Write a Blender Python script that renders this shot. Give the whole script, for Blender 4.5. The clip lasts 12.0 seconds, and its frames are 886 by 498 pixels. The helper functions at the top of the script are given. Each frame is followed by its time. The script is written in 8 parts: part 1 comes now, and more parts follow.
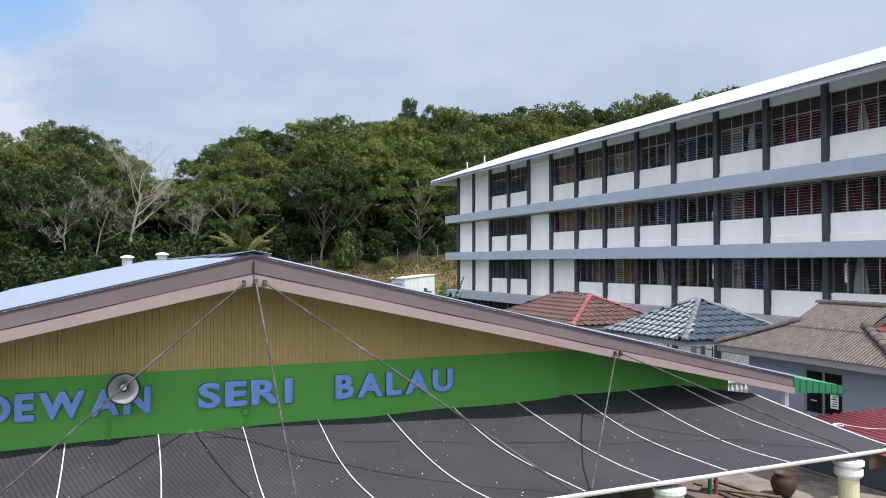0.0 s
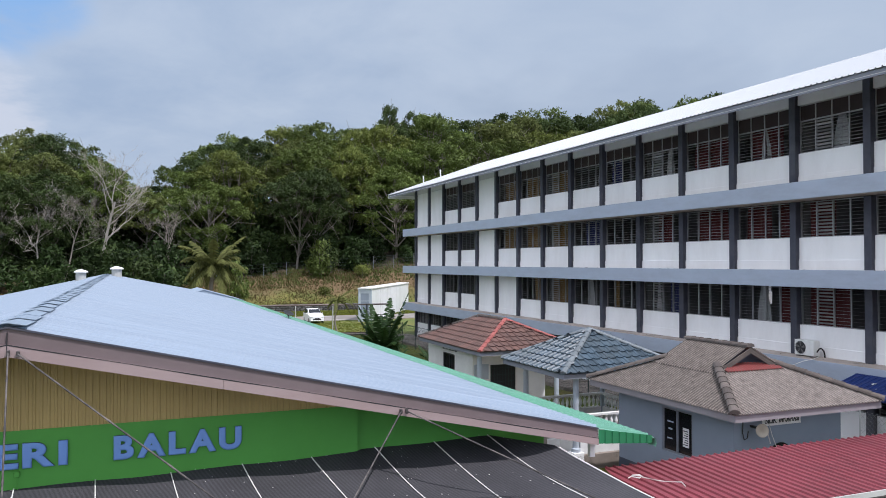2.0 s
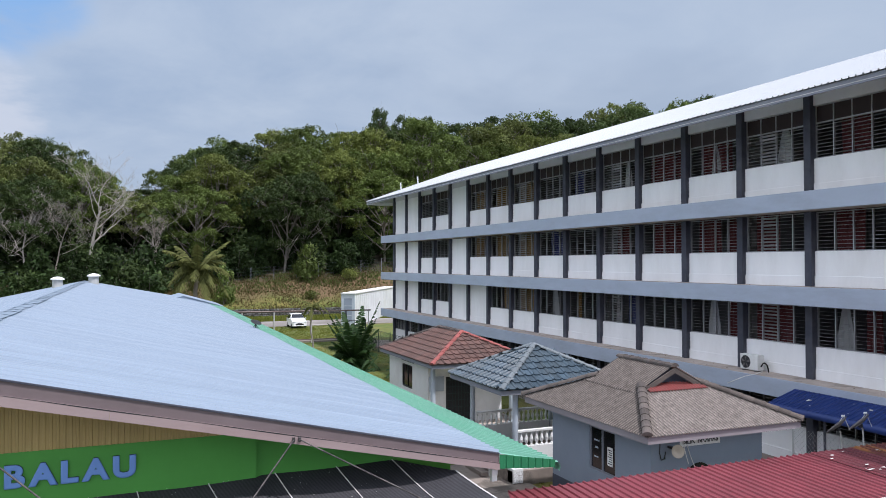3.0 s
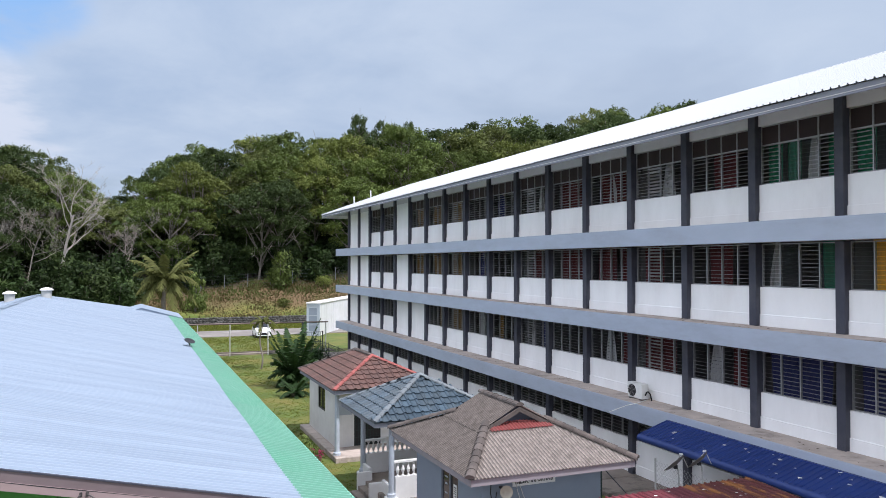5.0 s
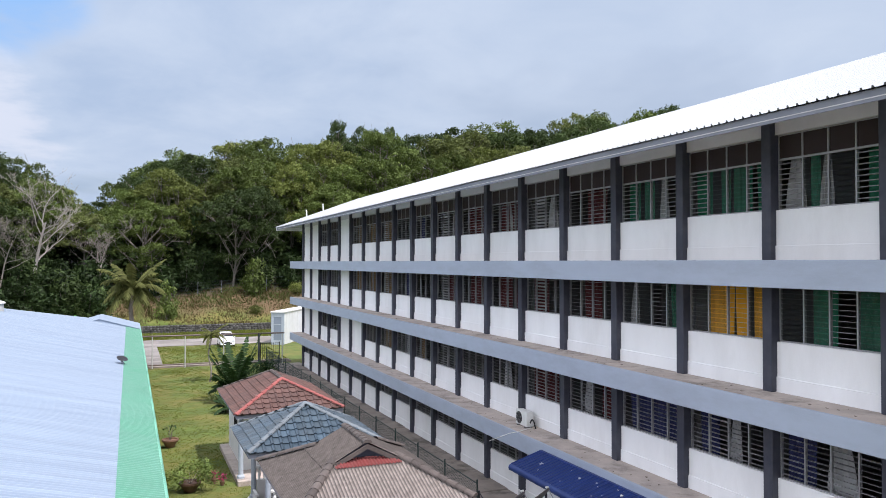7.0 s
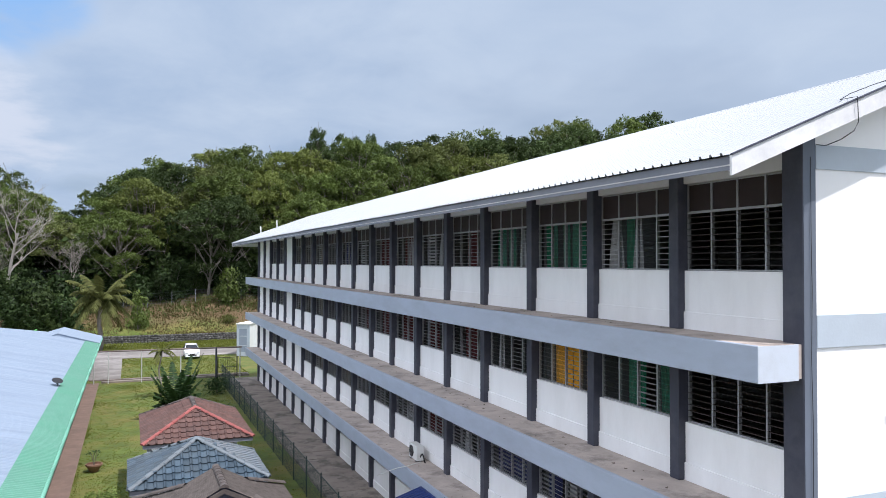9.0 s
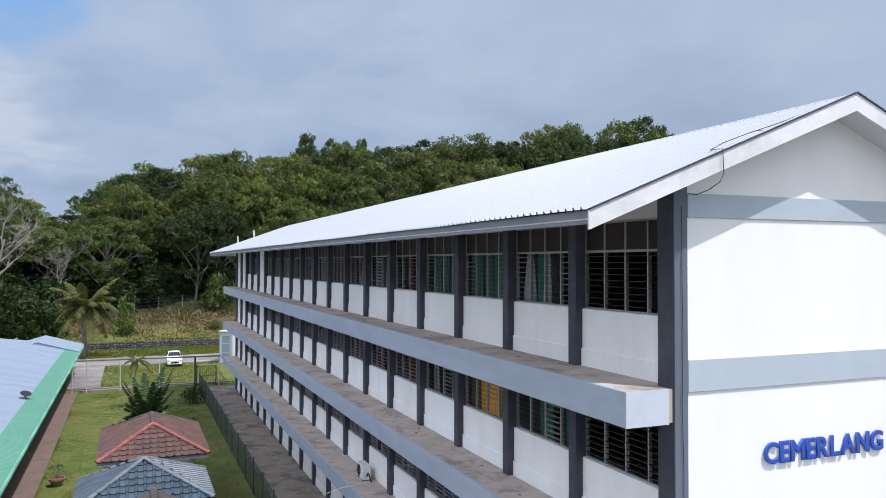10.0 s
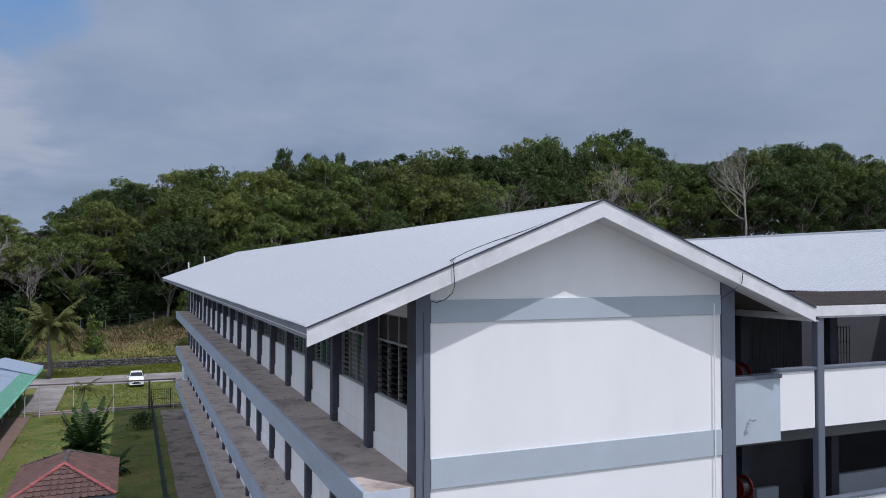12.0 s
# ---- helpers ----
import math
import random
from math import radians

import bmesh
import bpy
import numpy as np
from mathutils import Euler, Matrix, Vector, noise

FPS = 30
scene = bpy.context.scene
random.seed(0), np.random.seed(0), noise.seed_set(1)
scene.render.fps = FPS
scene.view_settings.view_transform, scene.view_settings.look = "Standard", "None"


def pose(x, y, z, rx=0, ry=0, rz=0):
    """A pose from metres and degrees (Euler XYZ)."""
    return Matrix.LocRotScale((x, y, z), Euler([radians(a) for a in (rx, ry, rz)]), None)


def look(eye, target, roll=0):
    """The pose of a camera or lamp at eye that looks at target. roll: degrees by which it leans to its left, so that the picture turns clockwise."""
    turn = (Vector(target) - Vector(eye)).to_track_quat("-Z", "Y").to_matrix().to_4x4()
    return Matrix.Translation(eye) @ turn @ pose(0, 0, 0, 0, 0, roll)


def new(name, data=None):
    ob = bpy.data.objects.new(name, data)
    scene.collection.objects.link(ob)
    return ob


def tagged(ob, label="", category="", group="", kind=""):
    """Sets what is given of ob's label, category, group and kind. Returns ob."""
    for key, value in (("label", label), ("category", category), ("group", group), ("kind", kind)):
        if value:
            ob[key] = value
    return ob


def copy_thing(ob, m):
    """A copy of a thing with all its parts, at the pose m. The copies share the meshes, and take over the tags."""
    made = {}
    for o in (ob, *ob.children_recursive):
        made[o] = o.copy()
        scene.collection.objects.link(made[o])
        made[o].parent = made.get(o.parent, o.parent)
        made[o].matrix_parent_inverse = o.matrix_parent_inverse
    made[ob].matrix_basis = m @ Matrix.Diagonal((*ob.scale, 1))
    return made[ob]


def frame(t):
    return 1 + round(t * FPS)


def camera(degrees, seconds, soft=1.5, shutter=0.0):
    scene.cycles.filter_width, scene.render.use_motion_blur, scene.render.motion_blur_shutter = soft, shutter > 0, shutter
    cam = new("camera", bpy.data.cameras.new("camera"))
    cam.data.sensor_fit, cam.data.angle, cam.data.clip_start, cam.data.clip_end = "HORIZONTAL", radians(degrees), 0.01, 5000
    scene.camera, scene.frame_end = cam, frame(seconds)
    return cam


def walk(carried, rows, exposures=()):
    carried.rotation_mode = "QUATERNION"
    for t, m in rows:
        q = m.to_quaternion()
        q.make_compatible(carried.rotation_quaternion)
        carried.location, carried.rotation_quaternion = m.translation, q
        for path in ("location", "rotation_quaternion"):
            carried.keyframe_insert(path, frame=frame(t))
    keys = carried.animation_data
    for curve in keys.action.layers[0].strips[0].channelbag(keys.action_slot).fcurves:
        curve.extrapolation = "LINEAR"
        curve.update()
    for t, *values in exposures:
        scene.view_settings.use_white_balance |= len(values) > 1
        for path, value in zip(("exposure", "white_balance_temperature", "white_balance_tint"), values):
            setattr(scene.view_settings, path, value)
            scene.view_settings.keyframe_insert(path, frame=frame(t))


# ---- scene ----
# the camera glides sideways along the school and rises
cam = camera(60.448, 12.0, soft=0.9)
PATH = [
    (0, 0.109, -0.092, 5.673, -22.403, 0.944, 0.079),
    (0.5, 0.865, -0.451, 5.900, -22.416, 0.972, 0.062),
    (1, 1.702, -0.909, 6.176, -22.428, 0.995, 0.052),
    (1.5, 2.562, -1.382, 6.451, -22.438, 1.015, 0.047),
    (2, 3.421, -1.852, 6.722, -22.446, 1.029, 0.047),
    (2.5, 4.278, -2.326, 6.994, -22.451, 1.039, 0.049),
    (3, 5.139, -2.816, 7.275, -22.453, 1.043, 0.052),
    (3.5, 6.011, -3.328, 7.565, -22.453, 1.043, 0.055),
    (4, 6.901, -3.860, 7.860, -22.449, 1.038, 0.057),
    (4.5, 7.809, -4.406, 8.155, -22.442, 1.029, 0.057),
    (5, 8.734, -4.957, 8.447, -22.433, 1.017, 0.055),
    (5.5, 9.673, -5.506, 8.734, -22.421, 1.002, 0.051),
    (6, 10.618, -6.048, 9.023, -22.406, 0.986, 0.044),
    (6.5, 11.565, -6.582, 9.318, -22.390, 0.971, 0.034),
    (7, 12.509, -7.112, 9.629, -22.373, 0.956, 0.023),
    (7.5, 13.448, -7.641, 9.961, -22.355, 0.945, 0.011),
    (8, 14.381, -8.173, 10.315, -22.337, 0.939, -0.003),
    (8.5, 15.310, -8.712, 10.690, -22.320, 0.939, -0.015),
    (9, 16.235, -9.260, 11.080, -22.305, 0.949, -0.027),
    (9.5, 17.158, -9.816, 11.480, -22.294, 0.971, -0.035),
    (10, 18.082, -10.384, 11.890, -22.286, 1.007, -0.039),
    (10.5, 19.011, -10.967, 12.316, -22.285, 1.059, -0.036),
    (11, 19.957, -11.572, 12.767, -22.290, 1.132, -0.025),
    (11.5, 20.944, -12.206, 13.254, -22.303, 1.228, -0.004),
    (12, 22.026, -12.862, 13.759, -22.327, 1.350, 0.031),
]
EXPOSURE = [(0, 0.02, 6140, 16), (1, -0.06, 6090, 16), (2, -0.2, 5990, 16), (3, -0.22, 5950, 16), (5, -0.03, 6000, 16.5), (7, 0.06, 6100, 17.5), (9, -0.05, 5960, 15.5), (9.5, -0.14, 5900, 15.5), (10, -0.28, 5860, 15.5), (10.5, -0.45, 5820, 16.5), (11, -0.54, 5780, 16.5), (12, -0.84, 5720, 18)]
walk(cam, [(t, pose(x, y, z, 90 + pitch, roll, yaw)) for t, x, y, z, yaw, pitch, roll in PATH], EXPOSURE)

# ---------------------------------------------------------------- world and sun
SKY_BASE, SKY_GLOW, SKY_PEAK = 0.98, 1.95, Vector((-0.5, -0.42, 0.76))
TO_SUN = Vector((0.32, -0.465, 1.0)).normalized()
world = bpy.data.worlds.new("sky")
scene.world = world
world.use_nodes = True
wn, wl = world.node_tree.nodes, world.node_tree.links
wn.clear()


def wnode(kind, **sets):
    n = wn.new(kind)
    for k, v in sets.items():
        n.inputs[k].default_value = v
    return n


sky = wn.new("ShaderNodeTexSky")
sky.sky_type = "NISHITA"
sky.sun_disc = False
sky.sun_elevation = math.asin(TO_SUN.z)
sky.sun_rotation = math.atan2(TO_SUN.x, TO_SUN.y)
sky.air_density, sky.dust_density, sky.ozone_density = 1.0, 2.0, 1.5
coord = wn.new("ShaderNodeTexCoord")
# clouds: the direction squeezed towards the horizon, so that far clouds lie flat
sep = wn.new("ShaderNodeSeparateXYZ")
wl.new(coord.outputs["Generated"], sep.inputs[0])
lift = wn.new("ShaderNodeMath"); lift.operation = "ADD"; lift.inputs[1].default_value = 0.22
wl.new(sep.outputs["Z"], lift.inputs[0])
high = wn.new("ShaderNodeMath"); high.operation = "MAXIMUM"; high.inputs[1].default_value = 0.08
wl.new(lift.outputs[0], high.inputs[0])
dx = wn.new("ShaderNodeMath"); dx.operation = "DIVIDE"
dy = wn.new("ShaderNodeMath"); dy.operation = "DIVIDE"
wl.new(sep.outputs["X"], dx.inputs[0]); wl.new(high.outputs[0], dx.inputs[1])
wl.new(sep.outputs["Y"], dy.inputs[0]); wl.new(high.outputs[0], dy.inputs[1])
flat = wn.new("ShaderNodeCombineXYZ")
wl.new(dx.outputs[0], flat.inputs["X"]); wl.new(dy.outputs[0], flat.inputs["Y"])
big = wnode("ShaderNodeTexNoise", Scale=0.7, Detail=5.0, Roughness=0.5, Distortion=0.2)
wl.new(flat.outputs[0], big.inputs["Vector"])
fine = wnode("ShaderNodeTexNoise", Scale=2.4, Detail=9.0, Roughness=0.58, Distortion=0.3)
wl.new(flat.outputs[0], fine.inputs["Vector"])
cover = wn.new("ShaderNodeValToRGB")
cover.color_ramp.elements[0].position, cover.color_ramp.elements[1].position = 0.30, 0.46
wl.new(big.outputs["Fac"], cover.inputs[0])
tone = wn.new("ShaderNodeValToRGB")
tone.color_ramp.elements[0].position, tone.color_ramp.elements[1].position = 0.30, 0.74
tone.color_ramp.elements[0].color = (0.415, 0.525, 0.65, 1)
tone.color_ramp.elements[1].color = (0.58, 0.67, 0.745, 1)
wl.new(fine.outputs["Fac"], tone.inputs[0])
blue = wn.new("ShaderNodeVectorMath"); blue.operation = "SCALE"; blue.inputs["Scale"].default_value = 0.10
wl.new(sky.outputs[0], blue.inputs[0])
mix = wn.new("ShaderNodeMix"); mix.data_type = "RGBA"
wl.new(cover.outputs[0], mix.inputs["Factor"])
wl.new(blue.outputs[0], mix.inputs["A"]); wl.new(tone.outputs[0], mix.inputs["B"])
# unseen sky overhead is brightened on the facade's side to light its shaded wall
toward = wn.new("ShaderNodeVectorMath"); toward.operation = "DOT_PRODUCT"; toward.inputs[1].default_value = SKY_PEAK
wl.new(coord.outputs["Generated"], toward.inputs[0])
near = wn.new("ShaderNodeMapRange")
near.inputs["From Min"].default_value, near.inputs["From Max"].default_value = -1.0, 1.0
wl.new(toward.outputs["Value"], near.inputs["Value"])
power = wn.new("ShaderNodeMath"); power.operation = "POWER"; power.inputs[1].default_value = 3.4
wl.new(near.outputs["Result"], power.inputs[0])
glow = wn.new("ShaderNodeMath"); glow.operation = "MULTIPLY_ADD"; glow.inputs[1].default_value = SKY_GLOW; glow.inputs[2].default_value = SKY_BASE
wl.new(power.outputs[0], glow.inputs[0])


def sky_spot(towards, inner, outer, ragged, colour, under, most=1.0):
    """A ragged opening or cloud bank round one direction."""
    dot = wn.new("ShaderNodeVectorMath"); dot.operation = "DOT_PRODUCT"; dot.inputs[1].default_value = Vector(towards).normalized()
    wl.new(coord.outputs["Generated"], dot.inputs[0])
    rag = wn.new("ShaderNodeMath"); rag.operation = "MULTIPLY_ADD"; rag.inputs[1].default_value = ragged
    wl.new(fine.outputs["Fac"], rag.inputs[0]); wl.new(dot.outputs["Value"], rag.inputs[2])
    edge = wn.new("ShaderNodeMapRange"); edge.interpolation_type = "SMOOTHSTEP"
    edge.inputs["From Min"].default_value, edge.inputs["From Max"].default_value = math.cos(radians(outer)) + ragged * 0.5, math.cos(radians(inner)) + ragged * 0.5
    edge.inputs["To Max"].default_value = most
    wl.new(rag.outputs[0], edge.inputs["Value"])
    over = wn.new("ShaderNodeMix"); over.data_type = "RGBA"
    wl.new(edge.outputs["Result"], over.inputs["Factor"]); wl.new(under, over.inputs["A"])
    over.inputs["B"].default_value = (*colour, 1)
    return over.outputs["Result"]


cloudy = sky_spot((-0.13, 0.94, 0.33), 2.0, 6.5, 0.012, (0.26, 0.49, 0.80), mix.outputs["Result"])
cloudy = sky_spot((-0.175, 0.97, 0.15), 1.0, 5.5, 0.018, (0.66, 0.715, 0.77), cloudy)
cloudy = sky_spot((0.66, 0.70, 0.26), 8.0, 34.0, 0.08, (0.60, 0.69, 0.765), cloudy, 0.5)
# this brightened overhead sky is white, not blue
white = wn.new("ShaderNodeMix"); white.data_type = "RGBA"
wl.new(power.outputs[0], white.inputs["Factor"]); wl.new(cloudy, white.inputs["A"])
white.inputs["B"].default_value = (0.625, 0.635, 0.64, 1)
back = wn.new("ShaderNodeBackground")
wl.new(white.outputs["Result"], back.inputs["Color"])
wl.new(glow.outputs[0], back.inputs["Strength"])
out = wn.new("ShaderNodeOutputWorld")
wl.new(back.outputs[0], out.inputs[0])

sun_data = bpy.data.lights.new("sun", "SUN")
sun_data.energy, sun_data.angle, sun_data.color = 4.9, radians(0.6), (1.0, 0.95, 0.88)
sun = new("sun", sun_data)
sun.matrix_world = look(TO_SUN * 200, (0, 0, 0))

# ---------------------------------------------------------------- materials
def material(name, colour, rough=0.6, metal=0.0, vary=0.12, scale=1.5, stain=None, amount=0.0, stain_scale=0.4,
             bump=0.0, bump_scale=40.0, island=0.0, alike=0.0, spec=0.5, stretch=(1, 1, 1), translucent=0.0, sheer=0.0, edges=(0.45, 0.7)):
    """Paint or stuff with grain (vary), stains of another colour, fine relief, and differences from piece to piece."""
    m = bpy.data.materials.new(name)
    m.use_nodes = True
    nt = m.node_tree
    n, l = nt.nodes, nt.links
    bsdf, output = n["Principled BSDF"], n["Material Output"]
    bsdf.inputs["Roughness"].default_value = rough
    bsdf.inputs["Metallic"].default_value = metal
    bsdf.inputs["Specular IOR Level"].default_value = spec
    tc = n.new("ShaderNodeTexCoord")
    geo = n.new("ShaderNodeNewGeometry")
    mp = n.new("ShaderNodeMapping")
    mp.inputs["Scale"].default_value = stretch
    l.new(geo.outputs["Position"], mp.inputs["Vector"])
    grain = n.new("ShaderNodeTexNoise")
    grain.inputs["Scale"].default_value, grain.inputs["Detail"].default_value, grain.inputs["Roughness"].default_value = scale, 6, 0.65
    l.new(mp.outputs[0], grain.inputs["Vector"])
    ramp = n.new("ShaderNodeMapRange")
    ramp.inputs["From Min"].default_value, ramp.inputs["From Max"].default_value = 0.25, 0.75
    ramp.inputs["To Min"].default_value, ramp.inputs["To Max"].default_value = 1 - vary, 1 + vary
    l.new(grain.outputs["Fac"], ramp.inputs["Value"])
    value = ramp.outputs["Result"]

    def times(a, b):
        t = n.new("ShaderNodeMath")
        t.operation = "MULTIPLY"
        l.new(a, t.inputs[0]), l.new(b, t.inputs[1])
        return t.outputs[0]

    def spread(source, by):
        r = n.new("ShaderNodeMapRange")
        r.inputs["To Min"].default_value, r.inputs["To Max"].default_value = 1 - by, 1 + by
        l.new(source, r.inputs["Value"])
        return r.outputs["Result"]
    if island:
        value = times(value, spread(geo.outputs["Random Per Island"], island))
    if alike:
        info = n.new("ShaderNodeObjectInfo")
        value = times(value, spread(info.outputs["Random"], alike))
    tint = n.new("ShaderNodeVectorMath")
    tint.operation = "SCALE"
    tint.inputs[0].default_value = colour
    l.new(value, tint.inputs["Scale"])
    colour_out = tint.outputs[0]
    if stain:
        spots = n.new("ShaderNodeTexNoise")
        spots.inputs["Scale"].default_value, spots.inputs["Detail"].default_value, spots.inputs["Roughness"].default_value = stain_scale, 8, 0.7
        l.new(mp.outputs[0], spots.inputs["Vector"])
        edge = n.new("ShaderNodeMapRange")
        edge.inputs["From Min"].default_value, edge.inputs["From Max"].default_value = edges
        edge.inputs["To Max"].default_value = amount
        l.new(spots.outputs["Fac"], edge.inputs["Value"])
        mx = n.new("ShaderNodeMix")
        mx.data_type = "RGBA"
        l.new(edge.outputs["Result"], mx.inputs["Factor"])
        l.new(colour_out, mx.inputs["A"])
        mx.inputs["B"].default_value = (*stain, 1)
        colour_out = mx.outputs["Result"]
    l.new(colour_out, bsdf.inputs["Base Color"])
    if bump:
        relief = n.new("ShaderNodeTexNoise")
        relief.inputs["Scale"].default_value, relief.inputs["Detail"].default_value = bump_scale, 4
        l.new(geo.outputs["Position"], relief.inputs["Vector"])
        bp = n.new("ShaderNodeBump")
        bp.inputs["Strength"].default_value, bp.inputs["Distance"].default_value = bump, 0.02
        l.new(relief.outputs["Fac"], bp.inputs["Height"])
        l.new(bp.outputs[0], bsdf.inputs["Normal"])
    last = bsdf.outputs[0]
    if translucent:
        tr = n.new("ShaderNodeBsdfTranslucent")
        l.new(colour_out, tr.inputs["Color"])
        ms = n.new("ShaderNodeMixShader")
        ms.inputs[0].default_value = translucent
        l.new(last, ms.inputs[1]), l.new(tr.outputs[0], ms.inputs[2])
        last = ms.outputs[0]
    if sheer:
        tp = n.new("ShaderNodeBsdfTransparent")
        ms = n.new("ShaderNodeMixShader")
        ms.inputs[0].default_value = sheer
        l.new(last, ms.inputs[1]), l.new(tp.outputs[0], ms.inputs[2])
        last = ms.outputs[0]
    l.new(last, output.inputs["Surface"])
    return m


WHITE = material("white_wall_paint", (0.88, 0.87, 0.86), 0.75, vary=0.05, scale=0.8, stain=(0.54, 0.51, 0.47), amount=0.24, stain_scale=0.5, bump=0.12, bump_scale=25, stretch=(1, 1, 0.35))
GABLE = material("white_gable_paint", (0.885, 0.87, 0.84), 0.75, vary=0.03, scale=0.6, stain=(0.66, 0.65, 0.62), amount=0.2, stain_scale=0.35, bump=0.05, bump_scale=9, stretch=(1, 1, 0.3))
SLATE = material("dark_slate_paint", (0.041, 0.043, 0.062), 0.6, vary=0.14, scale=2.0, stain=(0.13, 0.13, 0.14), amount=0.35, stain_scale=1.2, bump=0.1)
LIP = material("blue_grey_paint", (0.37, 0.415, 0.495), 0.7, vary=0.07, scale=0.9, stain=(0.24, 0.25, 0.28), amount=0.32, stain_scale=1.1, bump=0.1, stretch=(1, 0.5, 1.5))
BAND = material("pale_grey_blue_paint", (0.46, 0.51, 0.55), 0.7, vary=0.05, scale=0.7, stain=(0.36, 0.38, 0.40), amount=0.3, bump=0.12, bump_scale=20)
CONCRETE = material("weathered_concrete", (0.46, 0.39, 0.34), 0.9, vary=0.24, scale=1.2, stain=(0.12, 0.105, 0.095), amount=0.6, stain_scale=0.9, bump=0.25, bump_scale=30, edges=(0.5, 0.64))
APRON = material("old_concrete_apron", (0.245, 0.205, 0.175), 0.92, vary=0.25, scale=0.9, stain=(0.055, 0.05, 0.04), amount=0.65, stain_scale=0.7, bump=0.25, bump_scale=20, edges=(0.5, 0.6))
ROOF_WHITE = material("white_metal_roofing", (0.445, 0.462, 0.48), 0.36, 0.0, vary=0.05, scale=0.5, stain=(0.37, 0.39, 0.41), amount=0.35, stain_scale=0.25, stretch=(1, 0.3, 1))
TRIM = material("pale_timber_trim", (0.77, 0.76, 0.75), 0.7, vary=0.08, scale=1.2, stain=(0.38, 0.37, 0.36), amount=0.5, stain_scale=0.8, bump=0.1)
FASCIA = material("grey_fascia_board", (0.20, 0.21, 0.245), 0.7, vary=0.08, stain=(0.3, 0.3, 0.31), amount=0.4, stain_scale=0.7)
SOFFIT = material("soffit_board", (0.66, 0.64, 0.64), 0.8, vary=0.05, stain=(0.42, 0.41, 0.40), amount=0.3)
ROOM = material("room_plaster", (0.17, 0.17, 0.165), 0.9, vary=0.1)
# very dark, so that the corridor's shade lies in the wall colour
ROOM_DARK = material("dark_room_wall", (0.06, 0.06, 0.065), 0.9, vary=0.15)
ALU = material("aluminium_frame", (0.36, 0.36, 0.36), 0.45, 0.5, vary=0.06)
LOUVRE_OPEN = material("open_louvre_glass", (0.36, 0.36, 0.365), 0.3, vary=0.12, island=0.35, sheer=0.12, spec=0.5)
LOUVRE = material("louvre_glass", (0.06, 0.064, 0.064), 0.35, vary=0.12, island=0.35, sheer=0.84, spec=0.2)
TRANSOM = material("brown_transom_board", (0.024, 0.012, 0.012), 0.7, vary=0.25, stain=(0.032, 0.02, 0.02), amount=0.5)
CURTAINS = {
    "green": material("green_curtain", (0.012, 0.135, 0.07), 0.85, vary=0.15, translucent=0.15),
    "yellow": material("yellow_curtain", (0.85, 0.42, 0.02), 0.85, vary=0.12, translucent=0.2),
    "red": material("red_curtain", (0.075, 0.010, 0.011), 0.85, vary=0.15, translucent=0.15),
    "white": material("white_net_curtain", (0.46, 0.455, 0.45), 0.9, vary=0.1, translucent=0.3),
    "blue": material("navy_curtain", (0.018, 0.022, 0.085), 0.85, vary=0.15, translucent=0.1),
    "ochre": material("ochre_curtain", (0.20, 0.115, 0.035), 0.85, vary=0.15, translucent=0.15),
}
BLUE_SIGN = material("blue_sign_letter", (0.035, 0.085, 0.40), 0.4, vary=0.06)
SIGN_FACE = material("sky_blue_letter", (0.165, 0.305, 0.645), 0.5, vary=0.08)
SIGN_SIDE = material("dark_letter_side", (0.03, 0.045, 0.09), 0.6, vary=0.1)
HALL_BLUE = material("pale_blue_metal_roofing", (0.310, 0.372, 0.452), 0.42, vary=0.13, scale=5.0, stain=(0.23, 0.29, 0.37), amount=0.6, stain_scale=0.9, stretch=(0.03, 1, 0.03))
HALL_GREEN = material("mint_green_roofing", (0.18, 0.42, 0.31), 0.45, vary=0.07, scale=0.8, stain=(0.10, 0.42, 0.25), amount=0.4, stain_scale=0.5)
EAVE_END = material("deep_green_sheet", (0.016, 0.16, 0.065), 0.5, vary=0.1)
GREEN_WALL = material("bright_green_wall", (0.076, 0.305, 0.043), 0.7, vary=0.06, scale=0.9, stain=(0.06, 0.25, 0.028), amount=0.4, stain_scale=0.5, bump=0.1)
TAN = material("tan_metal_cladding", (0.43, 0.31, 0.115), 0.6, vary=0.1, scale=0.9, stain=(0.36, 0.25, 0.085), amount=0.4, stain_scale=0.6)
BARGE = material("dusty_pink_board", (0.31, 0.235, 0.23), 0.75, vary=0.1, scale=1.5, stain=(0.23, 0.15, 0.14), amount=0.45, stain_scale=0.9, bump=0.12, stretch=(0.4, 1, 1))
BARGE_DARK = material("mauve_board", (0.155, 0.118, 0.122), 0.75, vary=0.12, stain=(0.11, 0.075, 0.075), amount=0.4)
NET = material("black_shade_net", (0.031, 0.030, 0.035), 0.75, vary=0.3, scale=1.0, stain=(0.047, 0.045, 0.05), amount=0.5, stain_scale=0.7, bump=0.6, bump_scale=45)
CORD = material("white_cord", (0.62, 0.61, 0.58), 0.7, vary=0.12)
STRUT = material("weathered_steel_strut", (0.045, 0.04, 0.04), 0.65, 0.2, vary=0.35, scale=5.0, stain=(0.26, 0.23, 0.21), amount=0.6, stain_scale=3.0)
HORN = material("grey_horn_enamel", (0.15, 0.14, 0.135), 0.45, vary=0.1)
DARK = material("dark_metal", (0.025, 0.025, 0.028), 0.5, 0.2, vary=0.15)
RED_ROOF = material("red_metal_roofing", (0.22, 0.045, 0.058), 0.5, vary=0.14, scale=1.5, stain=(0.15, 0.04, 0.048), amount=0.6, stain_scale=0.6)
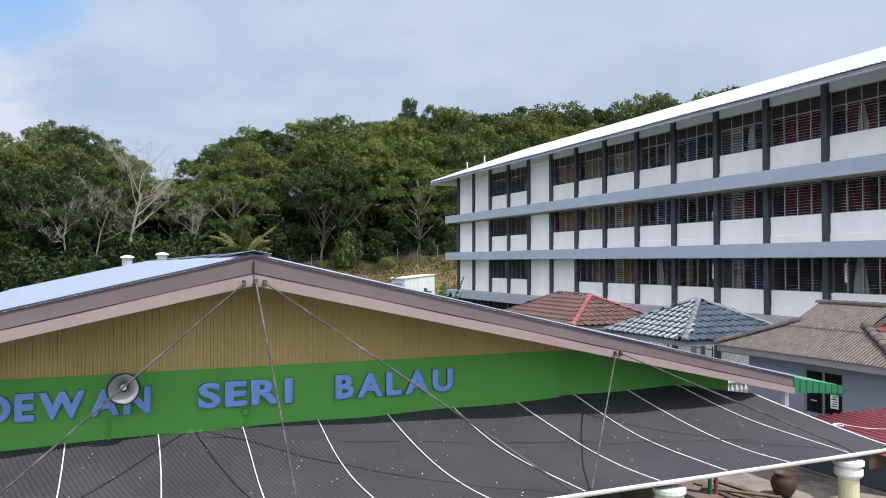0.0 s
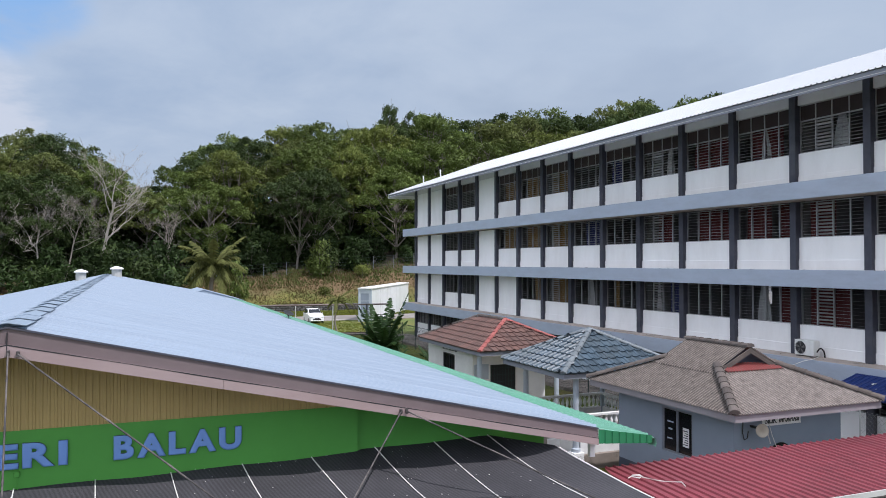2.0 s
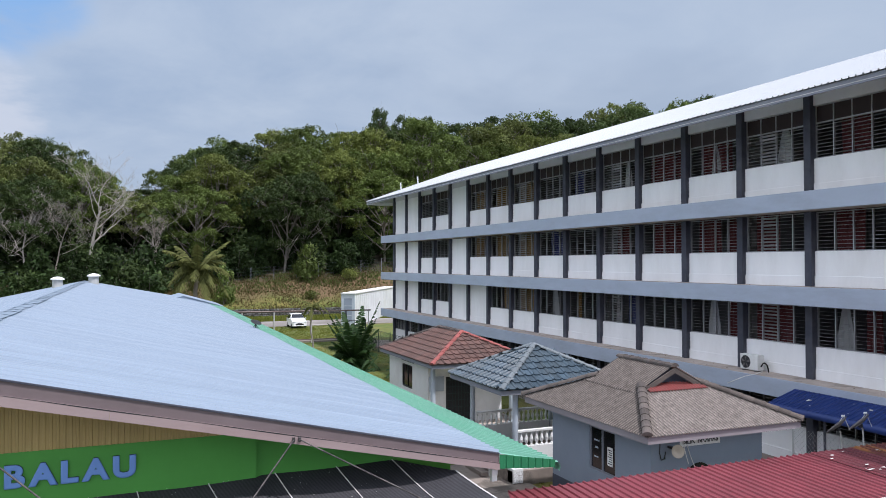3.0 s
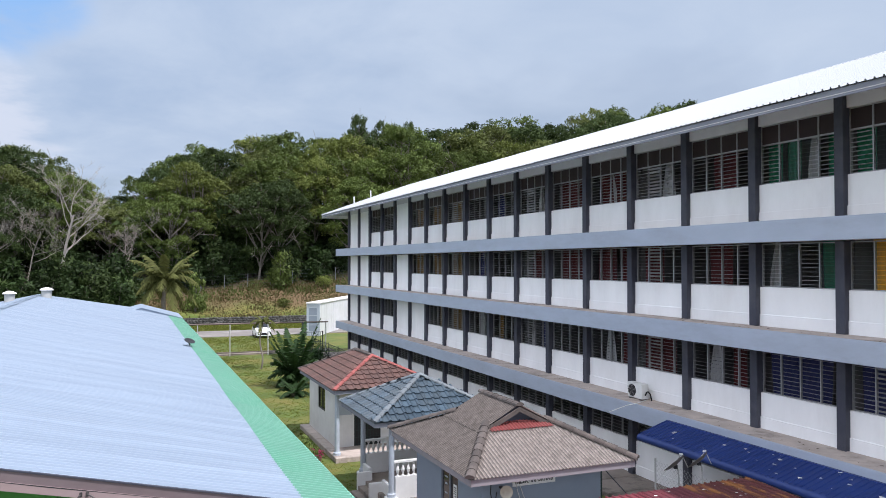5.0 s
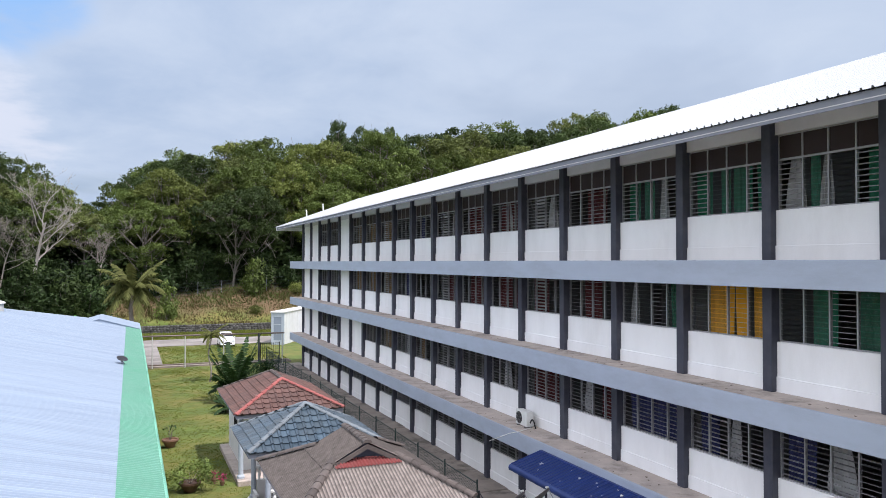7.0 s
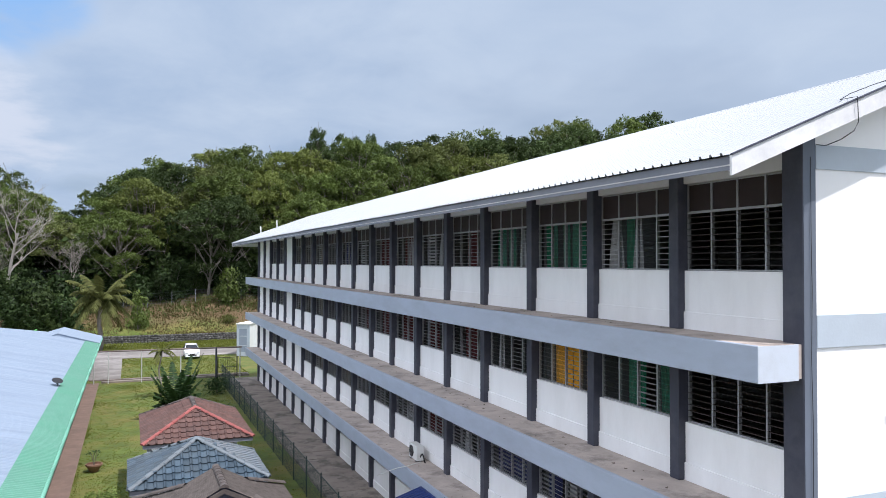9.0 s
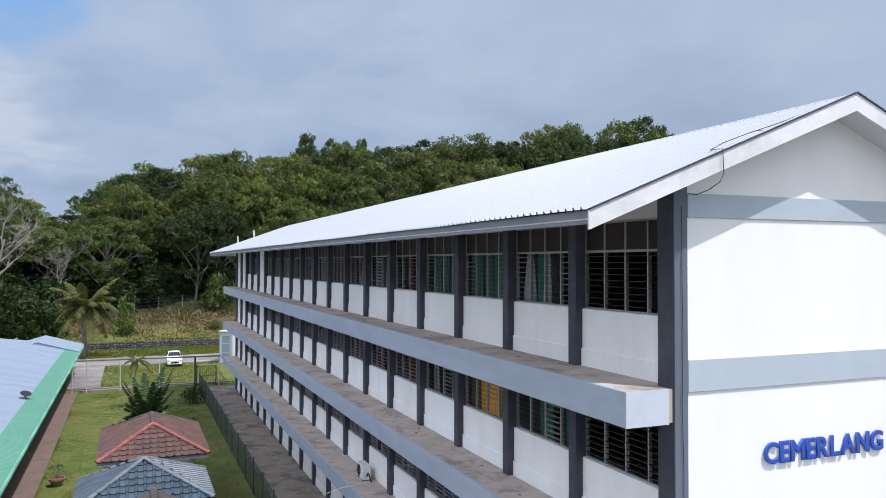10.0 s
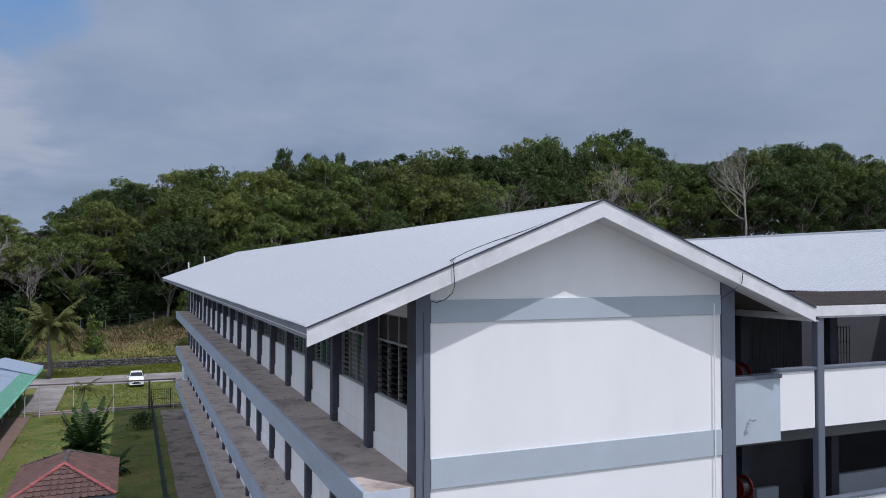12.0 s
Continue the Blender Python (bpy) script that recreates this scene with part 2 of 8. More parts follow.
RUST_ROOF = material("rusted_red_roofing", (0.10, 0.026, 0.024), 0.7, vary=0.3, stain=(0.30, 0.125, 0.035), amount=0.9, stain_scale=2.2, stretch=(1.2, 0.3, 1), edges=(0.5, 0.6))
MAROON_ROOF = material("dull_maroon_roofing", (0.125, 0.026, 0.034), 0.6, vary=0.15, scale=1.5, stain=(0.09, 0.028, 0.032), amount=0.6, stain_scale=0.8)
BLUE_ROOF = material("royal_blue_roofing", (0.015, 0.034, 0.15), 0.45, vary=0.12, stain=(0.024, 0.052, 0.20), amount=0.5)
TILE_RED = material("red_brown_concrete_tile", (0.112, 0.058, 0.047), 0.8, vary=0.2, scale=3.0, stain=(0.085, 0.06, 0.055), amount=0.7, stain_scale=0.9, alike=0.22, bump=0.2)
CAP_RED = material("red_ridge_cap", (0.28, 0.078, 0.068), 0.75, vary=0.15, stain=(0.30, 0.10, 0.085), amount=0.5, alike=0.15, bump=0.15)
TILE_BLUE = material("blue_glazed_tile", (0.050, 0.075, 0.098), 0.36, vary=0.2, scale=3.0, stain=(0.085, 0.10, 0.105), amount=0.7, stain_scale=1.0, alike=0.28, bump=0.2)
CAP_BLUE = material("pale_blue_ridge_cap", (0.135, 0.155, 0.168), 0.65, vary=0.15, stain=(0.19, 0.22, 0.24), amount=0.6, alike=0.15, bump=0.15)
ASBESTOS = material("weathered_corrugated_cement", (0.215, 0.182, 0.162), 0.95, vary=0.28, scale=7.0, stain=(0.07, 0.056, 0.048), amount=0.6, stain_scale=4.5, bump=0.35, bump_scale=30)
CAP_GREY = material("mossy_ridge_cap", (0.10, 0.082, 0.073), 0.95, vary=0.25, stain=(0.06, 0.05, 0.045), amount=0.8, stain_scale=2.0, alike=0.25, bump=0.4)
HUT_GREY = material("grey_blue_hut_paint", (0.225, 0.265, 0.325), 0.75, vary=0.06, stain=(0.22, 0.25, 0.30), amount=0.35, stain_scale=0.7, bump=0.1)
HUT_EAVE = material("dusty_mauve_eave", (0.25, 0.225, 0.24), 0.75, vary=0.1, stain=(0.18, 0.16, 0.165), amount=0.4)
HUT_BASE = material("dark_hut_base_paint", (0.055, 0.065, 0.09), 0.7, vary=0.12, bump=0.1)
HUT_WHITE = material("white_hut_paint", (0.74, 0.74, 0.73), 0.75, vary=0.06, stain=(0.50, 0.49, 0.46), amount=0.4, stain_scale=0.6, bump=0.12)
PILLAR = material("pale_blue_pillar", (0.42, 0.47, 0.53), 0.7, vary=0.1, stain=(0.28, 0.3, 0.33), amount=0.4)
CREAM = material("cream_pillar_paint", (0.62, 0.57, 0.36), 0.7, vary=0.08, stain=(0.4, 0.36, 0.24), amount=0.4)
GLASS_DARK = material("dark_window_glass", (0.012, 0.013, 0.016), 0.08, vary=0.1, spec=0.8)
PAPER = material("white_paper", (0.78, 0.78, 0.76), 0.8, vary=0.05)
INK = material("black_lettering", (0.02, 0.02, 0.025), 0.6, vary=0.05)
AC_WHITE = material("off_white_enamel", (0.72, 0.72, 0.69), 0.5, vary=0.05, stain=(0.45, 0.43, 0.38), amount=0.35, stain_scale=2.0)
CAR_WHITE = material("white_car_paint", (0.82, 0.82, 0.82), 0.2, vary=0.02, spec=0.6)
RUBBER = material("black_rubber", (0.02, 0.02, 0.02), 0.8, vary=0.1)
ASPHALT = material("grey_asphalt", (0.16, 0.16, 0.158), 0.95, vary=0.15, scale=0.8, stain=(0.10, 0.10, 0.10), amount=0.5, stain_scale=0.2, bump=0.2)
CHROME = material("bright_metal", (0.6, 0.6, 0.6), 0.25, 0.9, vary=0.05)
LAMP_GLASS = material("headlamp_glass", (0.5, 0.52, 0.55), 0.1, vary=0.05, spec=0.8)
TAIL_RED = material("red_plastic", (0.4, 0.02, 0.02), 0.3, vary=0.05)
ROAD = material("worn_grey_road", (0.20, 0.18, 0.165), 0.92, vary=0.22, scale=0.6, stain=(0.40, 0.375, 0.35), amount=0.8, stain_scale=0.22, bump=0.2)
PATH_BROWN = material("brown_paving", (0.20, 0.135, 0.105), 0.9, vary=0.2, stain=(0.11, 0.08, 0.065), amount=0.6, stain_scale=0.6, bump=0.2)
STONE = material("rubble_stone", (0.11, 0.105, 0.10), 0.9, vary=0.3, scale=3.0, alike=0.45, stain=(0.06, 0.06, 0.055), amount=0.7, stain_scale=2.0, bump=0.4)
MORTAR = material("dark_mortar", (0.065, 0.06, 0.056), 0.95, vary=0.2)
FENCE = material("dark_green_wire", (0.025, 0.045, 0.04), 0.6, 0.2, vary=0.2)
PIPE = material("brown_painted_pipe", (0.12, 0.085, 0.075), 0.6, vary=0.2, stain=(0.25, 0.2, 0.18), amount=0.4)
PALE_POST = material("pale_painted_post", (0.45, 0.45, 0.43), 0.7, vary=0.15)
POT = material("terracotta_pot", (0.21, 0.115, 0.075), 0.8, vary=0.2)
TANK = material("white_cabin_panel", (0.72, 0.73, 0.74), 0.6, vary=0.05, stain=(0.5, 0.5, 0.48), amount=0.35, stain_scale=0.5)
RED_REEL = material("red_enamel", (0.13, 0.008, 0.008), 0.45, vary=0.08)
BARK = material("grey_brown_bark", (0.16, 0.138, 0.116), 0.95, vary=0.3, scale=3.0, stain=(0.33, 0.30, 0.27), amount=0.7, stain_scale=1.2, bump=0.5, stretch=(1, 1, 0.3))
GREY_WOOD = material("grey_dead_wood", (0.25, 0.22, 0.19), 0.95, vary=0.25, scale=2.0, stain=(0.14, 0.12, 0.10), amount=0.5, bump=0.3)
DEADWOOD = material("bleached_dead_wood", (0.42, 0.38, 0.34), 0.95, vary=0.2, scale=2.0, stain=(0.25, 0.21, 0.18), amount=0.5, bump=0.3)
# strong patchy tone in the leaves stands in for light and shade among clumps
LEAF = [
    material("mid_green_leaf", (0.106, 0.143, 0.034), 0.6, vary=0.42, scale=0.45, island=0.25, alike=0.28, translucent=0.2, spec=0.2),
    material("yellow_green_leaf", (0.145, 0.172, 0.041), 0.6, vary=0.42, scale=0.45, island=0.25, alike=0.25, translucent=0.2, spec=0.2),
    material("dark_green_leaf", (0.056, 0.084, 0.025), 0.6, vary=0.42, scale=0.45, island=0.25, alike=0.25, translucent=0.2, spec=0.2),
    material("olive_leaf", (0.115, 0.135, 0.040), 0.65, vary=0.42, scale=0.45, island=0.25, alike=0.25, translucent=0.2, spec=0.2),
]
PALM_LEAF = material("palm_frond", (0.112, 0.120, 0.037), 0.7, vary=0.2, scale=1.0, island=0.35, translucent=0.3, spec=0.15)
PLANT_LEAF = material("dark_plant_leaf", (0.026, 0.056, 0.015), 0.6, vary=0.2, scale=1.0, island=0.35, translucent=0.2, spec=0.25)
BLADE = material("lawn_blade", (0.150, 0.168, 0.029), 0.8, vary=0.3, scale=0.5, island=0.25, translucent=0.3, spec=0.2)
DRY = material("dry_grass_blade", (0.115, 0.088, 0.036), 0.8, vary=0.3, scale=0.4, island=0.25, translucent=0.25, spec=0.2)
PETAL = material("magenta_petal", (0.28, 0.02, 0.07), 0.6, vary=0.2, translucent=0.3)


def ground_material():
    """Lawn, bare earth on the bank, and leaf litter darkened with forest shade, by place on the ground."""
    m = material("lawn_and_earth", (0.085, 0.118, 0.019), 0.95, vary=0.42, scale=0.8, stain=(0.17, 0.145, 0.036), amount=0.9, stain_scale=0.3, bump=0.4, bump_scale=12, edges=(0.44, 0.64))
    n, l = m.node_tree.nodes, m.node_tree.links
    bsdf = n["Principled BSDF"]
    grass = bsdf.inputs["Base Color"].links[0].from_socket
    geo = n.new("ShaderNodeNewGeometry")
    sep = n.new("ShaderNodeSeparateXYZ")
    l.new(geo.outputs["Position"], sep.inputs[0])
    wob = n.new("ShaderNodeTexNoise")
    wob.inputs["Scale"].default_value, wob.inputs["Detail"].default_value = 0.16, 6
    l.new(geo.outputs["Position"], wob.inputs["Vector"])
    add = n.new("ShaderNodeMath")
    add.operation = "MULTIPLY_ADD"
    add.inputs[1].default_value = 14.0
    l.new(wob.outputs["Fac"], add.inputs[0]), l.new(sep.outputs["Y"], add.inputs[2])
    colour = grass
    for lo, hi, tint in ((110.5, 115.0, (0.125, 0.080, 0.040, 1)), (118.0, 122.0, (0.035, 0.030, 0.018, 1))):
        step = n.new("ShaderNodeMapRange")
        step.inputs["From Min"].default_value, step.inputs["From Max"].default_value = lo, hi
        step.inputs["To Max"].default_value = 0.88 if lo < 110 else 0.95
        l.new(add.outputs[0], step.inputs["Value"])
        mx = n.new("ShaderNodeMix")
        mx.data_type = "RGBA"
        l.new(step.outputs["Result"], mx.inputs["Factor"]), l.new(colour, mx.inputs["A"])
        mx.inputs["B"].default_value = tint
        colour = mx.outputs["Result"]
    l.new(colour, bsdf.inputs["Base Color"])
    return m


GROUND = ground_material()


def weave(m, period, turn, low=0.72, high=1.35, wander=1.2, shift=0.0):
    """Fine light and dark stripes: the net's weave, and shade painted between roof ribs."""
    n, l = m.node_tree.nodes, m.node_tree.links
    bsdf = n["Principled BSDF"]
    base = bsdf.inputs["Base Color"].links[0].from_socket
    geo, mp, wave = n.new("ShaderNodeNewGeometry"), n.new("ShaderNodeMapping"), n.new("ShaderNodeTexWave")
    mp.inputs["Rotation"].default_value, mp.inputs["Location"].default_value = (0, 0, turn), (shift, 0, 0)
    l.new(geo.outputs["Position"], mp.inputs["Vector"]), l.new(mp.outputs[0], wave.inputs["Vector"])
    wave.inputs["Scale"].default_value, wave.inputs["Distortion"].default_value = 0.314 / period, wander
    wave.inputs["Detail Scale"].default_value = 0.6
    r = n.new("ShaderNodeMapRange")
    r.inputs["To Min"].default_value, r.inputs["To Max"].default_value = low, high
    l.new(wave.outputs["Fac"], r.inputs["Value"])
    sc = n.new("ShaderNodeVectorMath")
    sc.operation = "SCALE"
    l.new(base, sc.inputs[0]), l.new(r.outputs["Result"], sc.inputs["Scale"])
    l.new(sc.outputs[0], bsdf.inputs["Base Color"])


# the valley shade of the old corrugated sheets is painted on as dark stripes
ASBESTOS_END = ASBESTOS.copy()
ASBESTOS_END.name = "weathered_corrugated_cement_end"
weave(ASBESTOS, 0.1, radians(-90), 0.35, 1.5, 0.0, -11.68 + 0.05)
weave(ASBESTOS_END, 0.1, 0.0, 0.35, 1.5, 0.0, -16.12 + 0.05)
weave(NET, 0.065, radians(-20), 0.72, 1.28)
# rib shade of the hall roof sheets, put into their colour
weave(HALL_GREEN, 0.22, radians(90), 0.70, 1.22, 0.1)
weave(HALL_BLUE, 0.22, radians(90), 0.93, 1.06, 0.1)
COLUMN_END = material("mid_grey_blue_paint", (0.135, 0.155, 0.19), 0.7, vary=0.1, stain=(0.11, 0.12, 0.14), amount=0.5, stain_scale=1.0, bump=0.1, stretch=(1, 1, 0.4))
FLASH_RED = material("faded_red_flashing", (0.20, 0.042, 0.038), 0.8, vary=0.2, stain=(0.11, 0.055, 0.05), amount=0.7, stain_scale=3.0)
HORN_GREY = material("pale_grey_horn_enamel", (0.33, 0.325, 0.32), 0.45, vary=0.12, stain=(0.18, 0.17, 0.165), amount=0.5, stain_scale=5.0)
HORN_CREAM = material("aged_cream_enamel", (0.50, 0.44, 0.36), 0.5, vary=0.1)
PLANK = material("weathered_plank", (0.13, 0.095, 0.07), 0.9, vary=0.3, scale=4.0, alike=0.3, bump=0.3)
JAR = material("dark_glazed_clay", (0.085, 0.042, 0.026), 0.55, vary=0.3, scale=4.0, stain=(0.05, 0.035, 0.03), amount=0.6, stain_scale=3.0)
# shrub leaf with the forest's lower shade put into its colour
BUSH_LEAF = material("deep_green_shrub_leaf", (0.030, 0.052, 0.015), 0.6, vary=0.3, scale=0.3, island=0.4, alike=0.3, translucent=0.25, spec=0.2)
BAR_DARK = material("brown_window_bar", (0.055, 0.042, 0.036), 0.6, vary=0.2)
LEDGE_END = material("pale_blue_grey_paint", (0.56, 0.60, 0.65), 0.75, vary=0.08, stain=(0.4, 0.41, 0.42), amount=0.5, stain_scale=1.5, bump=0.1)
# right-hand soffit: its brown is darkened to put the eave's shade in
SOFFIT_SHADED = material("bare_dark_timber", (0.07, 0.055, 0.048), 0.85, vary=0.25, scale=2.0, stain=(0.12, 0.10, 0.09), amount=0.5)

# ---------------------------------------------------------------- building tools
def thing(name, at, label, category, group="", kind=""):
    ob = new(name)
    ob.location = at
    ob.empty_display_size = 0.3
    ob["base"] = tuple(at)
    return tagged(ob, label, category, group, kind)


def part(name, bm, mat, parent, label="", smooth=False):
    """Links a bmesh, drawn in world metres, as one mesh under parent (or on its own with parent None)."""
    me = bpy.data.meshes.new(name)
    base = Vector(parent["base"]) if parent else Vector()
    if parent:
        bm.transform(Matrix.Translation(-base))
    bm.to_mesh(me)
    bm.free()
    for m in (mat if isinstance(mat, (list, tuple)) else [mat]):
        me.materials.append(m)
    if smooth:
        me.polygons.foreach_set("use_smooth", [True] * len(me.polygons))
    ob = new(name, me)
    if parent:
        ob.parent = parent
        ob["base"] = tuple(base)
    if label:
        ob["label"] = label
    return ob


def raw(name, verts, faces, mat, parent=None, label="", smooth=False):
    """The same from lists of corners and faces; for meshes with many faces."""
    me = bpy.data.meshes.new(name)
    base = Vector(parent["base"]) if parent else Vector()
    v = np.asarray(verts, dtype=float).reshape(-1, 3) - np.array(base)
    me.from_pydata(v.tolist(), [], faces)
    me.materials.append(mat)
    if smooth:
        me.polygons.foreach_set("use_smooth", [True] * len(me.polygons))
    me.update()
    ob = new(name, me)
    if parent:
        ob.parent = parent
        ob["base"] = tuple(base)
    if label:
        ob["label"] = label
    return ob


def again(ob, parent, shift):
    """Another object on the mesh of ob, moved by shift, under parent."""
    o = new(ob.name.split(".")[0], ob.data)
    o.parent = parent
    o.location = ob.location + Vector(shift)
    o.rotation_euler = ob.rotation_euler
    o["base"] = tuple(parent["base"])
    if "label" in ob:
        o["label"] = ob["label"]
    return o


def box(bm, x0, x1, y0, y1, z0, z1, bevel=0.0):
    res = bmesh.ops.create_cube(bm, size=1, matrix=Matrix.Translation(((x0 + x1) / 2, (y0 + y1) / 2, (z0 + z1) / 2)) @ Matrix.Diagonal((abs(x1 - x0), abs(y1 - y0), abs(z1 - z0), 1)))
    if bevel:
        edges = list({e for v in res["verts"] for e in v.link_edges})
        bmesh.ops.bevel(bm, geom=edges, offset=bevel, segments=1, affect="EDGES")
    return bm


def boxes(*rows, bevel=0.0):
    bm = bmesh.new()
    for r in rows:
        box(bm, *r, bevel=bevel)
    return bm


def rod(bm, a, b, r0, r1=None, n=8, caps=True):
    """A round bar from a to b."""
    a, b = Vector(a), Vector(b)
    d = b - a
    m = Matrix.Translation((a + b) / 2) @ d.to_track_quat("Z", "Y").to_matrix().to_4x4()
    bmesh.ops.create_cone(bm, cap_ends=caps, segments=n, radius1=r0, radius2=r0 if r1 is None else r1, depth=d.length, matrix=m)
    return bm


def path_rod(bm, pts, r, n=6):
    for a, b in zip(pts[:-1], pts[1:]):
        rod(bm, a, b, r if not callable(r) else r(a), None, n)
    return bm


def lathe(bm, centre, profile, n=16):
    """Turns (radius, height) rows round an upright axis."""
    cx, cy, cz = centre
    rings = []
    for r, z in profile:
        rings.append([bm.verts.new((cx + r * math.cos(2 * math.pi * i / n), cy + r * math.sin(2 * math.pi * i / n), cz + z)) for i in range(n)])
    for a, b in zip(rings[:-1], rings[1:]):
        for i in range(n):
            bm.faces.new((a[i], a[(i + 1) % n], b[(i + 1) % n], b[i]))
    bm.faces.new(rings[0][::-1])
    bm.faces.new(rings[-1])
    return bm


def slab(bm, corners, depth):
    """A sheet with the given corners (anticlockwise from above) and thickness downwards along its normal."""
    c = [Vector(p) for p in corners]
    nrm = (c[1] - c[0]).cross(c[2] - c[0]).normalized()
    top = [bm.verts.new(p) for p in c]
    low = [bm.verts.new(p - nrm * depth) for p in c]
    bm.faces.new(top)
    bm.faces.new(low[::-1])
    for i in range(len(c)):
        j = (i + 1) % len(c)
        bm.faces.new((top[j], top[i], low[i], low[j]))
    return bm


def corrugated(origin, along, up, length, low, high, pitch, height, profile="rib", thick=0.006, wobble=0.0, seed=0, rows=2):
    """Corners and faces of a ribbed sheet: ribs run along `up`; low(u), high(u) bound them at u along the eave."""
    o, a, u = (np.array(v, dtype=float) for v in (origin, along, up))
    a, u = a / np.linalg.norm(a), u / np.linalg.norm(u)
    nrm = np.cross(a, u)
    if nrm[2] < 0:
        nrm = -nrm
    if profile == "sine":
        steps = [(i / 8, 0.5 + 0.5 * math.cos(2 * math.pi * i / 8)) for i in range(8)]
    else:
        steps = [(0.0, 0.0), (0.70, 0.0), (0.78, 1.0), (0.92, 1.0)]
    us = [(k + f) * pitch for k in range(int(length / pitch) + 1) for f, _ in steps]
    hs = [h * height for k in range(int(length / pitch) + 1) for _, h in steps]
    keep = [(x, h) for x, h in zip(us, hs) if x <= length + 1e-6] + [(length, 0.0)]
    rng = np.random.RandomState(seed)
    verts, faces = [], []
    for x, h in keep:
        lo, hi = low(x), high(x)
        for j in range(rows):
            v = lo + (hi - lo) * j / (rows - 1)
            p = o + a * x + u * v + nrm * (h + (wobble * math.sin(v * 1.3 + x * 0.7) if wobble else 0))
            verts.append(p)
            verts.append(p - nrm * thick)
    w = 2 * rows
    for i in range(len(keep) - 1):
        for j in range(rows - 1):
            p, q = i * w + 2 * j, (i + 1) * w + 2 * j
            faces.append((p, q, q + 2, p + 2))
            faces.append((p + 1, p + 3, q + 3, q + 1))
        p, q = i * w, (i + 1) * w
        faces.append((p, p + 1, q + 1, q))
        p, q = i * w + w - 2, (i + 1) * w + w - 2
        faces.append((p, q, q + 1, p + 1))
    return verts, faces


def letters(name, text, x0, x1, y, z0, z1, depth, mats, parent, bold=0.04):
    """Raised heavy capitals facing -y between x0 and x1, each letter a part."""
    shapes = []
    for ch in text:
        cu = bpy.data.curves.new("letter", "FONT")
        cu.body, cu.extrude, cu.size = ch, 0.5, 1.0
        cu.bevel_depth, cu.bevel_resolution = bold, 0
        ob = bpy.data.objects.new("letter", cu)
        scene.collection.objects.link(ob)
        me = bpy.data.meshes.new_from_object(ob.evaluated_get(bpy.context.evaluated_depsgraph_get()))
        bpy.data.objects.remove(ob)
        v = np.array([p.co[:] for p in me.vertices])
        shapes.append((me, v, v[:, 0].min(), v[:, 0].max()))
    widths = [b - a for _, _, a, b in shapes]
    space = 0.075
    total = sum(widths) + space * (len(text) - 1)
    sx = (x1 - x0) / total
    at = x0
    for (me, v, a, b), wd in zip(shapes, widths):
        lo, hi = v[:, 1].min(), v[:, 1].max()
        w = np.stack([at + (v[:, 0] - a) * sx, y - depth * (v[:, 2] + 0.5), z0 + (v[:, 1] - lo) / (hi - lo) * (z1 - z0)], 1)
        w -= np.array(parent["base"])
        for p, q in zip(me.vertices, w):
            p.co = q
        for m in mats:
            me.materials.append(m)
        if len(mats) > 1:
            me.update()
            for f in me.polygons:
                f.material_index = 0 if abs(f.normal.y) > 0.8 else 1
        ob = new("letter", me)
        ob.parent = parent
        ob["base"] = tuple(parent["base"])
        at += (wd + space) * sx


def tube(pts, r, n=6):
    """One round cord through pts: corners and faces."""
    verts, faces = [], []
    for i, p in enumerate(pts):
        d = (Vector(pts[min(i + 1, len(pts) - 1)]) - Vector(pts[max(i - 1, 0)])).normalized()
        a = d.orthogonal().normalized()
        b = d.cross(a)
        verts += [tuple(Vector(p) + (a * math.cos(6.2832 * j / n) + b * math.sin(6.2832 * j / n)) * r) for j in range(n)]
    for i in range(len(pts) - 1):
        faces += [(i * n + j, i * n + (j + 1) % n, (i + 1) * n + (j + 1) % n, (i + 1) * n + j) for j in range(n)]
    return verts, faces

# ---------------------------------------------------------------- ground, road, paths
def smoothstep(a, b, v):
    t = min(1.0, max(0.0, (v - a) / (b - a)))
    return t * t * (3 - 2 * t)


def ground_height(x, y):
    """Level school yard; behind the stone wall a bank that climbs into the wooded hill, also beyond the second block."""
    z = 0.0
    if y > 102.7:
        d = y - 102.7
        z = 0.95 + 0.30 * min(d, 24) + 0.16 * max(0, min(d - 24, 90)) + 0.07 * min(max(x - 16, 0), 40) * min(d / 8, 1.0)
    if x > 72:
        z = max(z, 0.22 * min(x - 72, 70) * smoothstep(-40, 20, y))
    return z + 0.05 * math.sin(x * 0.31) * math.cos(y * 0.27) * (1.0 if y > 103.5 or x > 75 else 0.25)


def build_ground():
    xs = [-2500, -900, -400] + [-200 + 5 * i for i in range(87)] + [450, 900, 2500]
    ys = [-2500, -900, -400, -200, -120] + [-80 + 6 * i for i in range(29)] + [96, 99, 102.4, 102.6, 102.75, 104] + [105.5 + 3 * i for i in range(39)] + [240, 300, 450, 900, 2500]
    verts = [(x, y, ground_height(x, y) - (0.03 if y < 102.7 else 0)) for y in ys for x in xs]
    w = len(xs)
    faces = [(j * w + i, j * w + i + 1, (j + 1) * w + i + 1, (j + 1) * w + i) for j in range(len(ys) - 1) for i in range(w - 1)]
    g = raw("ground", verts, faces, GROUND, smooth=True)
    tagged(g, "grassy school yard rising to an earth bank and wooded hill", "ground", kind="structure")


build_ground()


def plate(name, rows, mat, label, category, bevel=0.02):
    ob = part(name, boxes(*rows, bevel=bevel), mat, None)
    return tagged(ob, label, category, kind="structure")


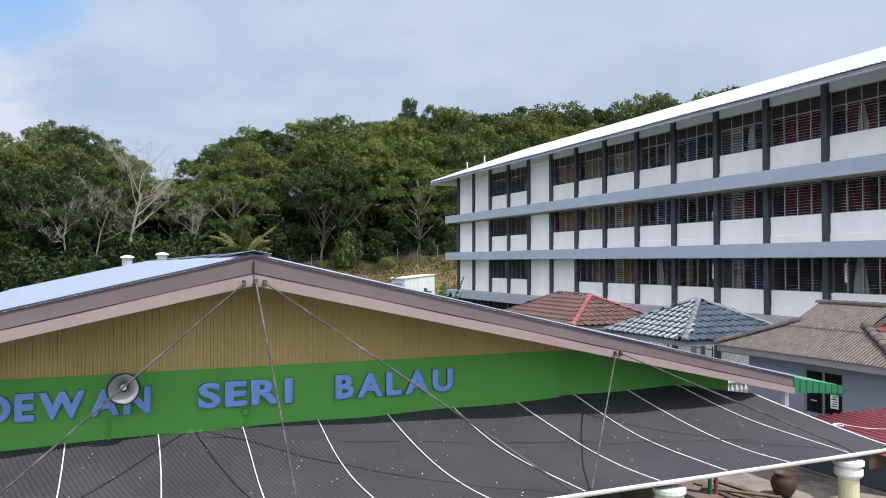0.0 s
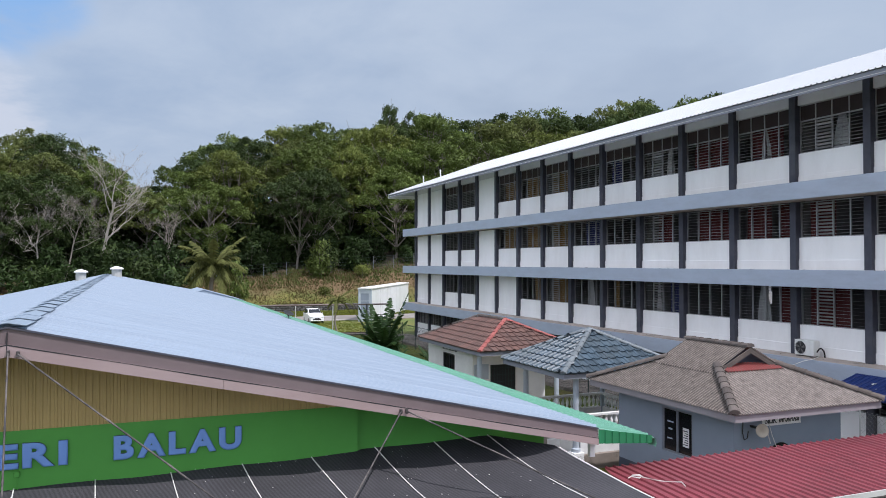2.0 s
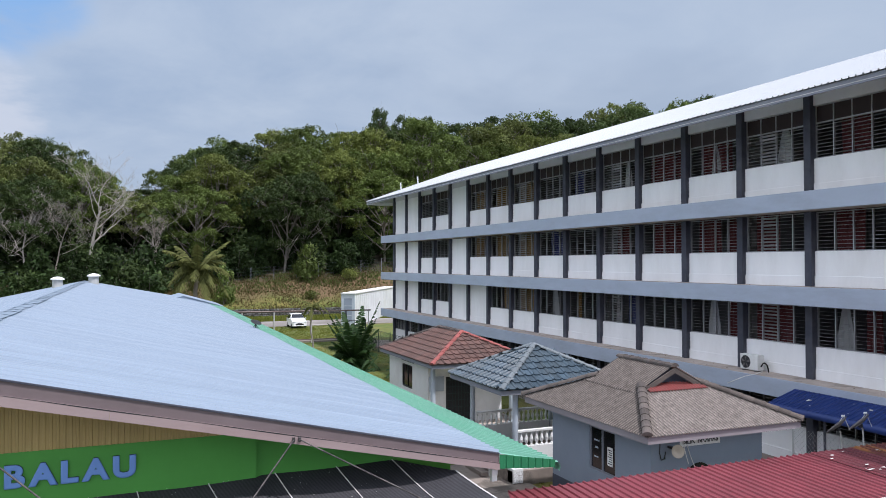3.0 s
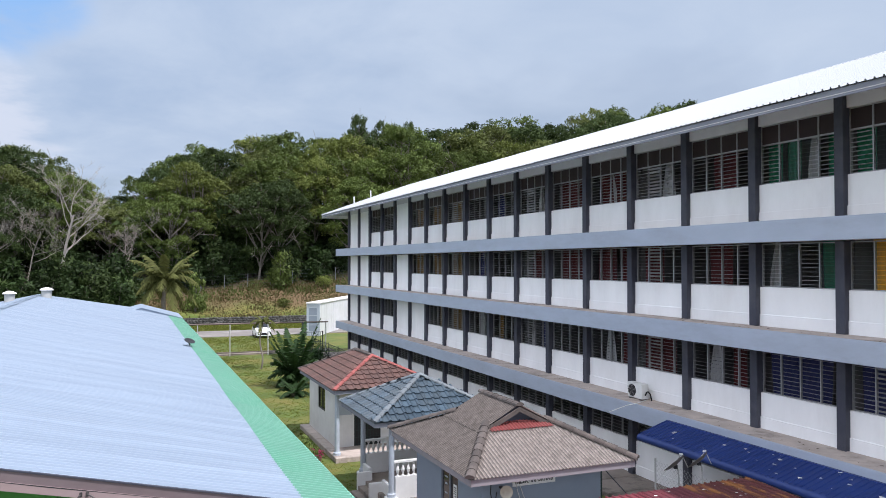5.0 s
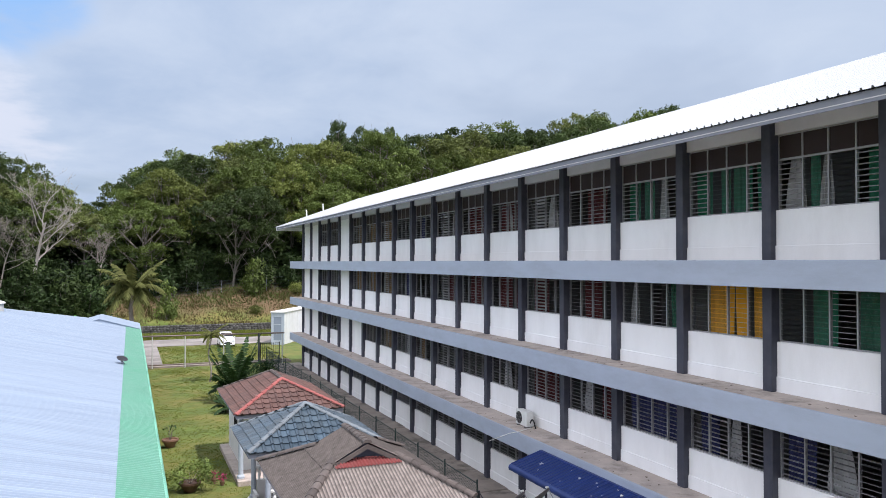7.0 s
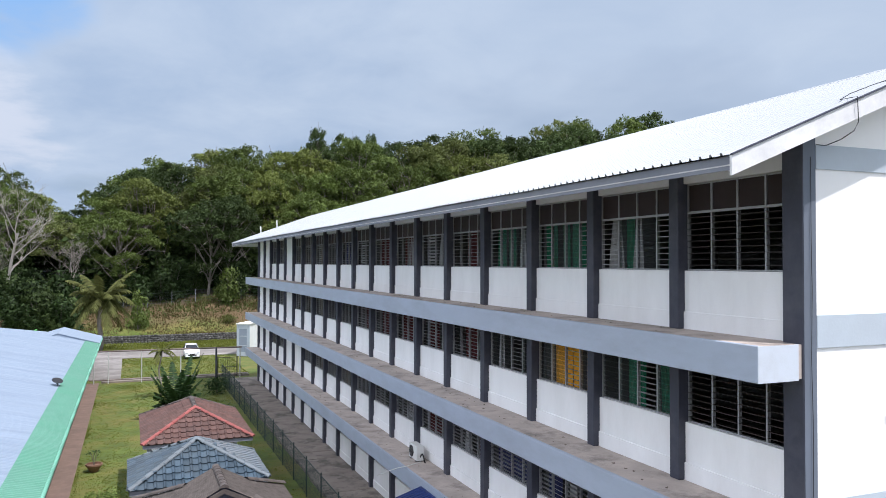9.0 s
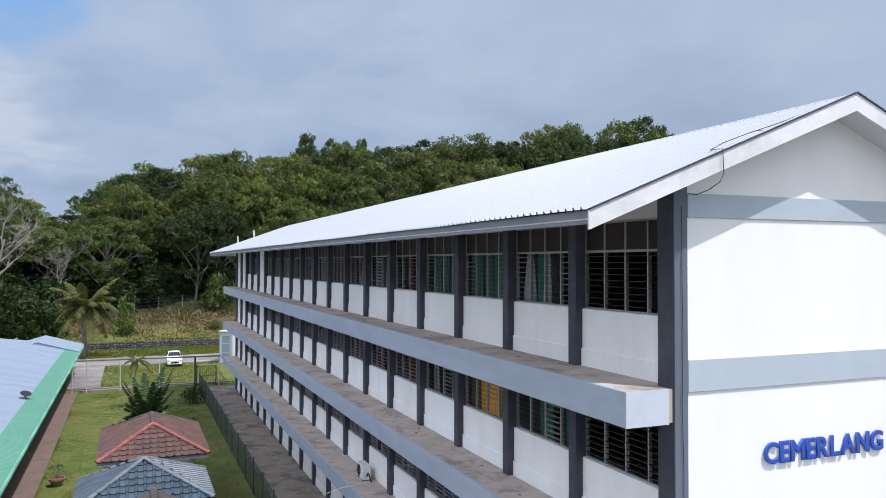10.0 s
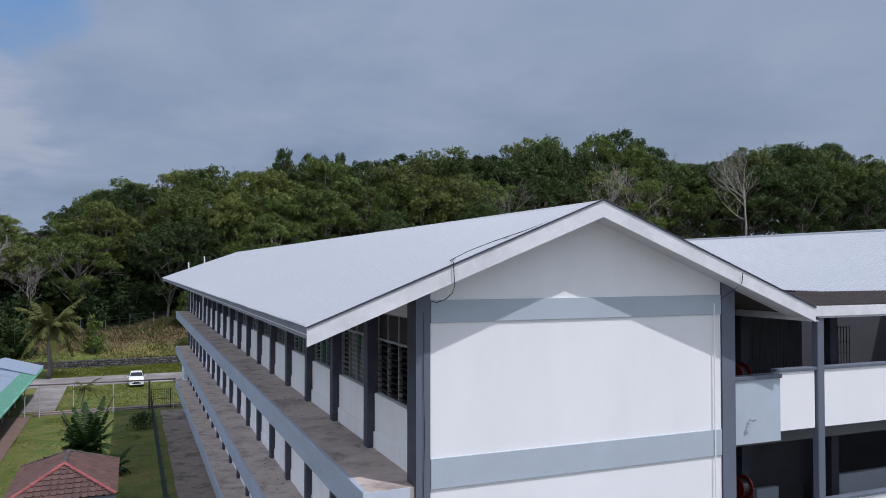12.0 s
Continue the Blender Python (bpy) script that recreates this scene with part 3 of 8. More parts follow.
plate("road", [(-30, 75, 85.0, 92.6, -0.25, 0.03)], ROAD, "worn grey road behind the school yard", "road")
plate("driveway", [(12.4, 15.4, 69.0, 84.9, -0.25, 0.035)], ROAD, "pale concrete driveway joining the road", "driveway")
plate("hall_path", [(11.0, 13.62, 12.4, 66.6, -0.25, 0.04)], PATH_BROWN, "brown paved path along the hall", "path")
plate("drain", [(13.8, 27.0, 66.7, 67.2, -0.2, 0.12), (13.8, 27.0, 67.7, 68.2, -0.2, 0.12)], APRON, "concrete drain kerbs across the lawn", "drain")
apron = thing("apron", (25.8, 36, 0), "stained concrete slabs along the classroom block", "pavement", kind="structure")
for k in range(18):
    for h in (0, 1):
        part("slab", boxes((24.72 + 0.03 * (k * 5 % 3), 27.4, 7.0 + 3.2 * k + 1.6 * h, 8.555 + 3.2 * k + 1.6 * h - 0.02 * (k % 2), -0.3, 0.132 + 0.008 * ((k * 7 + 3 * h) % 4)), bevel=0.018), APRON, apron)
plate("yard_slab", [(7.7, 24.2, 6.0, 18.2, -0.25, 0.033), (13.66, 17.4, 18.2, 22.4, -0.25, 0.033)], APRON, "old concrete yard between hall and huts", "pavement")
# out of view: grey ground added to bounce neutral light onto the gable
plate("forecourt", [(-60, 90, -70, -0.6, -0.25, 0.03)], ASPHALT, "unseen grey asphalt, added so that grass does not tint the gable", "pavement")
plate("far_wing_yard", [(34.6, 47.2, 0.4, 60.0, -0.25, 0.05)], APRON, "concrete courtyard between the blocks", "pavement")


def build_stone_wall():
    """A low wall of rubble stones set in mortar at the foot of the bank."""
    wall = thing("retaining_wall", (24, 102.5, 0), "low rubble stone retaining wall at the foot of the bank", "wall", kind="structure")
    part("mortar", boxes((6, 46, 102.5, 102.75, -0.2, 1.0)), MORTAR, wall)
    rng = random.Random(4)
    shapes = []
    for i in range(6):
        bm = bmesh.new()
        bmesh.ops.create_icosphere(bm, subdivisions=1, radius=1)
        for v in bm.verts:
            v.co *= rng.uniform(0.78, 1.15)
            v.co.x *= 0.24
            v.co.y *= 0.10
            v.co.z *= 0.155
        me = bpy.data.meshes.new("stone")
        bm.to_mesh(me)
        bm.free()
        me.materials.append(STONE)
        shapes.append(me)
    n = 0
    for row in range(4):
        x = 12.0 + rng.uniform(0, 0.3)
        while x < 36 and n < 300:
            ob = new("stone", rng.choice(shapes))
            ob.parent = wall
            ob.location = (x - 24, -0.02 + rng.uniform(-0.03, 0.02), 0.06 + row * 0.27 + rng.uniform(-0.03, 0.03))
            ob.rotation_euler = (0, rng.uniform(-0.4, 0.4), 0)
            ob.scale = (rng.uniform(0.75, 1.2),) * 3
            x += rng.uniform(0.33, 0.5)
            n += 1


build_stone_wall()

# ---------------------------------------------------------------- classroom block
BAY, COL0, NBAY = 3.2105, 0.778, 19
XC, XW, XLIP = 27.02, 27.20, 25.96          # column fronts, wall face, ledge lip
Y0, Y1 = 0.55, 62.1                          # gable end and far end
FLOOR = [0.14, 3.22, 6.44, 9.65]
LEDGE_DEPTH = 0.62
EAVE_X, EAVE_Z, RIDGE_X, RIDGE_Z = 24.78, 12.74, 30.70, 15.10
SLOPE = (RIDGE_Z - EAVE_Z) / (RIDGE_X - EAVE_X)
block = thing("classroom_block", (30.9, 31, 0), "four-storey white classroom block with slate columns and grey ledges", "building")
COL_W = 0.30


def col_y(k):
    return COL0 + k * BAY


def roof_z(x):
    return RIDGE_Z - abs(x - RIDGE_X) * SLOPE


SILL = [1.30, 1.12, 1.225, 1.24]
HEAD = [FLOOR[1] - LEDGE_DEPTH, FLOOR[2] - LEDGE_DEPTH, FLOOR[3] - LEDGE_DEPTH, 12.74]
PANELS = {3: (14, 17, 18), 2: (14, 17, 18), 1: (13, 14, 17, 18), 0: ()}


def build_ledges():
    for z in FLOOR[1:]:
        bm = boxes((XLIP + 0.10, XW + 0.1, Y0 + 0.012, Y1, z - LEDGE_DEPTH + 0.03, z))
        part("ledge", bm, CONCRETE, block, "dirty concrete ledge top")
        bm = boxes((XLIP, XLIP + 0.10, Y0, Y1 + 0.02, z - LEDGE_DEPTH, z + 0.012), bevel=0.012)
        part("ledge_fascia", bm, LIP, block, "blue-grey painted ledge face")
        bm = boxes((XLIP + 0.004, XW - 0.33, Y0 - 0.006, Y0 + 0.008, z - LEDGE_DEPTH + 0.004, z + 0.008))
        part("ledge_end", bm, LEDGE_END, block, "pale blue-grey ledge end")


def build_columns():
    first = {}
    for f in range(4):
        z0, z1 = FLOOR[f], (HEAD[f] if f < 3 else 13.5)
        for k in range(NBAY + 1):
            y = col_y(k)
            if k == 0:
                continue
            if f in first:
                again(first[f], block, (0, y - first[f]["y"], 0))
                continue
            bm = boxes((XC, XW + 0.2, y - COL_W / 2, y + COL_W / 2, z0 + 0.001, z1), bevel=0.015)
            first[f] = part("column", bm, SLATE, block, "dark slate painted column")
            first[f]["y"] = y
    # corner columns at the gable end run the whole height
    part("corner_column", boxes((26.96, 27.27, Y0 - 0.03, 0.98, 0.0, 13.42), bevel=0.015), SLATE, block, "dark slate corner column")
    # thin lighter sheets put the sunlit tone on the columns' end faces
    part("corner_face", boxes((26.975, 27.26, Y0 - 0.036, Y0 - 0.032, 0.0, 13.40)), COLUMN_END, block, "grey-blue end of the corner column, its sunlit tone painted in")
    part("corner_column", boxes((34.24, 34.64, Y0 - 0.03, 1.0, 0.0, 13.42), bevel=0.015), SLATE, block, "dark slate corner column")
    part("corner_face", boxes((34.255, 34.625, Y0 - 0.036, Y0 - 0.032, 0.0, 13.40)), COLUMN_END, block, "grey-blue end of the corner column, its sunlit tone painted in")


def build_spandrels():
    """White walls under the windows, with the small step near the floor, and full white bays."""
    first = {}
    for f in range(4):
        for k in range(NBAY):
            y0, y1 = col_y(k) + COL_W / 2, col_y(k + 1) - COL_W / 2
            full = k in PANELS[f]
            key = (f, full)
            if key in first:
                again(first[key], block, (0, y0 - first[key]["y"], 0))
                continue
            z = FLOOR[f]
            top = HEAD[f] if full else z + SILL[f]
            bm = boxes((XW, XW + 0.15, y0 - 0.02, y1 + 0.02, z + 0.36, top), (XW - 0.03, XW + 0.15, y0 - 0.02, y1 + 0.02, z - 0.02, z + 0.37), bevel=0.008)
            first[key] = part("wall_panel", bm, WHITE, block, "white painted wall panel")
            first[key]["y"] = y0


def build_beams():
    """Pale beams over the windows of the top storey, up to the soffit."""
    first = None
    for k in range(NBAY):
        y0, y1 = col_y(k) + COL_W / 2, col_y(k + 1) - COL_W / 2
        if first:
            again(first, block, (0, y0 - first["y"], 0))
            continue
        first = part("head_beam", boxes((XW - 0.02, XW + 0.16, y0 - 0.02, y1 + 0.02, 12.742, 13.5)), SOFFIT, block, "pale beam over the window")
        first["y"] = y0


def curtain_mesh(y0, y1, z0, z1, seed, x=27.50, gather=1.0):
    """A hanging cloth with folds; gather is the share of its width at the top."""
    rng = random.Random(seed)
    ph, fr, mid = rng.uniform(0, 6), rng.uniform(13, 19), rng.uniform(0.25, 0.75)
    n, rows = max(6, int((y1 - y0) / 0.04)), 6
    verts, faces = [], []
    for i in range(n + 1):
        y = y0 + (y1 - y0) * i / n
        for j in range(rows + 1):
            v = j / rows
            wide = gather + (1 - gather) * min(1.0, 1.3 * v) ** 0.8
            c = y0 + (y1 - y0) * mid
            pinch = 0.10 * v * (y - (y0 + y1) / 2) * math.sin(seed)
            verts.append((x + 0.035 * math.sin(ph + fr * y + 0.6 * v) + 0.012 * math.sin(31 * y), c + (y - c) * wide - pinch, z1 + (z0 - z1) * v))
    w = rows + 1
    for i in range(n):
        for j in range(rows):
            a = i * w + j
            faces.append((a, a + 1, a + w + 1, a + w))
    return verts, faces


# which curtains hang where: (floor, bay): [(from, to, kind)] in shares of the bay
DRAPES = {
    (3, 1): [(0.02, 0.22, "white"), (0.28, 0.36, "green"), (0.36, 0.50, "white"), (0.80, 0.98, "green")],
    (3, 2): [(0.02, 0.22, "green"), (0.36, 0.48, "green"), (0.51, 0.74, "green"), (0.80, 0.98, "green")],
    (3, 3): [(0.03, 0.22, "green"), (0.28, 0.47, "green"), (0.54, 0.72, "white"), (0.80, 0.98, "green")],
    (3, 4): [(0.30, 0.70, "red")], (3, 5): [(0.45, 0.72, "white")], (3, 6): [(0.2, 0.75, "red"), (0.38, 0.55, "white")],
    (3, 7): [(0.1, 0.9, "red")], (3, 8): [(0.55, 0.72, "white")], (3, 9): [(0.1, 0.4, "blue")], (3, 10): [(0.7, 0.9, "white")],
    (3, 11): [(0.1, 0.8, "ochre")], (3, 12): [(0.1, 0.9, "ochre")], (3, 13): [(0.2, 0.9, "ochre")],
    (2, 1): [(0.27, 0.52, "green"), (0.7, 0.95, "green")],
    (2, 2): [(0.17, 0.50, "yellow"), (0.54, 0.70, "yellow"), (0.74, 0.98, "yellow")],
    (2, 3): [(0.02, 0.22, "white"), (0.72, 0.98, "green")],
    (2, 4): [(0.2, 0.6, "red")], (2, 5): [(0.1, 0.5, "red")], (2, 6): [(0.1, 0.55, "red"), (0.7, 0.95, "red")], (2, 7): [(0.2, 0.8, "red")],
    (2, 8): [(0.3, 0.7, "red")], (2, 10): [(0.3, 0.8, "blue")], (2, 11): [(0.1, 0.9, "ochre")], (2, 12): [(0.1, 0.9, "ochre")], (2, 13): [(0.1, 0.8, "ochre")],
    (1, 0): [(0.05, 0.5, "blue")], (1, 1): [(0.02, 0.30, "blue"), (0.4, 0.7, "white")], (1, 2): [(0.05, 0.30, "blue"), (0.45, 0.62, "white")],
    (1, 3): [(0.05, 0.85, "blue")], (1, 4): [(0.2, 0.45, "white"), (0.6, 0.8, "red")], (1, 5): [(0.1, 0.7, "red")],
    (1, 6): [(0.30, 0.52, "white"), (0.7, 0.9, "red")], (1, 8): [(0.25, 0.38, "white"), (0.62, 0.8, "blue")], (1, 9): [(0.1, 0.3, "ochre")],
    (1, 10): [(0.4, 0.6, "white")], (1, 11): [(0.1, 0.9, "ochre")], (1, 12): [(0.5, 0.95, "ochre")],
}


def ring_frame(x0, x1, y0, y1, z0, z1, w):
    """A rectangular frame in one piece, seen along x."""
    bm = bmesh.new()
    rings = []
    for x in (x0, x1):
        rings.append([bm.verts.new((x, y, z)) for y, z in ((y0, z0), (y1, z0), (y1, z1), (y0, z1))])
        rings.append([bm.verts.new((x, y, z)) for y, z in ((y0 + w, z0 + w), (y1 - w, z0 + w), (y1 - w, z1 - w), (y0 + w, z1 - w))])
    oa, ia, ob, ib = rings
    for i in range(4):
        j = (i + 1) % 4
        for q in ((oa[i], oa[j], ia[j], ia[i]), (ob[j], ob[i], ib[i], ib[j]), (oa[j], oa[i], ob[i], ob[j]), (ia[i], ia[j], ib[j], ib[i])):
            bm.faces.new(q)
    bmesh.ops.recalc_face_normals(bm, faces=bm.faces)
    return bm


def build_windows():
    """Each bay: an aluminium frame of four banks of glass louvres; the top storey also has dark boards above."""
    frames, banks, blades, boards, posts = {}, {}, {}, {}, {}
    xs = 27.30
    for f in (3, 2, 1, 0):
        for k in range(NBAY):
            if k in PANELS[f]:
                continue
            y0, y1 = col_y(k) + COL_W / 2 + 0.01, col_y(k + 1) - COL_W / 2 - 0.01
            z0 = FLOOR[f] + SILL[f] + 0.004
            z1 = HEAD[f] - 0.005 if f < 3 else 12.13
            top = HEAD[f] - 0.004
            key = f
            w4 = (y1 - y0) / 4
            if key not in frames:
                win = part("window", ring_frame(xs - 0.03, xs + 0.05, y0, y1, z0, top, 0.03), ALU, block, "aluminium louvre window")
                win["y"] = y0
                frames[key] = win
                posts[key] = [part("mullion", boxes((xs - 0.028, xs + 0.048, y0 + i * w4 - 0.02, y0 + i * w4 + 0.02, z0 + 0.03, top - 0.03)), ALU, win) for i in (1, 2, 3)]
                if f == 3:
                    posts[key].append(part("transom_bar", boxes((xs - 0.034, xs + 0.05, y0 + 0.03, y1 - 0.03, z1 - 0.03, z1 + 0.02)), ALU, win))
            else:
                win = again(frames[key], block, (0, y0 - frames[key]["y"], 0))
                for p in posts[key]:
                    again(p, win, (0, 0, 0))
            tilt = radians(4)
            nb = max(6, int(round((z1 - z0 - 0.1) / 0.128)))
            dz = (z1 - z0 - 0.1) / nb
            near = f in (2, 3) and k < 4
            for i in range(4):
                ya, yb = y0 + i * w4 + 0.025, y0 + (i + 1) * w4 - 0.025
                if near:
                    for j in range(nb):
                        zc = z0 + 0.05 + (j + 0.5) * dz
                        if f not in blades:
                            bm = bmesh.new()
                            box(bm, -0.052, 0.052, -(yb - ya) / 2, (yb - ya) / 2, -0.004, 0.004)
                            me = bpy.data.meshes.new("louvre_blade")
                            bm.to_mesh(me)
                            bm.free()
                            me.materials.append(LOUVRE)
                            blades[f] = me
                            wide = me.copy()
                            wide.materials.clear()
                            wide.materials.append(LOUVRE_OPEN)
                            blades[f, 'open'] = wide
                            bar = me.copy()
                            bar.materials.clear()
                            bar.materials.append(BAR_DARK)
                            blades[f, 'bar'] = bar
                        shut = k in (1, 2, 3) and (k * 3 + i + f) % 3
                        ob = new("louvre_blade", blades[f] if shut else blades[f, 'bar' if k == 0 else 'open'])
                        ob.parent = win
                        turn = (radians(78) if shut else tilt) + 0.04 * math.sin(j * 5 + k)
                        ob.location = Vector((xs, (ya + yb) / 2, zc)) - Vector(win["base"]) - win.location
                        ob.rotation_euler = (0, turn, 0)
                else:
                    bk = (f, i, (k + i) % 3)
                    if bk in banks:
                        o = again(banks[bk], win, (0, 0, 0))
                        o.location = banks[bk].location + Vector((0, 0, 0))
                        continue
                    bm = bmesh.new()
                    for j in range(nb):
                        zc = z0 + 0.05 + (j + 0.5) * dz
                        a = tilt + (0.55 if bk[2] == 1 and i == 2 else 0.0) + 0.05 * math.sin(j * 7 + i)
                        c, s = 0.05 * math.cos(a), 0.05 * math.sin(a)
                        slab(bm, [(xs - c, ya, zc - s + 2 * s), (xs + c, ya, zc - s), (xs + c, yb, zc - s), (xs - c, yb, zc - s + 2 * s)][::-1], 0.007)
                    me_ob = part("louvre_bank", bm, LOUVRE_OPEN, win)
                    # parts of a moved window are drawn where the first window of this storey stands
                    me_ob.data.transform(Matrix.Translation(-win.location))
                    banks[bk] = me_ob
            if f == 3:
                rows = [(xs, xs + 0.03, y0 + i * w4 + 0.024, y0 + (i + 1) * w4 - 0.024, z1 + 0.002, top) for i in range(4)]
                if f not in boards:
                    boards[f] = part("transom_board", boxes(*rows), TRANSOM, win, "dark brown board")
                else:
                    again(boards[f], win, (0, 0, 0))
            for a, b, kind in DRAPES.get((f, k), ()):
                # shares run from the far column to the near one
                ca, cb = y1 - b * (y1 - y0), y1 - a * (y1 - y0)
                v, fc = curtain_mesh(ca, cb, z0 - 0.1, z1 + 0.05, f * 31 + k * 7 + a, gather=0.35 if kind == "white" else 1.0)
                c = raw("curtain", v, fc, CURTAINS[kind], win, kind + " cloth curtain", smooth=True)
                c.location = -win.location


def build_rooms():
    """Floors, back wall and cross walls, so that the windows look into dim rooms."""
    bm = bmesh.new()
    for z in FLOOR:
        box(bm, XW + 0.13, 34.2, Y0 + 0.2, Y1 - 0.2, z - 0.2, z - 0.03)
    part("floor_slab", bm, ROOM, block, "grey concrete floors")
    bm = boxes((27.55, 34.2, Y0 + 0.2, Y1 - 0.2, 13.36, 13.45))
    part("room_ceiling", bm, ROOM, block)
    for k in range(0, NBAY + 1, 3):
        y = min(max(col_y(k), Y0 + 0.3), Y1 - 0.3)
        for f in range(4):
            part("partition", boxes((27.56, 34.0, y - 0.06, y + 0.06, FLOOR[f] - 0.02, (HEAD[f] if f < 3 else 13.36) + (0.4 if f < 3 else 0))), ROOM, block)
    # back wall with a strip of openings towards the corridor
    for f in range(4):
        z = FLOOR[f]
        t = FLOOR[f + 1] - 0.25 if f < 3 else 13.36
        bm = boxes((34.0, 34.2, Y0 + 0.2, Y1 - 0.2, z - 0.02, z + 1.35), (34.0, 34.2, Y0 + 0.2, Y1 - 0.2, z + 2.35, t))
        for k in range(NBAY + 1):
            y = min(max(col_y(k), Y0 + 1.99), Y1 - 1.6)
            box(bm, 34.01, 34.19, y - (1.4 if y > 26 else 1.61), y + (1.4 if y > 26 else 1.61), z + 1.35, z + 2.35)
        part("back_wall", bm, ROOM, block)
    bm = boxes((XW, 34.24, Y1 - 0.2, Y1, 0, 13.4))
    part("end_wall", bm, WHITE, block, "white far end wall")


def build_gable():
    """The near end: white wall up to the roof with two pale bands, and the corridor behind it."""
    bm = bmesh.new()
    zl, zr = roof_z(27.3) - 0.25, roof_z(34.3) - 0.25
    outline = [(27.25, 0.0), (34.28, 0.0), (34.28, zr), (RIDGE_X, RIDGE_Z - 0.25), (27.25, zl)]
    lo = [bm.verts.new((x, Y0, z)) for x, z in outline]
    hi = [bm.verts.new((x, Y0 + 0.2, z)) for x, z in outline]
    bm.faces.new(lo)
    bm.faces.new(hi[::-1])
    for i in range(5):
        j = (i + 1) % 5
        bm.faces.new((lo[j], lo[i], hi[i], hi[j]))
    bmesh.ops.recalc_face_normals(bm, faces=bm.faces)
    part("gable_wall", bm, GABLE, block, "smooth white gable wall")
    for z0, z1 in ((12.70, 13.13), (9.575, 10.15), (6.36, 6.93), (3.14, 3.71)):
        part("band", boxes((27.275, 34.235, Y0 - 0.035, Y0 - 0.004, z0, z1), bevel=0.006), BAND, block, "pale grey-blue painted band")
    # thin pipe down the corner and cable over the barge
    bm = bmesh.new()
    path_rod(bm, [(27.12, Y0 - 0.06, 12.9), (27.12, Y0 - 0.06, 11.4), (27.135, Y0 - 0.06, 10.6), (27.11, Y0 - 0.06, 9.4), (27.14, Y0 - 0.06, 8.2), (27.12, Y0 - 0.06, 6.0), (27.12, Y0 - 0.06, 0.1)], 0.006, 6)
    part("corner_cable", bm, DARK, block, "dark cable down the corner")
    bm = bmesh.new()
    rod(bm, (34.02, Y0 - 0.055, 0.1), (34.02, Y0 - 0.055, 12.95), 0.018, n=8)
    part("conduit", bm, GABLE, block, "white conduit up the gable edge")


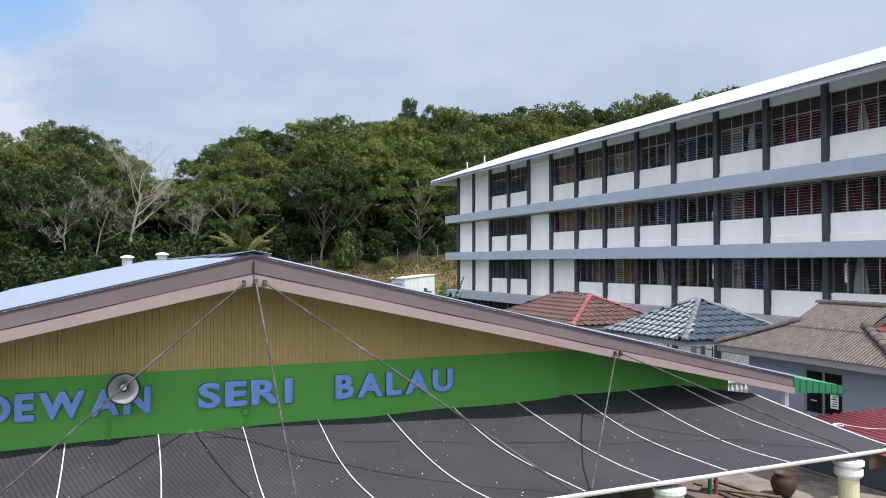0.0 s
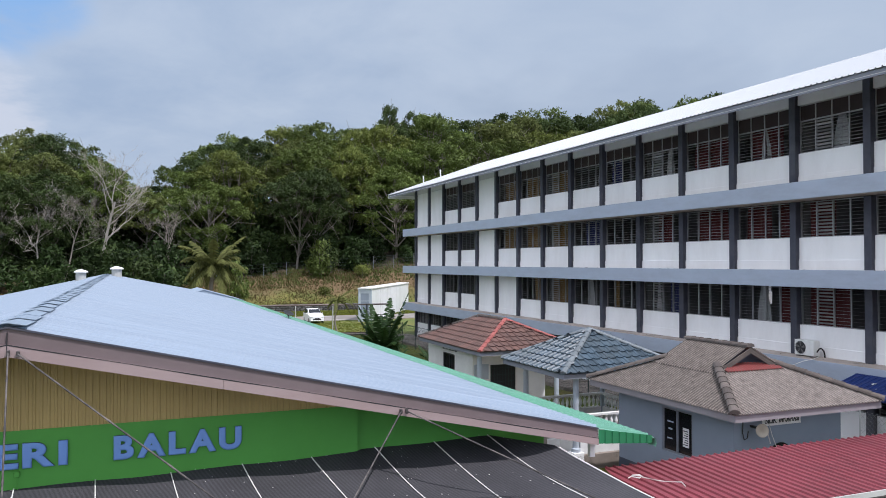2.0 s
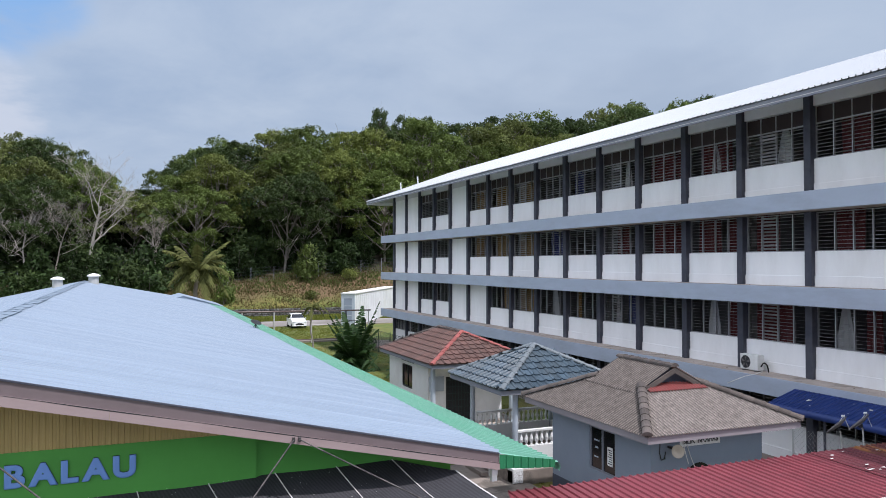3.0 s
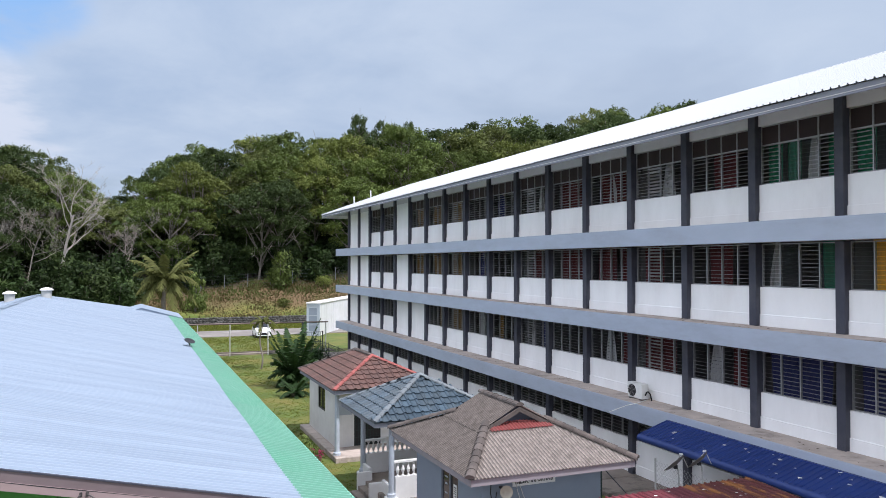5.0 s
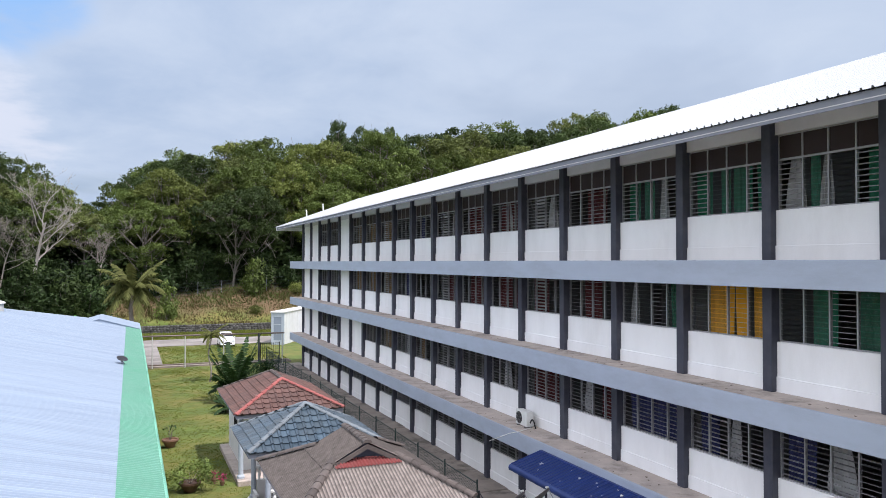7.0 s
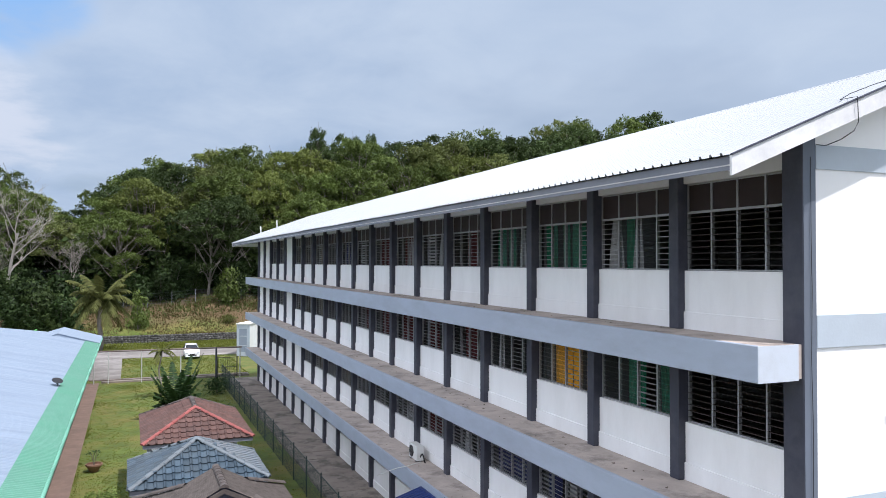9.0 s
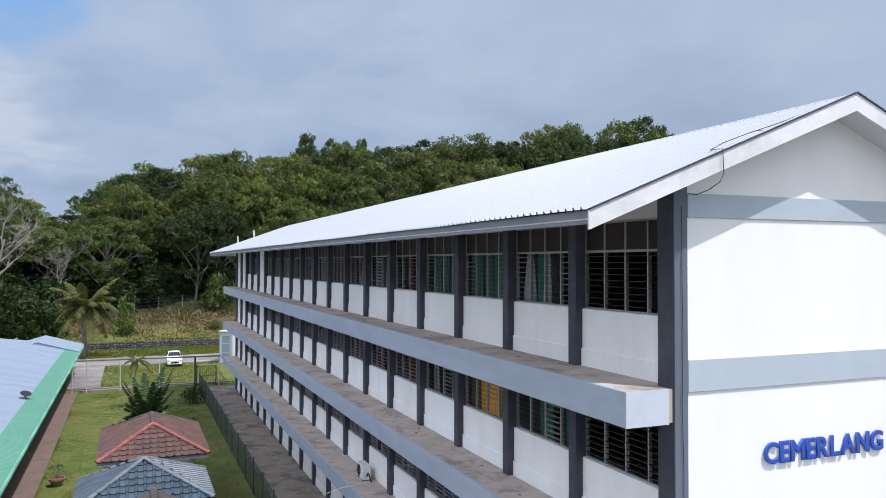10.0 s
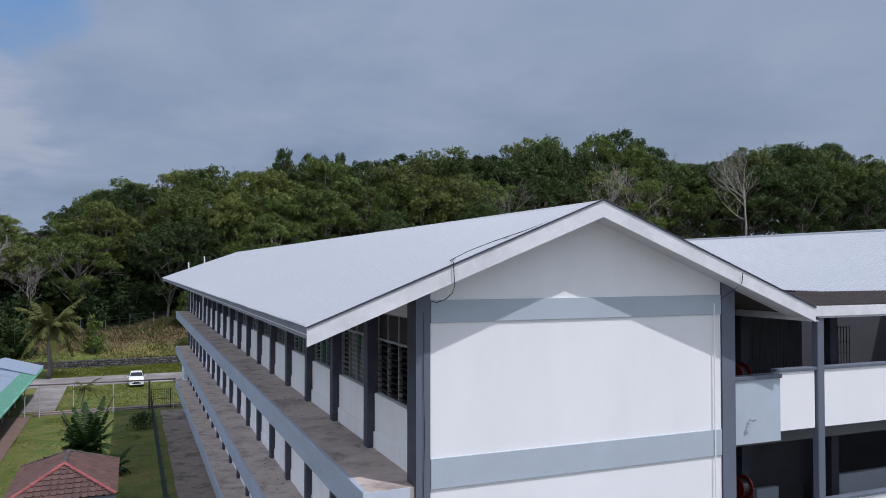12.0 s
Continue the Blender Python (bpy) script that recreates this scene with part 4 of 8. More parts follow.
def build_roof():
    hip = 56.0
    yf = -0.12
    length = Y1 + 0.55 - yf
    crest = RIDGE_Z - 0.06
    sl = math.hypot(RIDGE_X - EAVE_X, crest - EAVE_Z)
    up_w = (RIDGE_X - EAVE_X, 0, crest - EAVE_Z)
    run = Y1 + 0.55 - hip

    def top(u):
        return sl * min(1.0, max(0.02, (length - u) / run))
    v, f = corrugated((EAVE_X, yf, EAVE_Z), (0, 1, 0), up_w, length, lambda u: 0.0 + 0.008 * math.sin(u * 1.7), top, 0.24, 0.045, "rib", rows=4, wobble=0.006)
    part_w = raw("roof_sheet", v, f, ROOF_WHITE, block, "white ribbed metal roofing")
    ex = 2 * RIDGE_X - EAVE_X
    v, f = corrugated((ex, yf, EAVE_Z), (0, 1, 0), (-up_w[0], 0, up_w[2]), length, lambda u: min(0.28, top(u) - 0.01), top, 0.19, 0.03, "rib")
    raw("roof_sheet", v, f, ROOF_WHITE, block, "white ribbed metal roofing")
    half = RIDGE_X - EAVE_X
    v, f = corrugated((EAVE_X, Y1 + 0.55, EAVE_Z), (1, 0, 0), (0, -run, crest - EAVE_Z), 2 * half, lambda u: 0.0,
                      lambda u: math.hypot(run, crest - EAVE_Z) * max(0.02, 1 - abs(u - half) / half), 0.19, 0.03, "rib")
    raw("roof_sheet", v, f, ROOF_WHITE, block, "white ribbed metal roofing")
    # ridge and hip caps
    bm = bmesh.new()
    rod(bm, (RIDGE_X, yf, crest), (RIDGE_X, hip, crest), 0.05, n=8)
    rod(bm, (RIDGE_X, hip, crest), (EAVE_X, Y1 + 0.55, EAVE_Z + 0.02), 0.05, n=8)
    rod(bm, (RIDGE_X, hip, crest), (ex, Y1 + 0.55, EAVE_Z + 0.02), 0.05, n=8)
    part("ridge_cap", bm, ROOF_WHITE, block, smooth=True)
    # soffit sheets under the slope and the fascia along the eave
    for s in (-1, 1):
        bm = bmesh.new()
        xe, xi = RIDGE_X + s * (half - 0.06), RIDGE_X + s * (RIDGE_X - 27.3)
        pts = [(xe, yf + 0.06, roof_z(xe) - 0.17), (xe, Y1 + 0.4, roof_z(xe) - 0.17), (xi, Y1 + 0.4, roof_z(xi) - 0.20), (xi, yf + 0.06, roof_z(xi) - 0.20)]
        slab(bm, pts if s > 0 else pts[::-1], 0.02)
        part("soffit", bm, SOFFIT_SHADED if s > 0 else SOFFIT, block, "brown soffit with shade put into its colour" if s > 0 else "pale soffit boards")
    part("eave_fascia", boxes((EAVE_X + 0.07, EAVE_X + 0.11, yf + 0.05, Y1 + 0.5, 12.51, 12.73)), FASCIA, block, "grey eave board")
    part("eave_fascia", boxes((ex - 0.34, ex - 0.30, yf + 0.05, Y1 + 0.5, 12.52, 12.82)), TRIM, block, "pale eave board")
    part("eave_fascia", boxes((EAVE_X + 0.02, ex - 0.02, Y1 + 0.5, Y1 + 0.54, 12.44, 12.73)), TRIM, block, "pale eave board")
    # barge boards on the gable end
    for s in (-1, 1):
        xe = RIDGE_X + s * (half - (0.26 if s > 0 else 0.0))
        bm = bmesh.new()
        zt, ze = RIDGE_Z - 0.02, roof_z(xe) - 0.02
        out = [(RIDGE_X, zt), (xe, ze), (xe, ze - 0.31), (RIDGE_X, zt - 0.33)]
        a = [bm.verts.new((x, yf - 0.02, z)) for x, z in out]
        b = [bm.verts.new((x, yf + 0.025, z)) for x, z in out]
        bm.faces.new(a), bm.faces.new(b[::-1])
        for i in range(4):
            j = (i + 1) % 4
            bm.faces.new((a[j], a[i], b[i], b[j]))
        bmesh.ops.recalc_face_normals(bm, faces=bm.faces)
        part("barge_board", bm, TRIM, block, "pale painted barge board")
        bm = bmesh.new()
        out = [(RIDGE_X, zt + 0.03), (xe, ze + 0.03), (xe, ze + 0.004), (RIDGE_X, zt + 0.004)]
        a = [bm.verts.new((x, yf - 0.045, z)) for x, z in out]
        b = [bm.verts.new((x, yf + 0.02, z)) for x, z in out]
        bm.faces.new(a), bm.faces.new(b[::-1])
        for i in range(4):
            j = (i + 1) % 4
            bm.faces.new((a[j], a[i], b[i], b[j]))
        bmesh.ops.recalc_face_normals(bm, faces=bm.faces)
        part("verge_flashing", bm, SLATE, block, "dark verge flashing")
    # verge underside
    bm = bmesh.new()
    for s in (-1, 1):
        xe = RIDGE_X + s * (half - 0.1)
        pts = [(RIDGE_X, yf + 0.03, RIDGE_Z - 0.26), (xe, yf + 0.03, roof_z(xe) - 0.26), (xe, Y0 + 0.05, roof_z(xe) - 0.26), (RIDGE_X, Y0 + 0.05, RIDGE_Z - 0.26)]
        slab(bm, pts if s > 0 else pts[::-1], 0.015)
    part("verge_soffit", bm, SOFFIT, block)
    # two vent pipes by the far hip
    for x, y in ((26.9, 59.3), (28.2, 58.6)):
        bm = bmesh.new()
        rod(bm, (x, y, roof_z(x) - 0.4), (x - 0.05, y, roof_z(x) + 0.62), 0.06, n=10)
        part("vent_pipe", bm, TRIM, block, "white vent pipe")


build_ledges()
build_columns()
build_spandrels()
build_beams()
build_windows()
build_rooms()
build_gable()
build_roof()
shelf = thing("low_cupboard", (27.95, 1.35, FLOOR[3] - 0.03), "plain low cupboard inside the top-storey window", "cupboard")
part("body", boxes((27.62, 28.25, 1.02, 1.72, FLOOR[3] - 0.03, FLOOR[3] + 1.05), bevel=0.01), ROOM, shelf)
pile = thing("paper_pile", (27.9, 1.3, FLOOR[3] + 1.05), "untidy pile of white paper bundles on the cupboard", "papers")
for i in range(9):
    dx, dy = 0.03 * math.sin(i * 2.3), 0.04 * math.sin(i * 3.1 + 1)
    part("bundle", boxes((27.66 + dx, 28.1 + dx, 1.08 + dy, 1.52 + dy - 0.02 * i, FLOOR[3] + 1.052 + 0.09 * i, FLOOR[3] + 1.138 + 0.09 * i), bevel=0.012), PAPER, pile)
sign = thing("wall_sign", (30.7, Y0 - 0.01, 8.0), "raised blue capital letters on the white gable", "sign")
letters("letter", "CEMERLANG", 29.01, 32.13, Y0 - 0.03, 8.125, 8.53, 0.035, [BLUE_SIGN], sign, bold=0.03)

cable = thing("roof_cable", (27.4, 0.2, 13.9), "dark cable lying over the roof edge", "cable")
for pts in ([(27.27, 0.50, 13.12), (27.33, 0.36, 13.09), (27.40, 0.12, 13.16), (27.45, -0.10, 13.28), (27.47, -0.17, 13.42), (27.45, -0.18, 13.62), (27.44, -0.18, 13.84), (27.5, -0.02, 13.86), (27.55, 0.25, 13.88), (28.0, 0.42, 14.06), (28.5, 0.36, 14.25), (29.1, 0.2, 14.46), (29.8, 0.15, 14.72), (30.5, 0.08, 14.99)],
            [(34.20, 0.50, 13.05), (34.12, 0.30, 13.10), (34.16, 0.05, 13.24), (34.2, -0.16, 13.42), (34.2, -0.18, 13.62)]):
    v, f = tube(pts, 0.008)
    raw("cable", v, f, DARK, cable, smooth=True)


def build_link():
    """The open corridor behind the gable and the passage that joins the second block."""
    link = thing("link_corridor", (40, 1, 0), "open white corridor joining the two classroom blocks", "corridor")
    for z in FLOOR[1:]:
        part("floor_slab", boxes((34.2, 37.0, 1.25, Y1, z - 0.35, z - 0.04), (37.0, 48.0, 1.25, 3.2, z - 0.35, z - 0.04)), ROOM, link)
        part("parapet", boxes((34.65, 36.06, 0.38, 0.52, z - 0.05, z + 1.40)), BAND, link, "pale blue parapet panel")
        part("parapet", boxes((36.062, 37.3, 0.52, 0.64, z + 0.12, z + 1.50), (37.62, 40.6, 0.52, 0.64, z + 0.12, z + 1.50), (40.92, 44.0, 0.52, 0.64, z + 0.12, z + 1.50), (44.3, 47.3, 0.52, 0.64, z + 0.12, z + 1.50)), GABLE, link, "white parapet wall")
        part("coping", boxes((34.65, 36.1, 0.34, 0.58, z + 1.40, z + 1.49), (36.062, 47.3, 0.48, 0.68, z + 1.502, z + 1.58), bevel=0.01), COLUMN_END, link, "grey coping")
        part("side_parapet", boxes((36.85, 37.0, 3.4, Y1, z - 0.04, z + 1.1)), GABLE, link, "white parapet along the corridor")
    for x in (37.45, 40.75, 44.15):
        part("column", boxes((x - 0.10, x + 0.12, 0.46, 0.64, 0, 12.4), bevel=0.012), COLUMN_END, link, "grey-blue column")
        part("column", boxes((x - 0.15, x + 0.15, 2.9, 3.2, 0, 12.4), bevel=0.012), SLATE, link, "dark column")
    part("flat_roof", boxes((36.7, 48.0, 0.45, 3.6, 12.40, 12.52)), SOFFIT, link)
    part("roof_fascia", boxes((36.8, 48.0, 0.40, 0.46, 12.44, 12.70), bevel=0.01), TRIM, link, "white eave board with dark stains")
    v, f = corrugated((36.9, 0.40, 12.70), (1, 0, 0), (0, 1, 0.05), 11.0, lambda u: 0.0, lambda u: 3.4, 0.19, 0.03, "rib")
    raw("roof_sheet", v, f, CAP_GREY, link, "weathered grey roofing")
    # barred gate, stairs and inner walls that show behind the parapets
    bm = bmesh.new()
    for i in range(15):
        x = 37.3 + i * 0.12
        rod(bm, (x, 2.6, FLOOR[3] + 0.4), (x, 2.6, FLOOR[3] + 2.75), 0.012, n=6)
    for z in (0.45, 0.8, 1.15, 1.5, 1.85, 2.2, 2.55, 2.75):
        rod(bm, (37.3, 2.6, FLOOR[3] + z), (38.98, 2.6, FLOOR[3] + z), 0.012, n=6)
    part("grille", bm, DARK, link, "black barred grille")
    bm = bmesh.new()
    for i in range(9):
        rod(bm, (40.8 + i * 0.115, 3.2, 10.7), (40.8 + i * 0.115, 3.2, 11.9), 0.012, n=6)
    for z in (10.75, 11.1, 11.45, 11.85):
        rod(bm, (40.8, 3.2, z), (41.72, 3.2, z), 0.012, n=6)
    part("grille", bm, DARK, link, "black barred grille")
    bm = bmesh.new()
    rod(bm, (35.09, 0.35, 10.15), (35.09, 0.22, 10.15), 0.02, n=8)
    rod(bm, (35.05, 0.24, 10.16), (35.17, 0.24, 10.16), 0.018, n=8)
    rod(bm, (35.04, 0.33, 9.98), (35.09, 0.34, 10.12), 0.012, n=6)
    part("tap", bm, CHROME, link, "small bright tap")
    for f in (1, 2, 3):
        # the wall at y 3.9 is added to keep the corridor behind the grille dark
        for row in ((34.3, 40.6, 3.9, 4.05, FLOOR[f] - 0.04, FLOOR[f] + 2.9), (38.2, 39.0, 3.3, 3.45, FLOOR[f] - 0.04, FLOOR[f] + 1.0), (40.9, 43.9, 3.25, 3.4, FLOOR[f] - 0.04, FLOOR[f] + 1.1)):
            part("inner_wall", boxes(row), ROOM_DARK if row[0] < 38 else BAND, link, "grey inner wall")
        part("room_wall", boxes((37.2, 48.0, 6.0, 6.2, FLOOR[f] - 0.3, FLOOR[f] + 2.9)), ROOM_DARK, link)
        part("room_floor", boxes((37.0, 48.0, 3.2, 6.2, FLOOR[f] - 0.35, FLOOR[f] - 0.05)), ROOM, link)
    for f in (1, 2):
        for i in range(9):
            part("step", boxes((35.6 + i * 0.13, 36.86, 3.6 + i * 0.26, 3.86 + i * 0.26, FLOOR[f] - 0.04, FLOOR[f] + (i + 1) * 0.178)), APRON, link, "grey concrete step")
    for f in (2, 3):
        reel = thing("hose_reel", (35.7, 1.54, 11.14 if f == 3 else 8.43), "red fire hose reel on the corridor wall", "hose reel", "hose reels on the corridors")
        x, y, z = reel["base"]
        bm = bmesh.new()
        rod(bm, (x - 0.12, y, z), (x + 0.12, y, z), 0.2, n=18)
        part("hose", bm, DARK, reel, "coiled black hose")
        bm = bmesh.new()
        rod(bm, (x - 0.15, y, z), (x - 0.125, y, z), 0.29, n=20)
        rod(bm, (x + 0.125, y, z), (x + 0.15, y, z), 0.29, n=20)
        part("disc", bm, RED_REEL, reel, "red disc")
        part("bracket", boxes((x - 0.04, x + 0.04, y, y + 0.3, z - 0.05, z + 0.05)), DARK, reel)
        part("post", boxes((x - 0.05, x + 0.05, y + 0.28, y + 0.34, FLOOR[f] + 0.06, z + 0.3)), DARK, reel)
    return link


def build_second_block():
    """The parallel block beyond the link; its white roof and shaded side show over the link."""
    b2 = thing("second_block", (53, 30, 0), "second white classroom block with a white metal roof", "building")
    ex, rx = 46.9, 53.0
    v, f = corrugated((ex, 0.0, 12.55), (0, 1, 0), (rx - ex, 0, 2.55), 62, lambda u: 0.0, lambda u: math.hypot(rx - ex, 2.55), 0.19, 0.03, "rib")
    raw("roof_sheet", v, f, ROOF_WHITE, b2, "white ribbed metal roofing")
    v, f = corrugated((2 * rx - ex, 0.0, 12.55), (0, 1, 0), (ex - rx, 0, 2.55), 62, lambda u: 0.0, lambda u: math.hypot(rx - ex, 2.55), 0.19, 0.03, "rib")
    raw("roof_sheet", v, f, ROOF_WHITE, b2, "white ribbed metal roofing")
    bm = bmesh.new()
    rod(bm, (rx, 0, 15.1), (rx, 62, 15.1), 0.08, n=8)
    part("ridge_cap", bm, ROOF_WHITE, b2)
    part("wall", boxes((49.2, 57, 0.5, 61.5, 0, 12.6)), GABLE, b2, "white wall")
    for z in FLOOR[1:]:
        part("ledge", boxes((47.3, 49.2, 0.5, 61.5, z - 0.35, z)), BAND, b2)
        part("parapet", boxes((47.2, 47.35, 0.5, 61.5, z, z + 1.1)), GABLE, b2, "white parapet")
    for k in range(19):
        part("column", boxes((47.25, 47.55, 0.9 + k * 3.3, 1.2 + k * 3.3, 0, 12.6)), SLATE, b2, "dark column")
    return b2


link_corridor = build_link()
link_corridor.location += Vector((0, 0.24, 0.12))
second_block = build_second_block()
second_block.location.z += 0.25

# ---------------------------------------------------------------- assembly hall
HX, HZ, HSLOPE = 1.76, 5.75, 0.2275           # ridge and slope of the low roof
H_EAVE_R, H_EAVE_L = 13.45, -9.93
HY0, HY1, HHIP = 11.08, 78.5, 66.5
hall = thing("assembly_hall", (1.7, 43, 0), "low assembly hall with a pale blue metal roof and green walls", "building")


def hall_z(x):
    return HZ - abs(x - HX) * HSLOPE


def build_hall_roof():
    ln = math.hypot(1, HSLOPE)
    length, run = HY1 - HY0, HY1 - HHIP
    for s, xe in ((1, H_EAVE_R), (-1, H_EAVE_L)):
        full = abs(xe - HX)
        green = 1.22 if s > 0 else 0.0

        def top(u):
            return ln * full * min(1.0, max(0.03, (length - u) / run))
        v, f = corrugated((xe, HY0, hall_z(xe)), (0, 1, 0), (-s, 0, HSLOPE), length, lambda u: min(ln * green, top(u) - 0.02), top, 0.22, 0.055, "rib", rows=6, wobble=0.01)
        raw("roof_sheet", v, f, HALL_BLUE, hall, "pale blue ribbed metal roofing")
        if s > 0:
            v, f = corrugated((xe, HY0, hall_z(xe) + 0.012), (0, 1, 0), (-s, 0, HSLOPE), length, lambda u: 0.0, lambda u: min(ln * green + 0.05, top(u)), 0.22, 0.055, "rib", rows=3)
            raw("eave_sheet", v, f, HALL_GREEN, hall, "mint green ribbed eave sheet")
            # rolled edge of the eave
            verts, faces = [], []
            n = int(length / 0.105)
            prof = [(0.0, 0.0), (0.05, -0.015), (0.09, -0.06), (0.10, -0.13), (0.07, -0.20)]
            for i in range(n + 1):
                y = HY0 + length * i / n
                d = 0.014 if i % 2 else 0.0
                for px, pz in prof:
                    verts.append((xe + px + d, y, hall_z(xe) + 0.014 + pz + d))
            m = len(prof)
            for i in range(n):
                for j in range(m - 1):
                    faces.append((i * m + j, i * m + j + 1, (i + 1) * m + j + 1, (i + 1) * m + j))
            raw("eave_roll", verts, faces, HALL_GREEN, hall, "mint green rolled eave edge")
    half = H_EAVE_R - HX
    v, f = corrugated((H_EAVE_L, HY1, hall_z(H_EAVE_L)), (1, 0, 0), (0, -run, half * HSLOPE), 2 * half, lambda u: 0.0,
                      lambda u: math.hypot(run, half * HSLOPE) * max(0.02, 1 - abs(u - half) / half), 0.21, 0.028, "rib")
    raw("roof_sheet", v, f, HALL_BLUE, hall, "pale blue ribbed metal roofing")
    bm = bmesh.new()
    rng = random.Random(17)
    y = HY0 - 0.06
    while y < HHIP:
        e, w, k = min(HHIP, y + rng.uniform(0.9, 1.6)), rng.uniform(0.20, 0.27), rng.uniform(0.0, 0.015)
        slab(bm, [(HX, y, HZ + 0.075 + k), (HX + w, y, HZ + 0.03 + k), (HX + w, e + 0.1, HZ + 0.012), (HX, e + 0.1, HZ + 0.062)], 0.01)
        slab(bm, [(HX - w, y, HZ + 0.03 + k), (HX, y, HZ + 0.075 + k), (HX, e + 0.1, HZ + 0.062), (HX - w, e + 0.1, HZ + 0.012)], 0.01)
        y = e
    part("ridge_cap", bm, material("grey_blue_ridge_cap", (0.215, 0.27, 0.335), 0.5, vary=0.1, stain=(0.2, 0.24, 0.28), amount=0.5), hall, "grey-blue ridge cap")
    bm = bmesh.new()
    rod(bm, (HX, HHIP, HZ + 0.01), (H_EAVE_R, HY1, hall_z(H_EAVE_R) + 0.03), 0.08, n=8)
    rod(bm, (HX, HHIP, HZ + 0.01), (H_EAVE_L, HY1, hall_z(H_EAVE_L) + 0.03), 0.08, n=8)
    part("hip_cap", bm, HALL_BLUE, hall)
    # small gabled porch roof behind the far end
    bm = bmesh.new()
    slab(bm, [(9.85, 71.5, 4.25), (13.5, 71.5, 3.2), (13.5, 79, 3.2), (9.85, 79, 4.25)][::1], 0.03)
    slab(bm, [(6.2, 71.5, 3.2), (9.85, 71.5, 4.25), (9.85, 79, 4.25), (6.2, 79, 3.2)], 0.03)
    part("porch_roof", bm, HALL_BLUE, hall, "pale blue porch roof")
    bm = bmesh.new()
    bm.faces.new([bm.verts.new(p) for p in ((6.3, 71.56, 3.2), (13.4, 71.56, 3.2), (9.85, 71.56, 4.24))])
    bm.faces.new([bm.verts.new(p) for p in ((6.3, 71.6, 3.2), (9.85, 71.6, 4.24), (13.4, 71.6, 3.2))])
    part("porch_gable", bm, HALL_BLUE, hall, "pale blue end of the porch roof")


def wedge(x0, x1, y0, y1, z_low, z_top, y_flat=True):
    """An upright slice between x0 and x1 whose lower and upper edges follow two functions of x."""
    bm = bmesh.new()
    xs = sorted({x0, x1, *([HX] if x0 < HX < x1 else []), *[x0 + (x1 - x0) * i / 24 for i in range(1, 24)]})
    fr = [(bm.verts.new((x, y0, z_low(x))), bm.verts.new((x, y0, z_top(x)))) for x in xs]
    bk = [(bm.verts.new((x, y1, z_low(x))), bm.verts.new((x, y1, z_top(x)))) for x in xs]
    for i in range(len(xs) - 1):
        bm.faces.new((fr[i][0], fr[i + 1][0], fr[i + 1][1], fr[i][1]))
        bm.faces.new((bk[i][1], bk[i + 1][1], bk[i + 1][0], bk[i][0]))
        bm.faces.new((fr[i][1], fr[i + 1][1], bk[i + 1][1], bk[i][1]))
        bm.faces.new((fr[i][0], bk[i][0], bk[i + 1][0], fr[i + 1][0]))
    bm.faces.new((fr[0][0], fr[0][1], bk[0][1], bk[0][0]))
    bm.faces.new((fr[-1][1], fr[-1][0], bk[-1][0], bk[-1][1]))
    bmesh.ops.recalc_face_normals(bm, faces=bm.faces)
    return bm


